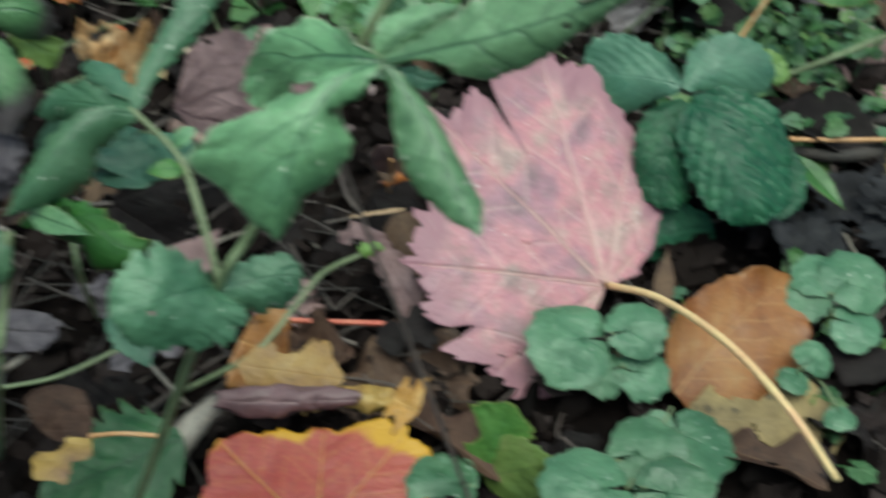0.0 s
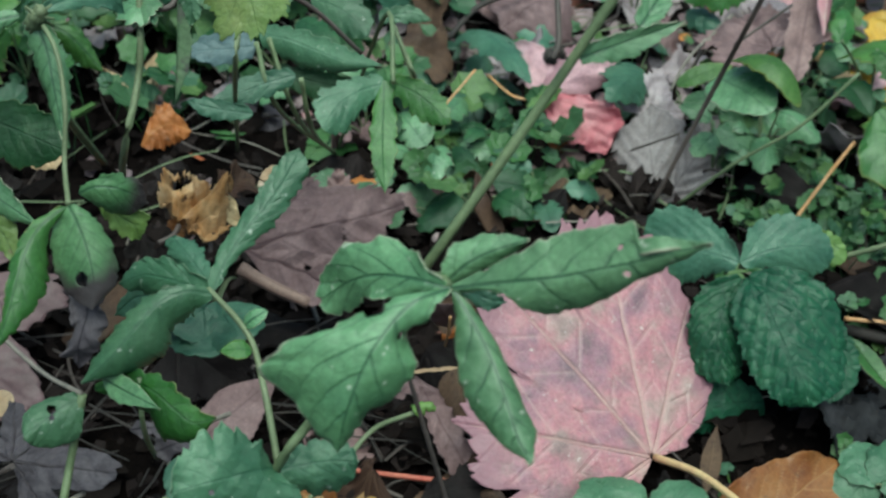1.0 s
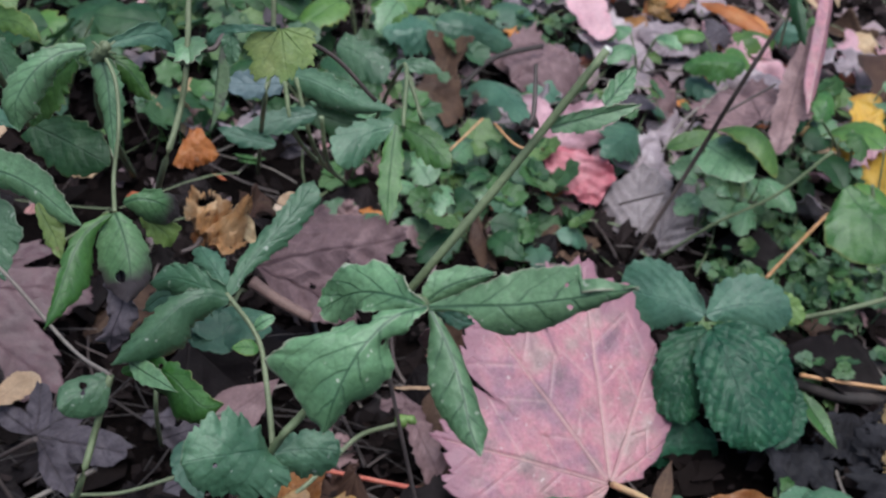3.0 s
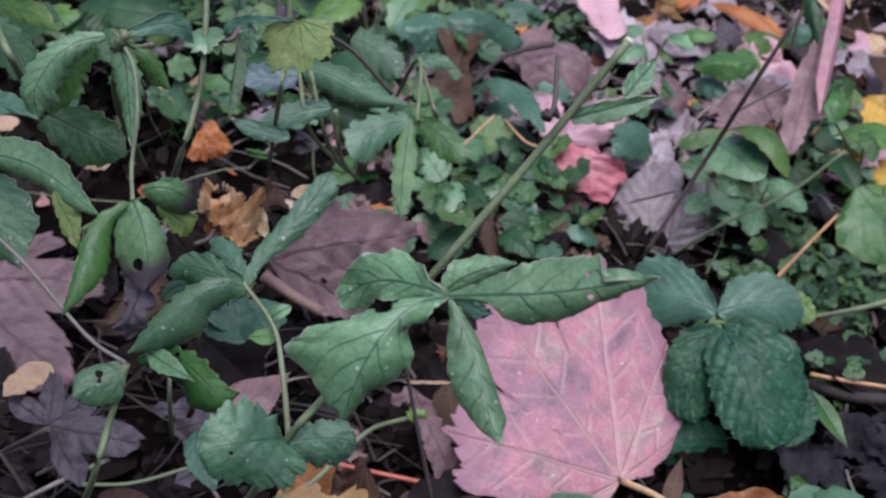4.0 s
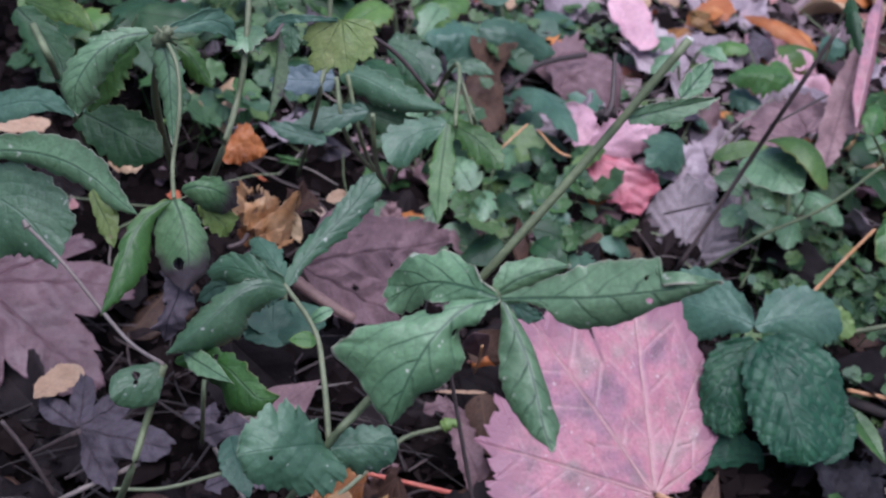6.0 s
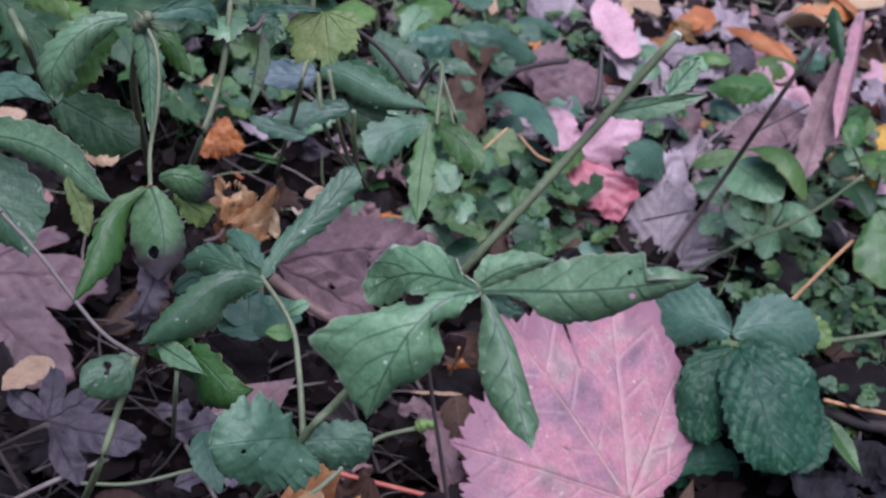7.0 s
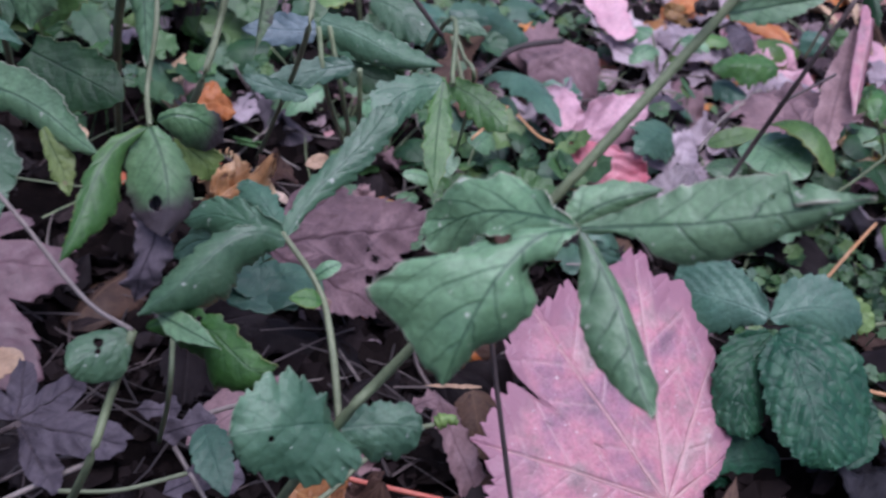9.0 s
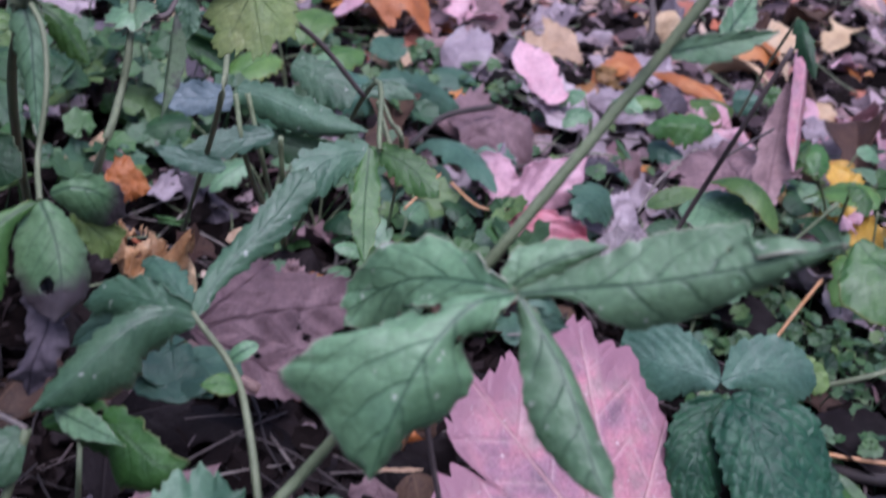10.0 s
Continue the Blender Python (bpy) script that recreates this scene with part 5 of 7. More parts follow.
for a, b in (((-0.0463, 0.1261, 0.1284), (-0.0415, 0.1318, 0.1015)), ((-0.0318, 0.121, 0.1197), (-0.0318, 0.1371, 0.0907)), ((-0.0038, 0.1232, 0.1195), (-0.0117, 0.1612, 0.1217)), ((-0.0446, 0.136, 0.1248), (-0.0366, 0.1388, 0.0936))):
    stem(clump, STEM_GREEN, [a, b, root], 0.0008, 0.0008, "leaf_stalk")

# ---- the big pink maple leaf ----
pink = fallen(PINK, (0.0887, 0.0821, 0.0105), (0.0327, 0.1156, 0.0571), "large faded pink maple leaf lying underside up", [(-2, 1.05, 25), (34, 1.15, 17), (-41, 0.89, 30), (-80, 0.68, 24), (62, 0.60, 19), (92, 0.22, 24)],
    (0.377, -0.475, 0.795), [(0.0887, 0.0821, 0.0105), (0.1018, 0.0622, 0.024), (0.1164, 0.034, 0.034), (0.1284, 0.0076, 0.036), (0.1397, -0.0069, 0.026)], STALK_PINK, 0.0013,
    sharp=1.9, hollow=0.13, tooth=0.075, n_teeth=17, cup=0.10, wave=0.03, seed=5, res=(70, 480), ribs=RIB_PINK, slits=[(15, 0.20, 0.9), (-20, 0.18, 0.9), (-17, 0.12, 7), (-62, 0.16, 1.8)])

# ---- the bramble-like leaf beside it ----
tri = thing_at("bramble_leaf", (0.1166, 0.1462, 0.0429), "deep green wrinkled bramble leaf of three leaflets", "plant")
c = (0.1166, 0.1462, 0.0429)
frond(tri, GREEN_DEEP, [(0.1186, 0.1395, 0.0437), (0.1236, 0.1297, 0.0408), (0.128, 0.1206, 0.0364), (0.132, 0.1127, 0.0316), (0.1361, 0.1062, 0.0269), (0.14, 0.1011, 0.0215)], ((1.9, 27, -1.0), (17.9, 3, -5.2), (25.5, -9, -4.6), (24.5, -18, 1.1), (15.3, -22, 6.6), (0.1, -22, 0.4)), ((0.4, -9, -0.1), (10.6, -9, -4.3), (14.3, -17, -2.0), (14.8, -18, 1.3), (10.3, -21, 4.0), (0.1, -21, 0.4)), (0.04, -0.65, 0.76), "leaflet", n_teeth=13, tooth=0.0014, veins=7, wave=0.0012, quilt=0.0004, branch_k=0.3, seed=120, res=(140, 121))
frond(tri, GREEN_DEEP, [(0.1176, 0.1414, 0.0414), (0.1119, 0.1326, 0.0372), (0.1092, 0.1246, 0.0321), (0.1096, 0.1175, 0.026), (0.114, 0.1114, 0.019)], ((4.3, -19, 1.6), (9.0, -21, -2.0), (12.4, -24, -0.7), (12.9, -25, 3.3), (7.6, -23, 6.5), (0.0, -23, -0.0)), ((3.0, 10, 0.0), (10.1, -6, 0.5), (11.7, -14, 0.3), (10.8, -23, 2.9), (8.8, -22, 3.7), (0.2, -22, 0.8)), (0.04, -0.65, 0.76), "leaflet", n_teeth=11, tooth=0.0014, veins=6, wave=0.001, quilt=0.0004, branch_k=0.3, seed=121, res=(110, 101))
frond(tri, GREEN_TEAL, [(0.1159, 0.146, 0.0446), (0.1072, 0.1498, 0.0446), (0.0987, 0.153, 0.044), (0.091, 0.156, 0.0428), (0.0832, 0.159, 0.0416)], ((2.9, -9, 0.5), (7.5, -32, -0.9), (12.4, -31, -1.1), (15.3, -27, -0.0), (12.4, -23, 0.3), (0.0, -23, -0.0)), ((5.5, 27, 2.9), (10.9, 11, 3.2), (14.5, 10, 4.5), (14.3, 14, 6.1), (9.3, 21, 5.8), (0.0, 21, 0.0)), (0.04, -0.65, 0.76), "leaflet", n_teeth=9, tooth=0.0014, veins=6, quilt=5e-05, branch_k=0.3, seed=122, res=(100, 81))
frond(tri, GREEN_TEAL, [(0.1163, 0.146, 0.0446), (0.1256, 0.1509, 0.0469), (0.1352, 0.1544, 0.0475), (0.1438, 0.1564, 0.0462), (0.1514, 0.1568, 0.0426)], ((2.6, 20, 1.8), (10.6, 4, -0.1), (12.8, 1, 0.0), (11.4, 1, 1.8), (7.6, 1, 1.0), (0.0, 1, -0.0)), ((2.7, -8, 1.4), (7.5, -26, 1.1), (11.6, -26, 3.1), (11.8, -24, 5.2), (6.5, -18, 5.7), (0.0, -18, 0.0)), (0.04, -0.65, 0.76), "leaflet", n_teeth=9, tooth=0.0014, veins=6, quilt=5e-05, branch_k=0.3, seed=124, res=(100, 81))
frond(tri, GREEN_FADING, [(0.1398, 0.1625, 0.0453), (0.1465, 0.1628, 0.0447), (0.1521, 0.1624, 0.0434), (0.1571, 0.161, 0.0407)], ((2.4, 14, 0.6), (4.1, 14, 0.9), (4.8, 13, 1.0), (3.9, 13, 1.6), (2.4, 10, 0.7), (0.0, 10, 0.0)), ((2.5, -14, 1.7), (6.4, -14, 1.8), (8.3, -13, 2.7), (7.4, -13, 4.3), (3.6, -10, 3.8), (0.0, -10, 0.0)), (0.04, -0.65, 0.76), "leaflet", n_teeth=6, tooth=0.001, veins=4, quilt=5e-05, branch_k=0.3, seed=125, res=(60, 51))
frond(tri, GREEN_DEEP, [(0.1287, 0.1164, 0.0067), (0.1185, 0.1137, 0.0083), (0.1091, 0.1092, 0.0080), (0.1005, 0.1024, 0.0052)], ((4.3, -22, -0.9), (7.3, -22, -1.7), (9.3, -26, 0.9), (9.6, -30, 3.9), (5.5, -34, 4.0), (0.0, -34, 0.0)), ((4.9, 2, 2.7), (8.5, 5, 3.9), (9.7, 8, 3.1), (8.6, 7, 3.1), (5.2, 9, 1.6), (0.0, 9, -0.0)), (0.04, -0.65, 0.76), "leaflet", n_teeth=8, tooth=0.0014, veins=5, quilt=5e-05, branch_k=0.3, seed=128, res=(80, 61))
frond(tri, GREEN_DEEP, [(0.1495, 0.1317, 0.0319), (0.1529, 0.1243, 0.0251), (0.152, 0.1162, 0.018), (0.1445, 0.1089, 0.0129)], ((3.1, 0, 0.4), (5.3, 1, 0.7), (6.4, -1, -0.4), (6.1, -4, -0.7), (3.3, -5, -1.9), (0.0, -5, 0.0)), ((4.5, -6, 1.5), (5.9, -5, 1.3), (6.3, -3, 2.5), (6.0, -1, 3.0), (2.7, -3, 3.3), (0.0, -3, 0.0)), (0.04, -0.65, 0.76), "leaflet", n_teeth=8, tooth=0.001, veins=5, branch_k=0.3, seed=129, res=(60, 41))
stem(tri, STEM_PALE, [(0.1172, 0.1478, 0.0415), (0.136, 0.161, 0.036), (0.1565, 0.1655, 0.0365), (0.1832, 0.1715, 0.0451), (0.245, 0.265, 0)], 0.0011, 0.0010, "leaf_stalk")
blade(tri, GREEN_MID, (0.1562, 0.1356, 0.0243), (0.1708, 0.1135, 0.0177), 0.008, (0.3, -0.7, 0.6), profile="lance", tooth=0.05, n_teeth=9, fold=18, seed=127)

# ---- fallen leaves of their own look ----
red_leaf = thing_at("maple_leaf", (0.0448, 0.2818, 0.0253), "red-pink crumpled maple leaf with an orange-brown stalk", "leaf", "fallen leaves")
frond(red_leaf, PINK_RED, [(0.0459, 0.2828, 0.0259), (0.0571, 0.2736, 0.0224), (0.0677, 0.2675, 0.0173), (0.0749, 0.2639, 0.0098)], ((5.3, -5, 2.8), (13.3, -2, 5.7), (17.3, 2, 8.1), (16.3, 6, 6.8), (10.4, 8, 2.1), (0.0, 8, -0.0)), ((3.4, -14, 0.5), (7.2, 0, -2.6), (9.5, -2, -4.5), (10.2, -7, -2.4), (6.5, -7, 0.2), (0.0, -7, -0.0)), (0.01, -0.66, 0.75), "lobe", n_teeth=4, tooth=0.0018, veins=4, wave=0.0022, quilt=0.0004, seed=131, res=(60, 61))
frond(red_leaf, PINK_PALE, [(0.0458, 0.2831, 0.0263), (0.0558, 0.2938, 0.0302), (0.0671, 0.3048, 0.0344), (0.0789, 0.3166, 0.0398)], ((3.9, 11, -0.2), (8.6, 12, -0.2), (11.0, 12, -0.2), (9.8, 15, 0.8), (5.8, 16, 1.0), (0.0, 16, 0.0)), ((3.6, -2, 1.6), (9.2, -12, 0.4), (12.6, -12, 0.5), (12.6, -10, 1.6), (7.8, -10, 1.0), (0.0, -10, 0.0)), (0.01, -0.66, 0.75), "lobe", n_teeth=4, tooth=0.0018, veins=4, wave=0.0024, quilt=0.0004, seed=132, res=(60, 61))
frond(red_leaf, PINK_PALE, [(0.0458, 0.2831, 0.0263), (0.0394, 0.2929, 0.0295), (0.0329, 0.3028, 0.0328), (0.0256, 0.3128, 0.0362)], ((2.3, 32, 2.2), (4.7, 7, 1.6), (6.3, 0, 1.1), (6.2, -1, 0.8), (3.8, -1, 0.6), (0.0, -1, -0.0)), ((3.6, 7, 0.1), (8.6, 1, -1.3), (11.9, 2, -1.4), (12.6, 7, 0.1), (8.0, 8, 0.2), (0.0, 8, -0.0)), (0.01, -0.66, 0.75), "lobe", label="pale pink lobe with a dark spot", n_teeth=4, tooth=0.0016, veins=4, wave=0.0022, seed=133, res=(60, 51), holes=())
stem(red_leaf, STRAW, [(0.0448, 0.2818, 0.0253), (0.0323, 0.2809, 0.0256), (0.0192, 0.2942, 0.0283)], 0.0008, 0.0006, "leaf_stalk")
grey_leaf = thing_at("maple_leaf", (0.0958, 0.2461, -0.0042), "grey-mauve withered maple leaf standing pleated among greens", "leaf", "fallen leaves")
frond(grey_leaf, GREY_MID, [(0.0991, 0.2474, -0.0024), (0.0959, 0.2602, 0.0057), (0.0936, 0.2732, 0.0142), (0.0934, 0.2868, 0.0233)], ((3.2, 4, 0.5), (10.5, -4, -1.7), (15.6, -3, -2.6), (18.0, 0, -0.8), (11.7, 1, -1.1), (0.0, 1, -0.0)), ((3.7, 3, 0.5), (9.8, 0, -0.2), (14.7, 1, 1.2), (17.4, 6, 5.3), (11.0, 8, 5.3), (0.0, 8, 0.0)), (0.01, -0.66, 0.75), "lobe", n_teeth=5, tooth=0.0022, veins=6, wave=0.0022, quilt=0.0006, seed=135, res=(70, 71))
frond(grey_leaf, GREY_MID, [(0.1011, 0.2478, -0.0021), (0.1095, 0.2597, 0.0049), (0.1173, 0.272, 0.0124), (0.1245, 0.2849, 0.0209)], ((3.4, 20, 1.7), (7.0, 17, 2.2), (10.0, 16, 3.1), (12.4, 16, 4.2), (8.1, 16, 3.3), (0.0, 16, -0.0)), ((3.7, 2, 2.2), (10.2, -7, 1.7), (14.4, -8, 1.7), (15.1, -5, 3.2), (9.7, -5, 1.9), (0.0, -5, -0.0)), (0.01, -0.66, 0.75), "lobe", n_teeth=5, tooth=0.0022, veins=6, wave=0.0022, quilt=0.0006, seed=136, res=(70, 71))
fallen(GREY_PALE, (0.0921, 0.2857, 0.0168), (0.0982, 0.3114, 0.0259), "pale withered maple leaf, curled", THREE, (0.05, -0.8, 0.6), wave=0.08, seed=136, crumple=0.2)
fallen(DUSKY, (-0.1752, 0.1031, 0.03), (-0.1152, 0.1217, 0.026), "dusky pink maple leaf lying flat", ribs=RIB_ROSE, ridge=0.008, crumple=0.06, lobes=[(0, 1.02, 24), (40, 1.10, 24), (-22, 0.84, 14), (-50, 0.4, 26), (85, 0.9, 26)], up=(0.1, -0.45, 0.88), wave=0.03, seed=137, tooth=0.08, n_teeth=16, hollow=0.42, sharp=1.6, res=(30, 160), slits=[(-15, 0.25, 4)])
fallen(GREY, (-0.0966, 0.0212, 0.0489), (-0.0643, 0.0181, 0.0529), "grey-mauve maple leaf with dark veins", [(0, 1.0, 25), (44, 0.74, 24), (-50, 0.74, 26), (-106, 0.60, 26), (-156, 0.64, 24)], (0.0, -0.5, 0.86), [(-0.0937, 0.0148, 0.055), (-0.1165, 0.0229, 0.03)], wave=0.07, seed=139, hollow=0.55, sharp=1.5, tooth=0.07, n_teeth=14, res=(40, 200), ridge=0.012, cup=0.15, crumple=0.08, ribs=RIB_DARK)
fallen_blade(TAN, (-0.1129, 0.0251, 0.055), (-0.1047, 0.0426, 0.055), 0.011, "small pale tan torn leaf", profile="blunt", tooth=0.15, n_teeth=5, wave=0.12, seed=141)
fallen(MAUVE, (-0.0621, 0.1438, 0.03), (-0.0074, 0.179, 0.03), "brown-mauve maple leaf, veined and folded", [(0, 1.0, 30), (38, 0.75, 30), (-30, 0.7, 26)], (0.0, -0.65, 0.75), wave=0.09, ridge=0.012, res=(60, 200), ribs=RIB_ROSE, crumple=0.12, nibble=0.05, seed=143, tooth=0.06)
fallen(MAUVE, (-0.0311, 0.1867, 0.015), (-0.0544, 0.1971, 0.03), "brown-mauve maple leaf, crumpled", MAPLE, (0.0, -0.6, 0.8), ridge=0.025, res=(50, 200), wave=0.08, seed=145, crumple=0.15)
fallen(DARK, (-0.0727, 0.0972, 0.03), (-0.0451, 0.0924, 0.01), "folded dead leaf, darkened for shade", THREE, (0.1, -0.5, 0.85), wave=0.1, seed=147, fold=20)
fallen(TAN_ORANGE, (-0.0662, 0.0940, 0.0806), (-0.0570, 0.1140, 0.0812), "tan-orange crumpled leaf with holes", THREE, (0, -0.75, 0.65), wave=0.22, seed=149, crumple=0.6, nibble=0.55, res=(30, 120), hollow=0.35)
fallen_blade(TAN, (-0.0589, 0.0968, 0.0807), (-0.0509, 0.1057, 0.0836), 0.014, "pale tan crumpled leaf bit", (0, -0.7, 0.7), profile="lobed", tooth=0.25, n_teeth=5, wave=0.3, seed=1149)
fallen_blade(BROWN, (-0.0573, 0.1118, 0.0843), (-0.0472, 0.1243, 0.0833), 0.016, "brown crumpled leaf bit", (0, -0.7, 0.7), profile="lobed", tooth=0.25, n_teeth=5, wave=0.3, seed=1150)
fallen_blade(TAN, (-0.0419, 0.1022, 0.0948), (-0.0357, 0.1047, 0.0976), 0.005, "small white leaf scrap", (0, -0.7, 0.7), profile="blunt", tooth=0.2, n_teeth=4, wave=0.2, seed=1151)
fallen(OCHRE, (-0.0606, 0.0989, 0.0753), (-0.0683, 0.1107, 0.0839), "orange-brown torn crumpled leaf", THREE, (0, -0.75, 0.65), wave=0.12, seed=150, crumple=0.3, nibble=0.35, res=(24, 100))
tagged(frond(None, RUST, [(-0.0851, 0.1221, 0.0899), (-0.0804, 0.1257, 0.0944), (-0.0755, 0.1273, 0.0958), (-0.0695, 0.1267, 0.0941)], ((2.0, 11, 4.4), (4.6, 11, 4.3), (7.4, 13, 2.2), (8.5, 14, -1.2), (4.4, 12, -3.3), (0.0, 12, 0.0)), ((2.9, -11, 0.9), (4.9, -11, -2.3), (7.0, -13, -2.2), (7.4, -14, 0.8), (3.8, -12, 2.7), (0.0, -12, 0.0)), (0.04, -0.65, 0.76), "fallen_leaf", n_teeth=4, tooth=0.0018, veins=4, wave=0.0016, seed=151, res=(50, 41)), "torn rust-orange leaf scrap", "leaf", "fallen leaves")
fallen_blade(TAN, (-0.1458, 0.1632, 0.0521), (-0.1308, 0.1632, 0.0531), 0.008, "pale yellow leaf scrap", (0, -0.7, 0.7), profile="blunt", tooth=0.2, n_teeth=4, wave=0.15, seed=153)
fallen_blade(TAN, (-0.1996, 0.1742, 0.05), (-0.1802, 0.1859, 0.05), 0.012, "pale tan leaf scrap", profile="blunt", tooth=0.2, n_teeth=4, wave=0.15, seed=154)
# in the near ground
fallen(RED, (0.0026, -0.0162, 0.012), (0.0019, 0.0212, 0.016), "red maple leaf with yellow edges", [(0, 0.92, 30), (38, 1.12, 30), (-45, 1.12, 30), (90, 0.9, 30), (-92, 0.95, 34)], (0, -0.15, 0.98), wave=0.035, seed=160, tooth=0.04, n_teeth=12, hollow=0.2, res=(40, 200), ribs=RIB_AMBER)
fallen_blade(YELLOW_TAN, (-0.0238, 0.0356, 0.02), (0.0073, 0.0295, 0.022), 0.024, "yellow curled edge of a maple leaf", (0, -0.5, 0.85), profile="lobed", tooth=0.2, n_teeth=6, wave=0.1, seed=162)
fallen_blade(OCHRE, (0.0204, 0.0255, 0.02), (0.0286, 0.0204, 0.02), 0.02, "orange torn leaf scrap", (0, -0.4, 0.9), profile="lobed", seed=163, wave=0.1)
tagged(part("rolled_leaf", roll_mesh("rolled_leaf", DUSKY, span((-0.0283, 0.0221, 0.021), (0.0101, 0.0232, 0.021)), 0.0036, 1.2, 3), None, placed((-0.0283, 0.0221, 0.021), (0.0101, 0.0232, 0.021), (0.1, -0.5, 0.8))), "purple-brown rolled-up dead leaf", "leaf")
tagged(part("rolled_leaf", roll_mesh("rolled_leaf", YELLOW_TAN, span((0.0057, 0.0259, 0.018), (0.0252, 0.0261, 0.014)), 0.0036, 0.8, 5), None, placed((0.0057, 0.0259, 0.018), (0.0252, 0.0261, 0.014), (0.1, -0.5, 0.8))), "orange-yellow curled leaf edge", "leaf")
tagged(new("twig", stem_mesh("twig", [(-0.0415, 0.0136, 0.008), (-0.0345, 0.0201, 0.014), (-0.027, 0.0253, 0.018)], 0.0044, 0.0028, STEM_GREY, 10, 0.1, 5)), "grey hollow piece of dead stalk", "twig")
fallen_blade(YELLOW_TAN, (-0.0581, 0.0015, 0.03), (-0.0693, -0.0136, 0.03), 0.013, "yellow-orange curled leaf scrap", profile="lobed", tooth=0.2, n_teeth=5, wave=0.15, seed=166)
fallen_blade(GREEN_DARK, (-0.0377, 0.0135, 0.012), (-0.0735, -0.0066, 0.012), 0.038, "dark green fallen leaf", (0, -0.3, 0.95), profile="ovate", tooth=0.3, n_teeth=7, wave=0.08, rag=0.2, quilt=0.03, res=(80, 41), seed=168)
tagged(frond(None, OCHRE, [(0.1057, 0.0392, 0.0061), (0.1131, 0.0476, 0.0101), (0.1235, 0.0585, 0.0138), (0.1349, 0.0706, 0.0159), (0.1475, 0.0831, 0.0155)], ((7.8, 19, 4.4), (14.4, 14, 3.9), (16.4, 15, 3.1), (13.9, 18, 3.6), (8.5, 24, 2.6), (0.0, 24, 0.0)), ((8.6, -13, -1.9), (19.9, -12, -3.0), (26.3, -10, 0.7), (23.9, -6, 4.7), (13.4, 4, 6.2), (0.0, 4, 0.0)), (0.0, -0.56, 0.83), "fallen_leaf", n_teeth=9, tooth=0.0005, veins=7, wave=0.0012, seed=170, res=(90, 71), branch_k=0.8), "orange-brown oval leaf with pale veins", "leaf", "fallen leaves")
fallen_blade(ROTTEN, (0.1053, 0.0304, 0.006), (0.159, 0.0314, 0.006), 0.030, "tan decaying leaf, half rotted", (0, -0.2, 0.97), profile="lobed", tooth=0.1, n_teeth=9, wave=0.08, seed=172, nibble=0.2)
fallen_blade(BROWN, (0.1043, 0.0688, 0.01), (0.1088, 0.0935, 0.0168), 0.007, "thin brown pointed leaf scrap", (0, -0.9, 0.3), profile="lance", tooth=0.02, wave=0.1, seed=174)
curly = thing_at("seedling", (0.0467, 0.0132, 0), "yellow-green curled young leaf", "plant")
blade(curly, GREEN_FRESH, (0.0457, 0.0092, 0.004), (0.0546, 0.0161, 0.028), 0.020, (-0.1, -0.7, 0.7), "leaf", profile="lobed", tooth=0.15, n_teeth=7, fold=-10, wave=0.06, seed=176)
blade(curly, GREEN_FADING, (0.0465, 0.0092, 0.004), (0.0668, 0.0021, 0.02), 0.022, (0.3, -0.6, 0.7), "leaf", profile="ovate", tooth=0.1, n_teeth=7, fold=-10, wave=0.06, seed=177)
# far leaves
tagged(frond(None, PINK_PALE, [(0.0725, 0.4274, 0.0198), (0.0624, 0.4384, 0.0251), (0.0534, 0.4501, 0.0314), (0.046, 0.4627, 0.0385)], ((6.9, 2, 2.4), (8.5, -1, 2.1), (9.9, -1, 2.3), (11.1, 3, 3.9), (7.4, 4, 2.2), (0.0, 4, 0.0)), ((6.3, 13, 1.4), (9.5, 8, 0.1), (12.0, 6, -0.3), (13.5, 5, -0.3), (8.8, 6, 0.5), (0.0, 6, 0.0)), (0.04, -0.65, 0.76), "maple_leaf", n_teeth=5, tooth=0.0012, veins=4, wave=0.002, seed=180, res=(50, 41)), "bright pale pink curled leaf in litter", "leaf", "fallen leaves")
fallen(PINK_PALE, (0.1553, 0.4747, 0.012), (0.151, 0.446, 0.01), "small pale pink leaf", THREE, (0, -0.6, 0.8), wave=0.1, seed=181)
fallen(PINK_PALE, (0.2306, 0.4716, 0.012), (0.2063, 0.4578, 0.02), "pale pink leaf scrap", THREE, (0, -0.6, 0.8), wave=0.1, seed=184)
fallen_blade(MAUVE, (0.1574, 0.2976, 0.0343), (0.1714, 0.3699, 0.0728), 0.0165, "mauve veined leaf standing on edge", (-0.2, -0.9, 0.3), profile="ovate", tooth=0.12, n_teeth=11, fold=-14, wave=0.14, seed=183, rag=0.2, quilt=0.05, veins=8, crinkle=0.03, res=(80, 41))
fallen_blade(PINK, (0.1697, 0.311, 0.0514), (0.1775, 0.383, 0.0902), 0.0125, "narrow pink leaf fold standing upright", (0.3, -0.9, 0.3), profile="blunt", tooth=0.04, n_teeth=12, fold=(-10, -35), wave=0.08, seed=1183, crinkle=0.03)
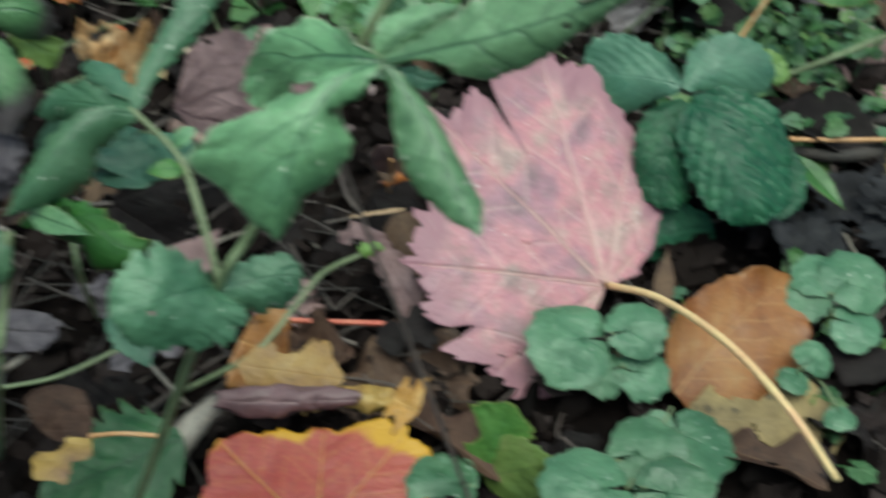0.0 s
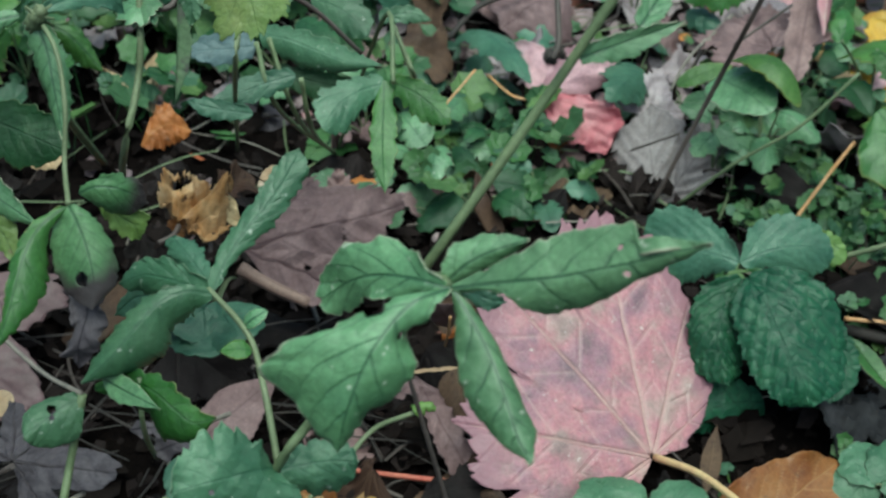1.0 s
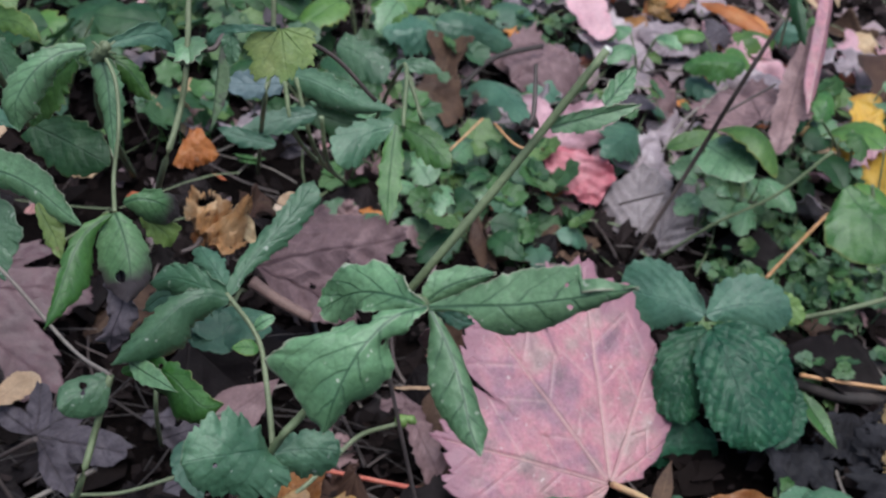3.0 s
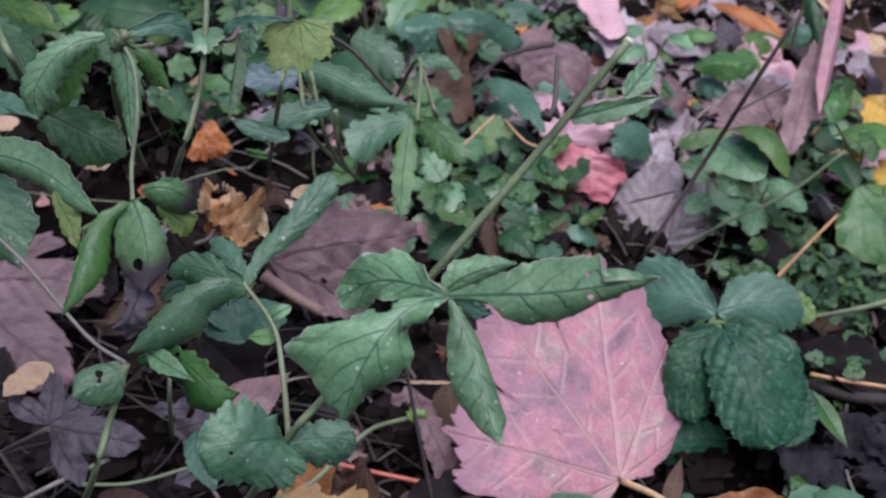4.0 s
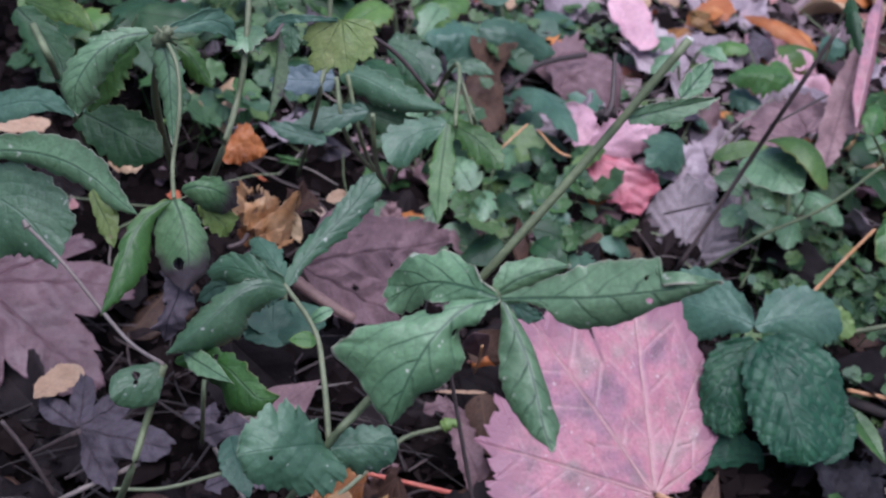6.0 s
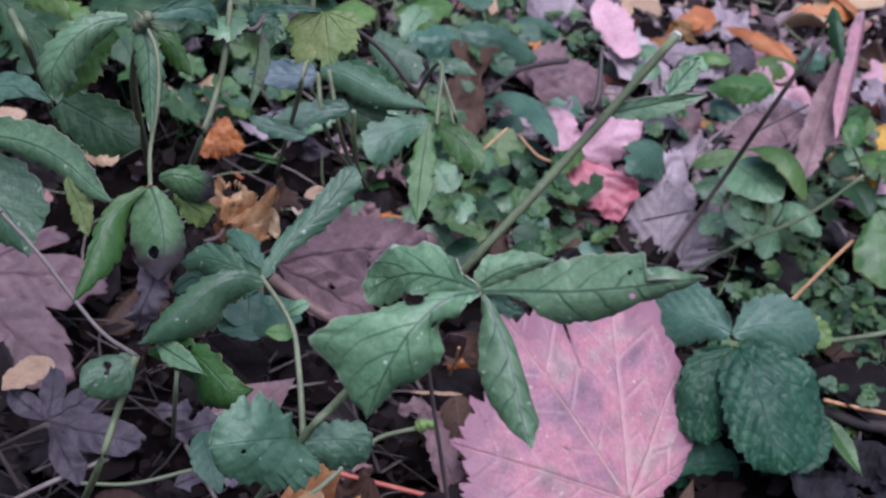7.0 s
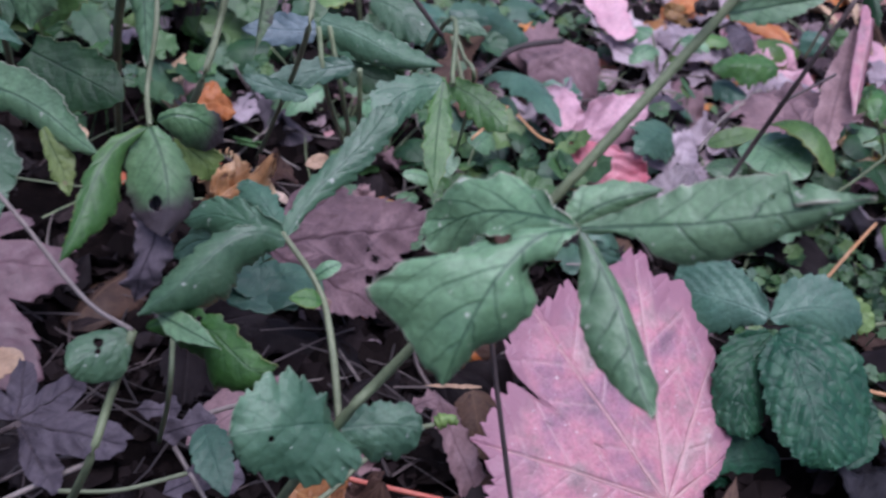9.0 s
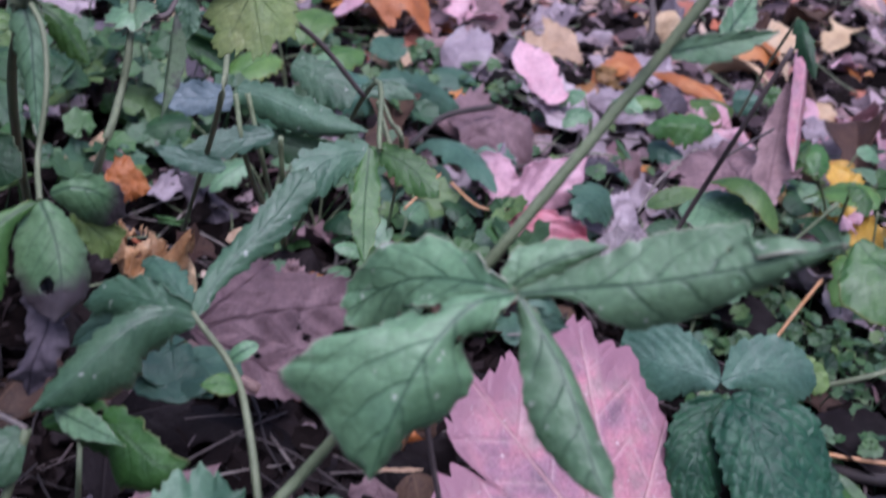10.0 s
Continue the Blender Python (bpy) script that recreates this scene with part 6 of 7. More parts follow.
for i, (a, b, w, mt) in enumerate((((0.1399, 0.5241, 0.01), (0.1739, 0.486, 0.01), .013, ORANGE), ((0.0926, 0.4965, 0.01), (0.1154, 0.5005, 0.02), .02, ORANGE), ((-0.0242, 0.3147, 0.03), (0.0028, 0.3184, 0.02), .04, BROWN), ((0.0198, 0.4137, 0.02), (0.0127, 0.4187, 0.02), .015, ORANGE), ((-0.0346, 0.2297, 0.01), (-0.024, 0.2164, 0.01), .012, ORANGE))):
    fallen_blade(mt, a, b, w, "rusty brown fallen leaf, curled", profile="lobed", tooth=0.2, n_teeth=6, wave=0.15, seed=190 + i, arch=0.1)
tagged(frond(None, YELLOW, [(0.2329, 0.2933, 0.0118), (0.2209, 0.3092, 0.0145), (0.2074, 0.3247, 0.0171), (0.191, 0.3407, 0.0203)], ((11.0, -30, -5.4), (11.9, -29, -5.7), (12.3, -24, -4.4), (11.8, -14, -1.3), (7.2, -10, 0.2), (0.0, -10, 0.0)), ((14.7, 34, 8.5), (17.5, 31, 9.1), (18.7, 29, 8.7), (16.8, 29, 8.4), (10.0, 28, 5.0), (0.0, 28, 0.0)), (0.02, -0.64, 0.77), "maple_leaf", n_teeth=4, tooth=0.004, veins=5, wave=0.0025, seed=186, res=(70, 61)), "pale yellow maple leaf lying in the litter", "leaf", "fallen leaves")
tagged(frond(None, YELLOW, [(0.215, 0.3466, 0.0179), (0.2134, 0.3576, 0.0216), (0.211, 0.3686, 0.0254), (0.2079, 0.38, 0.0298)], ((4.7, -4, -0.4), (7.6, -1, -0.2), (9.2, 2, 0.8), (8.9, 8, 2.2), (5.5, 10, 1.8), (0.0, 10, -0.0)), ((4.7, 4, 0.4), (8.5, 8, 1.6), (10.7, 9, 2.2), (10.5, 13, 3.1), (6.5, 14, 2.1), (0.0, 14, -0.0)), (0.02, -0.64, 0.77), "maple_leaf", n_teeth=4, tooth=0.003, veins=4, wave=0.002, seed=188, res=(50, 41)), "bright yellow maple leaf standing in litter", "leaf", "fallen leaves")
fallen_blade(TAN, (0.1845, 0.3365, 0.02), (0.1919, 0.3247, 0.02), .015, "pale yellow leaf scrap", profile="lobed", tooth=0.2, n_teeth=4, wave=0.1, seed=187)
curled = thing_at("ground_plant", (0.1359, 0.3163, 0), "curled fresh green leaf with a small hole", "plant")
blade(curled, GREEN_FRESH, (0.1215, 0.2601, 0.0635), (0.146, 0.2333, 0.0579), 0.018, (0.6, -0.6, 0.5), "leaf", profile="round", tooth=0.04, n_teeth=9, arch=0.3, cup=0.5, seed=200, side=(0.7, 1.0))
blade(curled, GREEN, (0.1153, 0.2598, 0.0553), (0.1352, 0.2306, 0.0554), 0.027, (0, -0.6, 0.8), "leaf", profile="round", tooth=0.1, n_teeth=9, arch=0.1, seed=201)
blade(curled, GREEN_FRESH, (0.1019, 0.2738, 0.042), (0.1257, 0.2808, 0.0489), 0.010, (0, -0.5, 0.85), "leaf", profile="ovate", tooth=0.1, n_teeth=7, arch=0.1, seed=202)
stem(curled, STEM_GREEN, [(0.1359, 0.3163, 0), (0.1195, 0.2656, 0.0458), (0.1148, 0.2495, 0.0583)], 0.001, 0.0008)
# low leaves among the far litter
def low_plant(at, label, leaves, stalk_mat=STEM_GREEN):
    """Leaves (material, base, tip, width, facing, seed) on stalks from one foot."""
    ob = thing_at("ground_plant", at, label, "plant", "low plants")
    for mat, b, t, w, up, seed in leaves:
        blade(ob, mat, b, t, w, up, "leaf", profile="avens" if seed % 2 else "round", tooth=0.22, n_teeth=8, arch=0.14, fold=(-12, -16), wave=0.12, rag=0.2, cup=0.3, crinkle=0.015, seed=seed, res=(50, 31), veins=6)
        stem(ob, stalk_mat, [at, tuple((Vector(at) + Vector(b)) / 2 + Vector((0, 0, 0.004))), b], 0.0008, 0.0006, "leaf_stalk", sides=6)
    return ob


low_plant((0.0891, 0.312, 0), "blue-green rounded leaf beside the pink leaf", [(GREEN_TEAL, (0.0917, 0.3106, 0.03), (0.072, 0.2734, 0.03), .028, (0.1, -0.6, 0.8), 931)])
low_plant((0.0018, 0.3681, 0), "long blue-green leaf over mauve litter", [(GREEN_TEAL, (0.0023, 0.3501, 0.02), (0.0388, 0.2795, 0.035), .022, (0.2, -0.6, 0.75), 901)])
low_plant((-0.0279, 0.4145, 0), "blue-green crinkled leaf far back", [(GREEN_TEAL, (-0.0266, 0.3857, 0.03), (0.0193, 0.4022, 0.02), .03, (0, -0.6, 0.8), 903), (GREEN_TEAL, (-0.022, 0.3764, 0.03), (-0.0522, 0.3684, 0.03), .03, (0, -0.6, 0.8), 905)])
low_plant((0.1359, 0.4232, 0), "fresh green leaf arching over litter", [(GREEN_MID, (0.1468, 0.3887, 0.035), (0.1128, 0.3833, 0.03), .022, (0, -0.65, 0.75), 907), (GREEN_TEAL, (0.1176, 0.3888, 0.02), (0.1329, 0.3742, 0.02), .016, (0, -0.6, 0.8), 908)])
low_plant((0.18, 0.4848, 0), "dark green pendant leaf on a stem", [(GREEN_DARK, (0.134, 0.2476, 0.1389), (0.1403, 0.2256, 0.1248), .0075, (-0.2, -0.9, 0.3), 909)])
low_plant((0.1912, 0.493, -0), "small teal leaf in litter", [(GREEN_TEAL, (0.172, 0.4723, 0.02), (0.1872, 0.4701, 0.02), .018, (0, -0.6, 0.8), 910), (GREEN_MID, (0.1902, 0.4807, 0.025), (0.2007, 0.4767, 0.025), .018, (0, -0.6, 0.8), 911)])
low_plant((0.2053, 0.339, 0), "green stalks with narrow leaves among yellow litter", [(GREEN_MID, (0.167, 0.2737, 0.0686), (0.1698, 0.2915, 0.0758), .012, (0, -0.8, 0.5), 912), (GREEN_MID, (0.1792, 0.2639, 0.0707), (0.1827, 0.2476, 0.0648), .012, (0.2, -0.8, 0.5), 913)])
for i, (a, b, w, mt, lb) in enumerate((
        ((0.1282, 0.5117, 0.015), (0.1721, 0.4779, 0.012), .011, ORANGE, "long orange-brown curled leaf"), ((0.1457, 0.4775, 0.012), (0.1629, 0.451, 0.012), .034, PINK_PALE, "pale pink petal-like leaf"),
        ((0.1471, 0.3748, 0.01), (0.1693, 0.4111, 0.02), .034, GREY_PALE, "purple-grey withered leaf"), ((0.2173, 0.4744, 0.012), (0.2353, 0.4904, 0.016), .024, TAN, "cream-white curled leaf scrap"),
        ((0.2087, 0.3736, 0.012), (0.2217, 0.4026, 0.02), .034, YELLOW, "bright yellow fallen leaf"), ((0.1855, 0.3879, 0.012), (0.1888, 0.3576, 0.012), .024, YELLOW_TAN, "yellow-brown leaf scrap"),
        ((0.1926, 0.3654, 0.01), (0.203, 0.345, 0.01), .026, YELLOW, "pale yellow torn leaf"), ((0.1066, 0.4405, 0.012), (0.1168, 0.4631, 0.02), .040, GREY_PALE, "grey-mauve withered leaf"),
        ((0.1258, 0.4519, 0.01), (0.1437, 0.4699, 0.016), .03, GREY, "slate-grey wet leaf"), ((0.0211, 0.3658, 0.012), (0.0504, 0.3993, 0.02), .048, MAUVE, "mauve-brown leaf in litter"),
        ((0.0998, 0.4907, 0.01), (0.1047, 0.4945, 0.02), .02, YELLOW_TAN, "ochre-yellow leaf scrap"), ((0.158, 0.3674, 0.012), (0.1613, 0.3623, 0.012), .008, ORANGE, "small bright orange scrap"),
        ((0.1137, 0.3823, 0.012), (0.1168, 0.3748, 0.012), .010, ORANGE, "small orange leaf scrap"), ((0.1331, 0.4022, 0.016), (0.13, 0.406, 0.016), .010, ORANGE, "tiny orange leaf scrap"))):
    fallen_blade(mt, a, b, w, lb + " on the soil", (0, -0.6, 0.8), profile=("blunt", "ovate", "lobed")[i % 3], tooth=0.12, n_teeth=7, wave=0.16, arch=0.12, cup=0.4, seed=920 + i, rag=0.2, crinkle=0.03, res=(44, 25))
# thin stems and straws
def lone(name, mat, pts, r0, label, r1=None, cat="stem", seed=1):
    return tagged(new(name, stem_mesh(name, pts, r0, r0 if r1 is None else r1, mat, 8, 0.08, seed)), label, cat)


lone("dry_stem", STEM_BROWN, [(0.0919, 0.2201, 0.012), (0.1103, 0.2296, 0.0654), (0.1176, 0.2198, 0.1023), (0.1278, 0.2205, 0.1364)], 0.0011, "long thin dark dry stem", 0.0009)
lone("straw", STRAW, [(0.1496, 0.2101, 0.022), (0.1679, 0.2458, 0.02), (0.1832, 0.2734, 0.02)], 0.0008, "orange straw-coloured pine needle")
lone("straw", STRAW, [(0.0014, 0.2591, 0.03), (0.0141, 0.2771, 0.04)], 0.0006, "straw-coloured dry stalk in litter")
lone("straw", STRAW, [(0.1619, 0.1588, 0.013), (0.1765, 0.1598, 0.012), (0.1993, 0.1606, 0.012)], 0.0009, "orange dry stalk on soil")
lone("straw", STEM_PALE, [(-0.0077, 0.1513, 0.1246), (-0.0029, 0.1424, 0.1204), (0.0019, 0.1332, 0.1156), (-0.0057, 0.2917, 0)], 0.0007, "pale upright dry straw")
lone("dry_stem", STEM_GREY, [(0.1179, 0.3459, 0.01), (0.1236, 0.3428, 0.03), (0.1371, 0.37, 0.03)], 0.0010, "short dry grey-brown stalk")
lone("straw", STRAW, [(-0.0583, 0.0011, 0.03), (-0.0513, 0.0053, 0.026), (-0.0416, 0.0079, 0.022)], 0.0007, "thin tan leaf stalk lying")
lone("red_stalk", STEM_RED, [(-0.0212, 0.0661, 0.009), (0.0036, 0.0653, 0.009), (0.0282, 0.0645, 0.009)], 0.0009, "thin red leaf stalk")
lone("dry_stem", STEM_BROWN, [(0.0166, -0.0305, 0.1509), (0.0203, -0.033, 0.1386), (0.028, -0.0385, 0.1147), (0.0644, -0.0628, 0)], 0.0005, "thin brown upright dry stem")
lone("dry_stem", STEM_ROSE, [(-0.0556, 0.1196, 0.045), (-0.0439, 0.1172, 0.04), (-0.0314, 0.1161, 0.035)], 0.0026, "pinkish-brown dead stalk lying", 0.002)
lone("dry_stem", STEM_GREY, [(-0.061, 0.0431, 0.03), (-0.0455, 0.0307, 0.02), (-0.0391, 0.0289, 0.01)], 0.0007, "grey dead stem on soil")
lone("dry_stem", STEM_PALE, [(-0.0773, -0, 0.05), (-0.0633, 0.0043, 0.05), (-0.0492, 0.0145, 0.05)], 0.0006, "pale dead runner over soil")
flower = thing_at("avens_seed_stalk", (-0.0374, 0.0488, 0), "thin bent stalk with a small dry calyx", "plant")
stem(flower, STEM_PALE, [(-0.0408, 0.0353, 0.01), (-0.0196, 0.0379, 0.0236), (-0.0089, 0.0505, 0.0299), (-0.0012, 0.061, 0.0339), (0.0109, 0.0633, 0.0402)], 0.0009, 0.0008)
part("calyx", stem_mesh("calyx", [(0.0109, 0.0633, 0.0402), (0.0139, 0.0643, 0.0422), (0.0169, 0.0643, 0.0412)], 0.0022, 0.0012, GREEN_FADING, 9, 0.35, 7), flower)

# small ground-ivy leaves round the pink leaf
def ivy(at, leaves, label="round-leaved ground ivy sprig, dull green", mat=GREEN_SOFT, seed=1):
    """A low sprig: each leaf is (base, tip, width) on a fine stalk from the sprig's foot."""
    ob = thing_at("ground_ivy", at, label, "plant", "ground ivy")
    for i, (b, t, w) in enumerate(leaves):
        heart = tuple(Vector(b) + (Vector(t) - Vector(b)) * 0.3)
        k = w / 2 / (span(b, t) * 0.7)
        palm(ob, mat, heart, t, [(0, 1.0, 46), (52, 1.02 * k, 44), (-52, 0.98 * k, 44), (105, 0.92 * k, 44), (-105, 0.95 * k, 44), (150, 0.7 * k, 24), (-150, 0.7 * k, 24)], (0.05, -0.3, 0.95), "leaf", scallop=True, tooth=0.075, n_teeth=10, hollow=0.05, sharp=2.0, cup=0.35, wave=0.1, seed=seed + i, res=(24, 110))
        stem(ob, STEM_GREEN, [at, tuple((Vector(at) + Vector(b)) / 2 + Vector((0, 0, 0.003))), b], 0.0005, 0.0005, "leaf_stalk", sides=5)
    return ob


ivy((0.0894, 0.062, 0), [((0.085, 0.0509, 0.018), (0.06, 0.0467, 0.02), .0185), ((0.0862, 0.0494, 0.022), (0.1025, 0.0537, 0.024), .0175), ((0.0889, 0.0431, 0.014), (0.0757, 0.0397, 0.012), .0135), ((0.0896, 0.0422, 0.015), (0.104, 0.0402, 0.012), .015)], seed=500)
ivy((0.1625, 0.0837, 0), [((0.1578, 0.0719, 0.018), (0.1739, 0.0836, 0.022), .019), ((0.1566, 0.0726, 0.016), (0.1425, 0.0736, 0.016), .0145), ((0.1573, 0.0658, 0.014), (0.1724, 0.0607, 0.012), .0125), ((0.1569, 0.0719, 0.018), (0.1548, 0.0894, 0.02), .014)], seed=520)
ivy((0.0923, 0.012, 0), [((0.0837, 0.0065, 0.016), (0.1033, 0.0115, 0.02), .019), ((0.0855, -0.0046, 0.018), (0.0622, -0.0116, 0.022), .021), ((0.0901, -0.0045, 0.018), (0.1089, -0.0084, 0.02), .021), ((0.1032, 0.0313, 0.01), (0.1057, 0.0032, 0.012), .016)], seed=540)
ivy((0.0434, 0.0052, 0), [((0.0439, 0.0002, 0.012), (0.0262, -0.0041, 0.016), .016), ((0.0431, -0.0008, 0.012), (0.0337, 0.0056, 0.016), .013)], seed=560)
ivy((0.1482, 0.0546, 0), [((0.144, 0.046, 0.012), (0.1523, 0.0531, 0.014), .009), ((0.1429, 0.0448, 0.012), (0.138, 0.0368, 0.012), .008), ((0.1516, 0.0322, 0.01), (0.153, 0.0237, 0.01), .008)], seed=570)
ivy((-0.0709, 0.1681, 0), [((-0.0308, 0.0086, 0.1253), (-0.0372, -0.0035, 0.1269), .011), ((-0.0302, 0.0082, 0.1249), (-0.0223, -0.0045, 0.1256), .011), ((-0.0308, 0.0086, 0.1253), (-0.0312, -0.0078, 0.1251), .010)], "blue-green scalloped leaf on a thin stalk", GREEN_TEAL, seed=580)


# ---- seedlings between the avens and the far litter ----
def seedling(at, n, size, height, mat, seed, label="young avens seedling with toothed leaves"):
    r = rng(seed)
    ob = thing_at("seedling", at, label, "plant", "seedlings")
    for i in range(n):
        a = math.tau * (i + r.uniform(0, 0.7)) / n
        reach, top = size * r.uniform(0.15, 0.6), height * r.uniform(0.35, 1.0)
        b = (at[0] + reach * math.cos(a), at[1] + reach * math.sin(a), at[2] + top)
        ln = size * r.uniform(0.7, 1.25)
        t = (b[0] + ln * math.cos(a) * 0.9, b[1] + ln * math.sin(a) * 0.9, b[2] + ln * r.uniform(-0.55, 0.25))
        stem(ob, STEM_GREEN, [at, ((at[0] + b[0]) / 2, (at[1] + b[1]) / 2, at[2] + top * 0.6), b], 0.0006, 0.0005, "leaf_stalk", sides=5)
        blade(ob, mat, b, t, ln * r.uniform(0.5, 0.85), (r.uniform(-0.3, 0.3), -0.4, 0.9), "leaf", profile=("avens", "round", "avens")[r.randint(3)], tooth=0.2, n_teeth=7, arch=r.uniform(0.05, 0.2), fold=r.uniform(-15, 15), cup=r.uniform(0, 0.6), wave=0.05, seed=seed * 9 + i, res=(28, 18), veins=5)
    return ob


for k, (at, n, size, h, mt) in enumerate((
        ((-0.0213, 0.2202, 0), 5, .020, .022, GREEN), ((0.0005, 0.2513, 0), 6, .022, .026, GREEN), ((0.0206, 0.224, 0), 5, .020, .02, GREEN_DARK),
        ((0.0259, 0.2697, 0), 5, .018, .02, GREEN_DARK), ((0.0463, 0.2319, 0), 4, .020, .018, GREEN_TEAL), ((-0.0349, 0.2764, 0), 5, .024, .03, GREEN_DARK),
        ((-0.0584, 0.291, 0), 5, .026, .03, GREEN), ((0.0053, 0.3186, 0), 4, .022, .02, GREEN_TEAL), ((0.0148, 0.366, 0), 3, .030, .015, GREEN_TEAL),
        ((0.0912, 0.3419, 0), 3, .030, .02, GREEN_TEAL), ((0.1234, 0.2655, 0), 5, .018, .03, GREEN), ((0.1461, 0.2825, 0), 6, .022, .035, GREEN),
        ((0.1357, 0.3107, 0), 5, .022, .03, GREEN), ((0.1683, 0.3213, 0), 5, .024, .03, GREEN_DARK), ((0.193, 0.3349, 0), 4, .02, .03, GREEN),
        ((0.1399, 0.4467, 0), 3, .028, .03, GREEN_FRESH), ((0.0926, 0.422, 0), 4, .022, .03, GREEN), ((-0.0106, 0.4366, 0), 4, .035, .02, GREEN_TEAL),
        ((-0.0451, 0.4157, 0), 5, .03, .04, GREEN), ((-0.0675, 0.3921, 0), 5, .035, .05, GREEN_FRESH), ((-0.0857, 0.3302, 0), 4, .03, .04, GREEN_DARK),
        ((-0.134, 0.3672, 0), 5, .035, .05, GREEN_DARK), ((-0.2054, 0.3066, 0), 5, .04, .05, GREEN_DARK), ((-0.2531, 0.3513, 0), 5, .04, .05, GREEN_FRESH),
        ((0.2111, 0.2929, 0), 4, .035, .05, GREEN_FRESH), ((0.2143, 0.39, 0), 4, .02, .04, GREEN))):
    seedling(at, n, size, h, mt, 700 + k)
blade_of = thing_at("ground_plant", (0.2107, 0.2732, 0), "broad fresh green leaf on a low plant", "plant")
frond(blade_of, GREEN_MID, [(0.1717, 0.2191, 0.0679), (0.1788, 0.2089, 0.0648), (0.1868, 0.1987, 0.0616), (0.1989, 0.1888, 0.0585)], ((2.7, 7, 0.0), (6.5, 9, -0.2), (8.8, 8, -0.1), (8.7, 4, 1.3), (5.1, 1, 1.9), (0.0, 1, -0.0)), ((4.2, -17, 1.1), (16.4, -11, 1.4), (21.9, -12, 2.8), (17.6, -17, 4.5), (10.4, -16, 2.0), (0.0, -16, -0.0)), (0.02, -0.64, 0.77), "leaf", n_teeth=6, tooth=0.0007, veins=6, wave=0.0012, seed=610, res=(80, 61))
stem(blade_of, STEM_GREEN, [(0.2107, 0.2732, 0), (0.1891, 0.227, 0.0527), (0.1837, 0.2248, 0.0675)], 0.001, 0.0008)

# the torn strip of leaf and rubbish beside the pink leaf
fallen_blade(MAUVE, (0.0081, 0.0899, 0.03), (0.0309, 0.0669, 0.006), 0.012, "torn grey-pink strip of dead leaf", (0.1, -0.6, 0.8), profile="blunt", tooth=0.2, n_teeth=5, wave=0.28, crinkle=0.06, curl=(0.6, -0.4), seed=801, rag=0.2)
fallen_blade(BROWN, (0.0201, 0.1036, 0.022), (0.0282, 0.0848, 0.01), 0.018, "dark red-brown leaf underside", (0.0, -0.7, 0.7), profile="ovate", tooth=0.05, wave=0.1, seed=802)
fallen_blade(TAN, (0.0052, 0.0846, 0.036), (0.0227, 0.0917, 0.034), 0.0016, "pale torn leaf edge", (0.0, -0.6, 0.8), profile="blunt", tooth=0.25, n_teeth=7, wave=0.2, seed=803, rag=0.3)
fallen_blade(MAUVE, (0.0022, 0.0798, 0.03), (0.0103, 0.0841, 0.033), 0.007, "pale tan leaf crumb", (0.0, -0.6, 0.8), profile="lobed", tooth=0.2, n_teeth=4, wave=0.25, seed=804)
fallen_blade(DARK, (0.0142, 0.0546, 0.012), (0.0356, 0.0616, 0.014), 0.018, "brown curled leaf scrap, darkened for shade", profile="lobed", tooth=0.2, n_teeth=6, wave=0.2, seed=805)
fallen_blade(OCHRE, (-0.0274, 0.0544, 0.012), (-0.0108, 0.0445, 0.012), 0.03, "orange-brown leaf under red stalk", (0.1, -0.5, 0.8), profile="ovate", tooth=0.06, wave=0.12, seed=806, fold=18)
fallen_blade(BROWN, (-0.0752, 0.0102, 0.02), (-0.066, 0.0217, 0.025), 0.022, "purple-brown folded dead leaf", (0.0, -0.7, 0.7), profile="ovate", tooth=0.05, wave=0.1, seed=807)
fallen_blade(MAUVE, (-0.0641, 0.0665, 0.01), (-0.038, 0.0957, 0.02), 0.02, "mauve strip of dead leaf", (0.0, -0.6, 0.8), profile="lance", tooth=0.05, wave=0.15, seed=808, fold=-20)
for i, (x, y, z, dx, dy, w) in enumerate(((-0.066, 0.042, 0.035, 0.016, 0.006, 0.012), (-0.052, 0.036, 0.03, 0.014, -0.004, 0.011), (-0.06, 0.03, 0.024, 0.012, 0.01, 0.010), (-0.075, 0.055, 0.03, 0.013, 0.0, 0.009))):
    fallen_blade(GREY, (x, y, z), (x + dx, y + dy, z + 0.004), w, "crumbled grey-mauve leaf bit", (0.1, -0.6, 0.7), profile="lobed", tooth=0.25, n_teeth=5, wave=0.3, seed=820 + i, res=(30, 17))
lone("dry_stem", STEM_BROWN, [(-0.1158, 0.0103, 0.0574), (-0.1083, 0.0096, 0.0469), (-0.1006, 0.0094, 0.03)], 0.0007, "thin brown dead stem leaning")
lone("dry_stem", STEM_GREY, [(-0.114, 0.0007, 0.02), (-0.0959, 0.0057, 0.035), (-0.0757, 0.0163, 0.045)], 0.0008, "long grey-brown dead stem lying")
lone("dry_stem", STEM_GREY, [(-0.0634, 0.05, 0.03), (-0.0542, 0.0542, 0.035), (-0.0444, 0.0561, 0.04)], 0.0008, "short grey dead stem piece")
lone("dry_stem", STEM_GREEN, [(-0.0542, 0.0148, 0.0927), (-0.0535, 0.0109, 0.0783), (-0.0687, 0.0537, 0.02)], 0.0007, "thin upright green stem piece")
lone("dry_stem", STEM_BROWN, [(-0.1011, 0.0174, 0.03), (-0.0888, 0.0243, 0.035), (-0.0763, 0.0363, 0.03)], 0.0006, "thin dark dead stem lying")
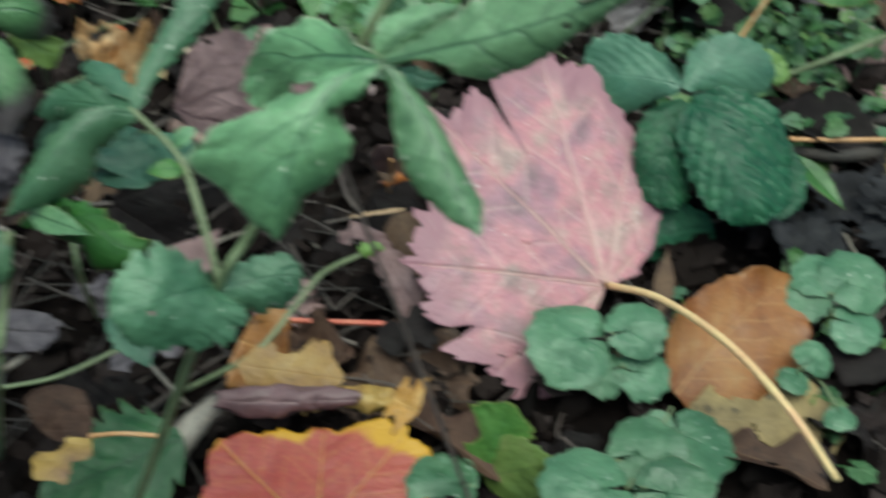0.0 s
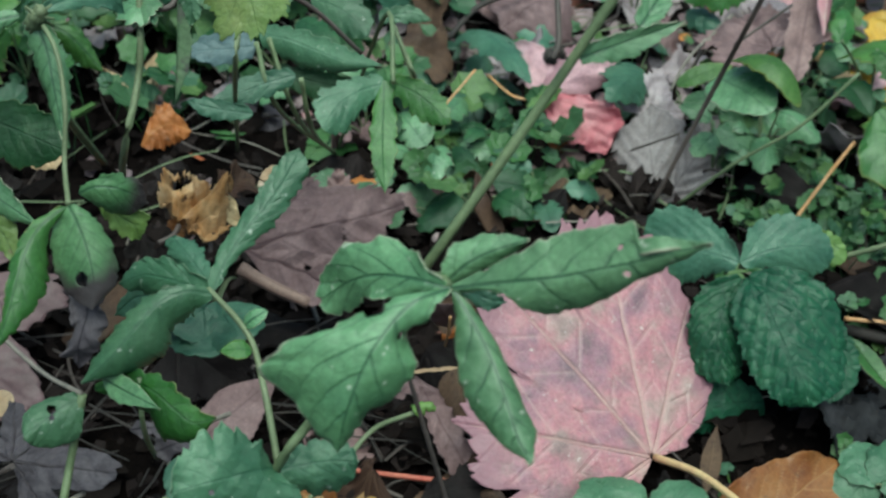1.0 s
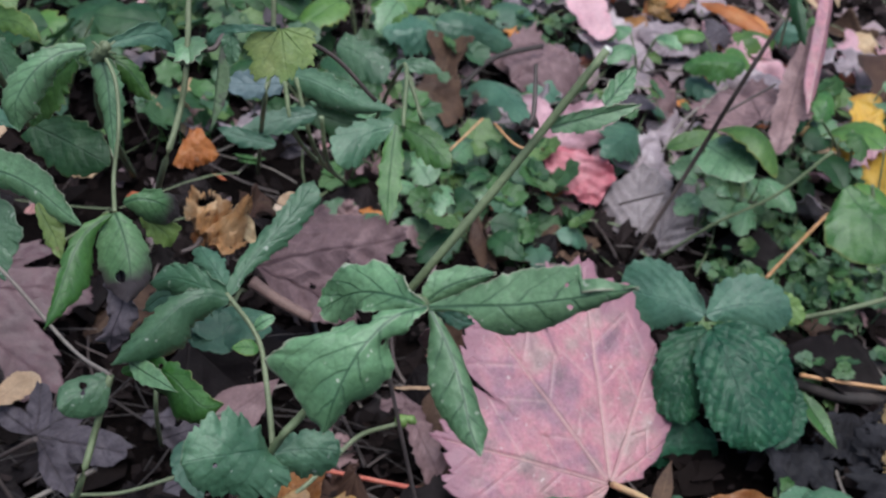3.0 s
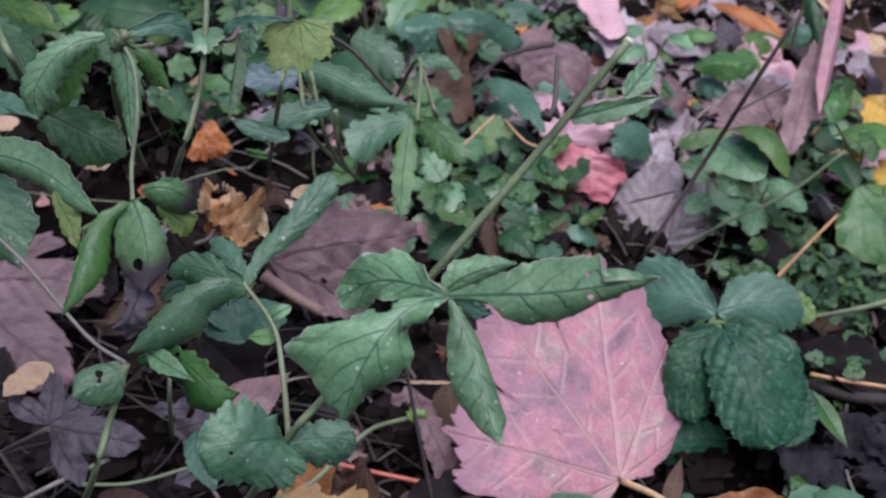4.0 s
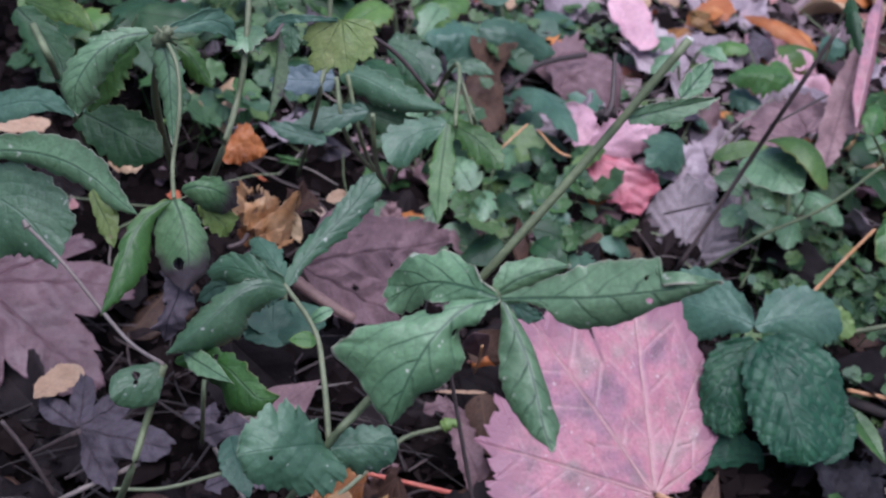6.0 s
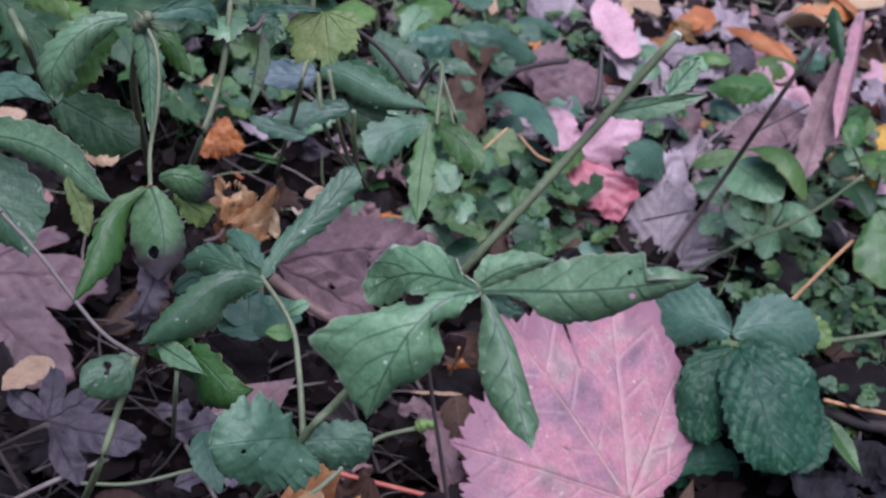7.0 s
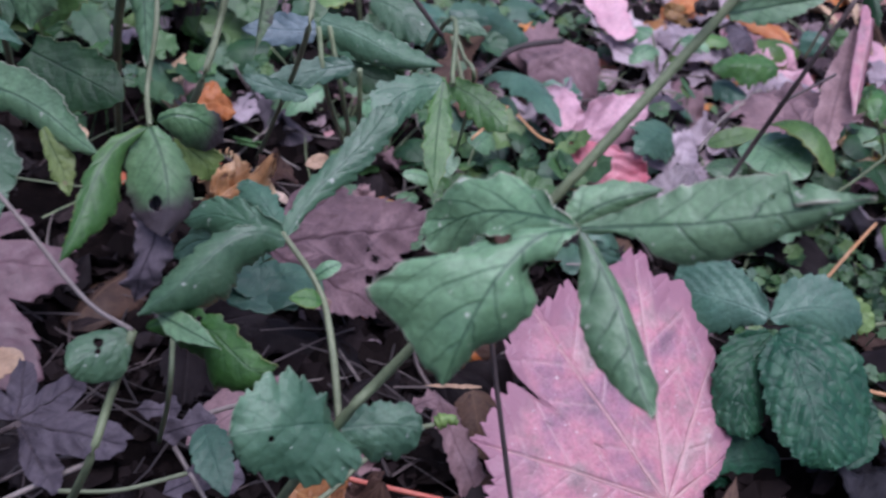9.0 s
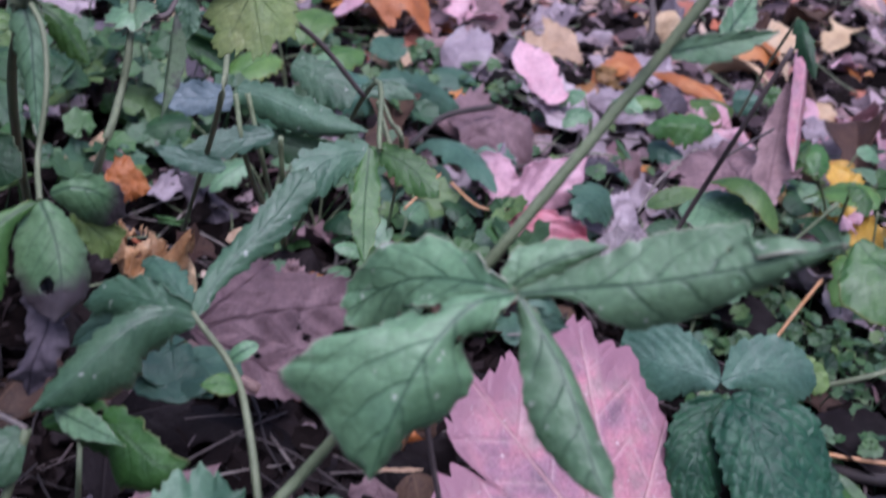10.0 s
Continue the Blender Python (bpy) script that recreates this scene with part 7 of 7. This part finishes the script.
fallen_blade(MAUVE, (0.0178, 0.1256, 0.02), (0.0133, 0.105, 0.05), 0.011, "small pinkish folded leaf scrap", (0.1, -0.8, 0.5), profile="ovate", tooth=0.1, n_teeth=5, fold=-20, wave=0.2, seed=841)
fallen_blade(ORANGE, (0.0139, 0.1301, 0.008), (0.0231, 0.132, 0.012), 0.010, "rust-red torn leaf scrap", (0, -0.6, 0.8), profile="lobed", tooth=0.2, n_teeth=5, wave=0.25, seed=842)
fallen_blade(BROWN, (0.0151, 0.1382, 0.006), (0.0233, 0.1453, 0.02), 0.018, "red-brown leaf under the avens", (0, -0.7, 0.7), profile="ovate", tooth=0.08, n_teeth=7, wave=0.15, seed=843)
lone("dry_stem", STRAW, [(0.0155, 0.1213, 0.015), (0.0171, 0.1132, 0.03), (0.0176, 0.1093, 0.04)], 0.0005, "thin curled orange stalk")
# the right-hand edge: old branch, rotting leaves
lone("branch", STEM_DARK, [(0.1603, 0.165, 0.004), (0.1791, 0.1564, 0.007), (0.1978, 0.1592, 0.006), (0.2234, 0.1521, 0.006)], 0.0024, "grey-brown fallen branch half buried", 0.0030, "branch", 9)
lone("branch", STEM_DARK, [(0.1718, 0.1853, 0.004), (0.192, 0.1812, 0.006), (0.22, 0.1809, 0.006)], 0.0022, "thin grey-brown fallen branch piece", 0.0026, "branch", 12)
fallen(GREY_DARK, (0.2043, 0.1125, 0.008), (0.1743, 0.1281, 0.02), "grey-tan rotting maple leaf with holes, darkened for shade", MAPLE, (0.05, -0.5, 0.85), wave=0.08, seed=831, crumple=0.15, nibble=0.25, hollow=0.4)
fallen(ROTTEN, (0.2069, 0.1208, 0.012), (0.1856, 0.1359, 0.022), "tan rotting leaf with orange stains", THREE, (0.1, -0.5, 0.85), wave=0.1, seed=832, crumple=0.2, nibble=0.2)
fallen(MAUVE, (0.2253, 0.1901, 0.01), (0.202, 0.1864, 0.014), "brown dead leaf edge on soil", THREE, (0.1, -0.5, 0.85), wave=0.1, seed=833, hollow=0.3)
fallen(GREY_DARK, (0.1574, 0.1223, 0.004), (0.1479, 0.087, 0.006), "grey-blue rotting leaf, fibrous, darkened for shade", MAPLE, (0, -0.3, 0.95), wave=0.1, seed=834, crumple=0.3)
fallen(GREY_DARK, (0.1804, 0.1391, 0.006), (0.1846, 0.1074, 0.008), "grey-blue rotting leaf, split, darkened for shade", MAPLE, (0, -0.3, 0.95), wave=0.1, seed=835, crumple=0.3, nibble=0.2)
# far scraps seen from low down
for i, (a, b, w, mt, lb) in enumerate((
        ((0.0536, 0.5163, 0.012), (0.0823, 0.5381, 0.018), .040, TAN, "cream curled leaf in litter"), ((0.141, 0.582, 0.01), (0.1482, 0.5892, 0.03), .028, TAN, "cream leaf standing in litter"),
        ((0.1001, 0.4953, 0.008), (0.1195, 0.5195, 0.02), .020, ORANGE, "bright orange curled leaf"), ((0.1775, 0.5672, 0.006), (0.2226, 0.5921, 0.012), .022, ORANGE, "long bright orange leaf"),
        ((0.1282, 0.4811, 0.006), (0.146, 0.454, 0.01), .014, ORANGE, "orange torn leaf strip"), ((0.1361, 0.4468, 0.008), (0.1542, 0.4332, 0.012), .026, PINK_PALE, "pale pink leaf in litter"),

        ((-0.0459, 0.5323, 0.02), (-0.0073, 0.5538, 0.02), .05, ORANGE, "orange-brown leaf far back"), ((-0.0674, 0.543, 0.01), (-0.0481, 0.5137, 0.03), .04, PINK_PALE, "pale lilac leaf far back"),
        ((-0.0343, 0.473, 0.01), (-0.0181, 0.4855, 0.015), .03, TAN, "cream leaf far back"),

        ((0.0784, 0.4911, 0.006), (0.0937, 0.4623, 0.008), .02, OCHRE, "ochre curled leaf in litter"), ((0.0207, 0.5637, 0.01), (0.0414, 0.5815, 0.015), .03, MAUVE, "mauve leaf far back"),
        ((0.0031, 0.5098, 0.006), (0.0333, 0.5024, 0.012), .045, GREY_PALE, "pale grey leaf in litter"))):
    fallen_blade(mt, a, b, w, lb + ", curled", (0, -0.6, 0.8), profile=("lobed", "ovate", "blunt")[i % 3], tooth=0.15, n_teeth=6, wave=0.14, arch=0.12, seed=850 + i, rag=0.2)

lone("dry_stem", STEM_BROWN, [(0.1142, 0.2244, 0.0886), (0.124, 0.2321, 0.093), (0.1383, 0.2521, 0.0933)], 0.0006, "side twig of a dry stem")
lone("dry_stem", STEM_BROWN, [(0.101, 0.2356, 0.0406), (0.0925, 0.2412, 0.0322), (0.0836, 0.2467, 0.0237)], 0.0005, "thin bent dry stem end")
lone("green_stem", STEM_GREEN, [(0.1058, 0.235, 0.006), (0.1257, 0.2313, 0.0318), (0.1486, 0.234, 0.05), (0.1673, 0.2394, 0.0724)], 0.0008, "thin green stem leaning through herbs")
lone("dry_stem", STEM_GREY, [(0.1018, 0.2896, 0.0296), (0.1078, 0.2979, 0.0404), (0.1161, 0.3049, 0.0492)], 0.0007, "pale dry stalk in the litter")
lone("dry_stem", STEM_PALE, [(-0.0091, 0.1688, 0.1148), (-0.0046, 0.1633, 0.1066), (-0.0012, 0.1592, 0.1006)], 0.0008, "pale straw stalk among leaves")
lone("dry_stem", STEM_DARK, [(-0.0033, 0.3415, 0.02), (0.0113, 0.3607, 0.03), (0.0355, 0.3839, 0.03)], 0.0015, "dark fallen twig in litter")
fallen(MAUVE, (0.022, 0.3863, 0.0015), (0.0578, 0.4188, 0.0081), "mauve-grey maple leaf in the litter", MAPLE, (0, -0.7, 0.7), wave=0.1, seed=870, crumple=0.1, hollow=0.35)
fallen(GREY_PALE, (0.0846, 0.4201, 0.0069), (0.1108, 0.473, 0.0086), "pale grey-mauve crumpled maple leaf", MAPLE, (0, -0.7, 0.7), wave=0.12, seed=871, crumple=0.15, hollow=0.35)
fallen(MAUVE, (0.1507, 0.3214, 0.0338), (0.1418, 0.3695, 0.0329), "mauve maple leaf among green stems", MAPLE, (0, -0.7, 0.7), wave=0.12, seed=872, crumple=0.15, hollow=0.35)
fallen(GREY_PALE, (0.1211, 0.539, -0.004), (0.0929, 0.5071, -0.0107), "pale mauve maple leaf in litter", THREE, (0, -0.7, 0.7), wave=0.12, seed=873, crumple=0.15)
fallen(PINK_PALE, (0.1455, 0.4928, -0.0023), (0.1679, 0.483, -0.0013), "pale pink leaf beneath orange leaf", THREE, (0, -0.7, 0.7), wave=0.1, seed=874)

# ---- the carpet of small round-leaved herbs ----
def carpet_material(name, colours, rough=0.45):
    m, t, p = nodes_of(name)
    geo = t.nodes.new("ShaderNodeNewGeometry")
    col = ramp(t, geo.outputs["Random Per Island"], [(i / max(1, len(colours) - 1), c) for i, c in enumerate(colours)])
    fine = noise_of(t, 500.0, 4.0, 0.7, "Object", False)
    col = mix(t, 0.8, col, ramp(t, fine, [(0.25, (0.6, 0.6, 0.6)), (0.75, (1.3, 1.3, 1.3))]), "MULTIPLY")
    t.links.new(col, p.inputs["Base Color"])
    p.inputs["Roughness"].default_value = rough
    p.inputs["Specular IOR Level"].default_value = 0.5 if rough < 0.6 else 0.05
    bump = add(t, "ShaderNodeBump", Strength=0.6, Distance=0.0006)
    t.links.new(fine, bump.inputs["Height"])
    t.links.new(bump.outputs[0], p.inputs["Normal"])
    back = t.nodes.new("ShaderNodeBsdfTranslucent")
    t.links.new(col, back.inputs["Color"])
    both = add(t, "ShaderNodeMixShader", Fac=0.15)
    t.links.new(p.outputs[0], both.inputs[1])
    t.links.new(back.outputs[0], both.inputs[2])
    t.links.new(both.outputs[0], t.nodes["Material Output"].inputs["Surface"])
    return m


HERB = carpet_material("small_herb_leaves", [(0.018, 0.055, 0.018), (0.04, 0.105, 0.03), (0.07, 0.15, 0.045), (0.055, 0.115, 0.066), (0.115, 0.19, 0.05), (0.03, 0.08, 0.038)])
# CRUMBS is near-black so that its colour holds the shade of the gaps
CRUMBS = carpet_material("shade_dark_leaf_crumbs", [(0.0039, 0.00312, 0.00312), (0.00936, 0.00624, 0.00624), (0.0196, 0.0133, 0.0125), (0.00624, 0.00468, 0.00468), (0.0234, 0.0164, 0.0164), (0.0109, 0.0078, 0.00702), (0.043, 0.0312, 0.0312), (0.00936, 0.00624, 0.00624)], 0.75)
MAUVE_BITS = carpet_material("mauve_scraps", [(0.11, 0.075, 0.082), (0.22, 0.154, 0.169), (0.36, 0.27, 0.28), (0.05, 0.036, 0.04), (0.54, 0.40, 0.42), (0.15, 0.109, 0.123)], 0.65)
BRIGHT = carpet_material("bright_leaf_scraps", [(0.517, 0.196, 0.046), (0.575, 0.322, 0.345), (0.632, 0.483, 0.368), (0.345, 0.23, 0.23), (0.575, 0.138, 0.0345), (0.253, 0.161, 0.184)], 0.6)


def axes(r, tilt):
    """A random frame whose z leans from upright by up to tilt degrees, a little towards the open side."""
    a, b, g = r.uniform(0, math.tau), radians(tilt) * math.sqrt(r.uniform()), r.uniform(0, math.tau)
    z = np.array([math.sin(b) * math.cos(a), math.sin(b) * math.sin(a) - 0.25, math.cos(b)])
    z /= np.linalg.norm(z)
    x = np.cross((math.cos(g), math.sin(g), 0.1), z)
    x /= np.linalg.norm(x)
    return x, np.cross(z, x), z


def bank(name, mat, label, category, verts, faces):
    me = bpy.data.meshes.new(name)
    me.from_pydata(verts, [], faces)
    me.materials.append(mat)
    return tagged(new(name, me), label, category, kind="stuff")


def herb_bank(name, patches, label, seed):
    """Small scalloped leaves, some in threes, on fine stalks."""
    r, verts, faces = rng(seed), [], []

    def leaf(at, x, y, z, size):
        n, m = len(verts), 14
        cup = r.uniform(-0.15, 0.35)
        verts.append(tuple(at))
        verts.append(tuple(at - z * 0.0002))
        for ring, k in ((0.55, 0.02), (1.0, 0.0)):
            for i in range(m):
                a = -2.7 + 5.4 * i / (m - 1)
                rad = size * ring * (1 + 0.09 * (1 if i % 2 else -1) * (ring > 0.9)) * (0.8 + 0.25 * math.cos(a))
                verts.append(tuple(at + x * rad * math.sin(a) + y * rad * math.cos(a) + z * (cup * rad * ring + size * 0.06 * r.uniform(-1, 1))))
        for i in range(m - 1):
            faces.append((n, n + 2 + i + 1, n + 2 + i))
            faces.append((n + 2 + i, n + 2 + i + 1, n + 2 + m + i + 1, n + 2 + m + i))

    def stalk(a, b, w):
        n = len(verts)
        d = np.array([w, 0, 0]), np.array([-w * 0.5, w * 0.8, 0]), np.array([-w * 0.5, -w * 0.8, 0])
        verts.extend(tuple(np.array(a) + k) for k in d)
        verts.extend(tuple(np.array(b) + k * 0.7) for k in d)
        faces.extend((n + i, n + (i + 1) % 3, n + 3 + (i + 1) % 3, n + 3 + i) for i in range(3))

    for px, py, rx, ry, count, low, high, s0, s1 in patches:
        for _ in range(count):
            a, d = r.uniform(0, math.tau), math.sqrt(r.uniform())
            gx, gy = px + rx * d * math.cos(a), py + ry * d * math.sin(a)
            foot = np.array([gx, gy, ground_height(gx, gy)])
            top = foot + np.array([r.normal() * 0.006, r.normal() * 0.006, r.uniform(low, high)])
            x, y, z = axes(r, 42)
            size = r.uniform(s0, s1)
            stalk(foot, top, 0.0004)
            if r.uniform() < 0.45:
                for turn in (0, 2.1, -2.1):
                    yy = y * math.cos(turn) + x * math.sin(turn)
                    leaf(top + yy * size * 0.25, x * math.cos(turn) - y * math.sin(turn), yy, z, size * 0.8)
            else:
                leaf(top, x, y, z, size)
    return bank(name, HERB, label, "herbs", verts, faces)


herb_bank("ground_herbs", [
    (0.172, 0.245, 0.05, 0.04, 210, 0.004, 0.020, 0.0026, 0.0052),
    (0.025, 0.255, 0.05, 0.045, 45, 0.006, 0.03, 0.004, 0.010),
    (0.15, 0.33, 0.06, 0.05, 40, 0.006, 0.035, 0.004, 0.011),
    (-0.06, 0.31, 0.10, 0.07, 40, 0.006, 0.04, 0.005, 0.013),
    (0.23, 0.36, 0.06, 0.05, 34, 0.006, 0.03, 0.004, 0.011),
    (0.17, 0.18, 0.05, 0.03, 45, 0.003, 0.02, 0.003, 0.006),
    (0.14, 0.06, 0.04, 0.04, 22, 0.002, 0.016, 0.003, 0.006),
    (-0.01, 0.47, 0.07, 0.05, 150, 0.004, 0.02, 0.003, 0.006),
    (0.10, 0.42, 0.10, 0.06, 12, 0.004, 0.02, 0.005, 0.011),
    (-0.17, 0.34, 0.08, 0.10, 60, 0.006, 0.05, 0.006, 0.014),
    (0.32, 0.5, 0.12, 0.12, 14, 0.004, 0.02, 0.005, 0.011),
    (-0.2, 0.55, 0.16, 0.12, 60, 0.004, 0.03, 0.005, 0.012),
    (-0.6, 0.4, 0.3, 0.5, 160, 0.006, 0.04, 0.006, 0.014),
    (0.7, 0.2, 0.3, 0.4, 140, 0.006, 0.04, 0.006, 0.014),
], "carpet of small scalloped green herb leaves on soil", 11)


# ---- crumbs, fibres and torn scraps of old leaves ----
def scrap_bank(name, mat, label, patches, seed):
    r, verts, faces = rng(seed), [], []
    for px, py, rx, ry, count, s0, s1, tilt in patches:
        for _ in range(count):
            a, d = r.uniform(0, math.tau), math.sqrt(r.uniform())
            gx, gy = px + rx * d * math.cos(a), py + ry * d * math.sin(a)
            size = s0 * (s1 / s0) ** r.uniform()
            x, y, z = axes(r, tilt)
            at = np.array([gx, gy, ground_height(gx, gy) + size * 0.25 + 0.001 + 0.006 * r.uniform() ** 2])
            n, m = len(verts), r.randint(5, 9)
            long = r.uniform(0.35, 1.0)
            verts.append(tuple(at + z * size * r.uniform(-0.1, 0.25)))
            for i in range(m):
                g = math.tau * i / m
                rad = size * r.uniform(0.55, 1.1)
                verts.append(tuple(at + x * rad * math.cos(g) + y * rad * math.sin(g) * long + z * size * r.uniform(-0.3, 0.3)))
            for i in range(m):
                faces.append((n, n + 1 + i, n + 1 + (i + 1) % m))
    return bank(name, mat, label, "leaf litter", verts, faces)


scrap_bank("leaf_litter", CRUMBS, "crumbled leaf litter covering the soil, darkened for shade",
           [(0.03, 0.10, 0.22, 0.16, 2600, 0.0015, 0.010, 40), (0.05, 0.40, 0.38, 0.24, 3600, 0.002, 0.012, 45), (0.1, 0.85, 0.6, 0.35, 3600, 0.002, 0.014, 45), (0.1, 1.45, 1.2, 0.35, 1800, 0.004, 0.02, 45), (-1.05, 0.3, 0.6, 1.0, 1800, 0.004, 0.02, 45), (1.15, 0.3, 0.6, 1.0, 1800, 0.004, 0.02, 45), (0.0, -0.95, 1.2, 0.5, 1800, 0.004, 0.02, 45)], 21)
scrap_bank("mauve_litter", MAUVE_BITS, "torn mauve and grey leaf scraps over soil",
           [(0.10, 0.44, 0.24, 0.14, 650, 0.003, 0.013, 45), (0.12, 0.72, 0.42, 0.24, 1700, 0.003, 0.015, 45), (0.0, 0.24, 0.2, 0.10, 70, 0.002, 0.006, 40), (0.1, 1.35, 1.2, 0.35, 2200, 0.006, 0.022, 45), (-1.0, 0.3, 0.6, 1.0, 1800, 0.006, 0.022, 45), (1.1, 0.3, 0.6, 1.0, 1800, 0.006, 0.022, 45), (0.0, -0.9, 1.2, 0.5, 1800, 0.006, 0.022, 45)], 25)
scrap_bank("bright_litter", BRIGHT, "scattered orange, pink and tan leaf scraps",
           [(0.12, 0.55, 0.28, 0.14, 150, 0.004, 0.014, 50), (0.1, 0.80, 0.5, 0.25, 420, 0.005, 0.018, 50), (0.02, 0.24, 0.22, 0.10, 30, 0.002, 0.006, 50)], 23)


def fibre_bank(name, mat, label, count, box, seed, r0=0.0004, r1=0.0009, l0=0.02, l1=0.07):
    r, verts, faces = rng(seed), [], []
    for _ in range(count):
        x, y = r.uniform(box[0], box[1]), r.uniform(box[2], box[3])
        a, ln, w = r.uniform(0, math.tau), r.uniform(l0, l1), r.uniform(r0, r1)
        bend, rise = r.uniform(-0.6, 0.6), r.uniform(0, 0.25)
        n, steps = len(verts), 5
        p = np.array([x, y, ground_height(x, y) + 0.003 + 0.008 * r.uniform()])
        for i in range(steps + 1):
            d = np.array([math.cos(a), math.sin(a), rise * math.sin(i)])
            side = np.array([-math.sin(a), math.cos(a), 0])
            verts.extend(tuple(p + w * k) for k in (side, np.array([0, 0, 1.0]), -side, np.array([0, 0, -1.0])))
            p, a = p + d * ln / steps, a + bend / steps + r.normal() * 0.06
        for i in range(steps):
            faces.extend((n + i * 4 + k, n + i * 4 + (k + 1) % 4, n + i * 4 + 4 + (k + 1) % 4, n + i * 4 + 4 + k) for k in range(4))
    return bank(name, mat, label, "twigs", verts, faces)


fibre_bank("dead_stalks", STEM_BROWN, "fine brown dead stalks lying in the litter", 130, (-0.2, 0.3, -0.02, 0.5), 31, 0.0002, 0.0007)
fibre_bank("dead_stalks", STEM_DARK, "dark thin twigs crossing over the soil", 60, (-0.16, 0.06, 0.02, 0.13), 37, 0.0002, 0.0006, 0.03, 0.09)
fibre_bank("dead_stalks", STEM_BROWN, "brown thin twigs lying on wet soil", 14, (-0.16, 0.10, 0.02, 0.13), 39, 0.0002, 0.0006, 0.03, 0.08)
fibre_bank("dead_stalks", STEM_GREY, "fine grey dead stalks lying in the litter", 90, (-0.2, 0.3, 0.08, 0.6), 33, 0.0003, 0.0007)
fibre_bank("dead_stalks", STEM_PALE, "pale straws scattered through far litter", 90, (0.0, 0.45, 0.3, 0.85), 41, 0.0003, 0.0008, 0.03, 0.10)
fibre_bank("green_stalks", STEM_GREEN, "thin green stalks among the herbs", 80, (-0.15, 0.28, 0.2, 0.55), 35, 0.0003, 0.0006)


# ---- the leaf fall itself: single leaves over the ground ----
def litter_leaves():
    r = rng(77)
    kinds = [("maple_leaf", MAUVE, "brown-mauve fallen maple leaf"), ("maple_leaf", GREY, "grey-mauve withered maple leaf"),
             ("maple_leaf", DARK, "rotting maple leaf on soil, darkened for shade"), ("fallen_leaf", BROWN, "brown curled dead leaf on soil"),
             ("fallen_leaf", DARK, "decayed leaf on the soil, darkened for shade"), ("fallen_leaf", MAUVE, "mauve-brown curled leaf on soil"),
             ("fallen_leaf", GREY, "dry grey curled leaf on soil"), ("maple_leaf", BROWN, "dark brown maple leaf, crumpled"),
             ("fallen_leaf", ORANGE, "orange-brown curled fallen leaf"), ("maple_leaf", GREY_PALE, "pale grey-mauve crumpled maple leaf"), ("maple_leaf", PINK_PALE, "pale pink crumpled maple leaf"),
             ("fallen_leaf", TAN, "pale tan curled fallen leaf"), ("maple_leaf", OCHRE, "ochre-brown crumpled maple leaf")]
    shapes = []
    for i, (name, mat, label) in enumerate(kinds):
        for k in range(2):
            size = 0.04
            if name == "maple_leaf":
                me = palm_mesh(name, mat, scaled(MAPLE if k else THREE, size), wave=0.12, crumple=0.28, curl=0.12, seed=300 + i * 7 + k, res=(12, 64), tooth=0.1, n_teeth=19, hollow=0.42, sharp=1.5, nibble=0.1 * k)
            else:
                me = blade_mesh(name, mat, 0.055, 0.03, profile="ovate" if k else "lobed", tooth=0.08, n_teeth=9, wave=0.14, fold=r.uniform(-25, 25), arch=r.uniform(0.05, 0.2), twist=r.uniform(-40, 40), cup=r.uniform(-0.8, 0.8), seed=400 + i * 7 + k, res=(22, 14))
            shapes.append((name, me, label, stem_mesh("leaf_stalk", [(0, 0, 0), (0.004, -0.012, 0.003), (0.002, -0.03, 0.001)], 0.0009, 0.0006, STEM_BROWN, 6)))
    # mostly DARK close by, whose colour stands for shade under the plants
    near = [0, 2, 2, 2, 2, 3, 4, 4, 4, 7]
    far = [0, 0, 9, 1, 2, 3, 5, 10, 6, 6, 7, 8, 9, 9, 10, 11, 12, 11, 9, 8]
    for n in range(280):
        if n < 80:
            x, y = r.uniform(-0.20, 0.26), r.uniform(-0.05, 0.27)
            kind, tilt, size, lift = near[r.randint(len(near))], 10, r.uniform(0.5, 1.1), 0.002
        else:
            y = 0.26 + 0.72 * r.uniform() ** 1.15
            x = 0.05 + r.uniform(-1, 1) * (0.22 + 0.38 * (y - 0.2))
            kind, tilt, size, lift = far[r.randint(len(far))], 30, r.uniform(0.5, 1.15), 0.006
        name, me, label, foot = shapes[kind * 2 + r.randint(2)]
        ob = tagged(new(name, me), label, "leaf", "fallen leaves")
        ob.matrix_world = pose(x, y, ground_height(x, y) + lift * r.uniform(0.5, 1.6), r.uniform(-tilt, tilt), r.uniform(-tilt, tilt), r.uniform(0, 360)) @ Matrix.Scale(size, 4)
        if kind not in (2, 4) or n % 2:
            stalk = new("leaf_stalk", foot)
            stalk.parent = ob


litter_leaves()
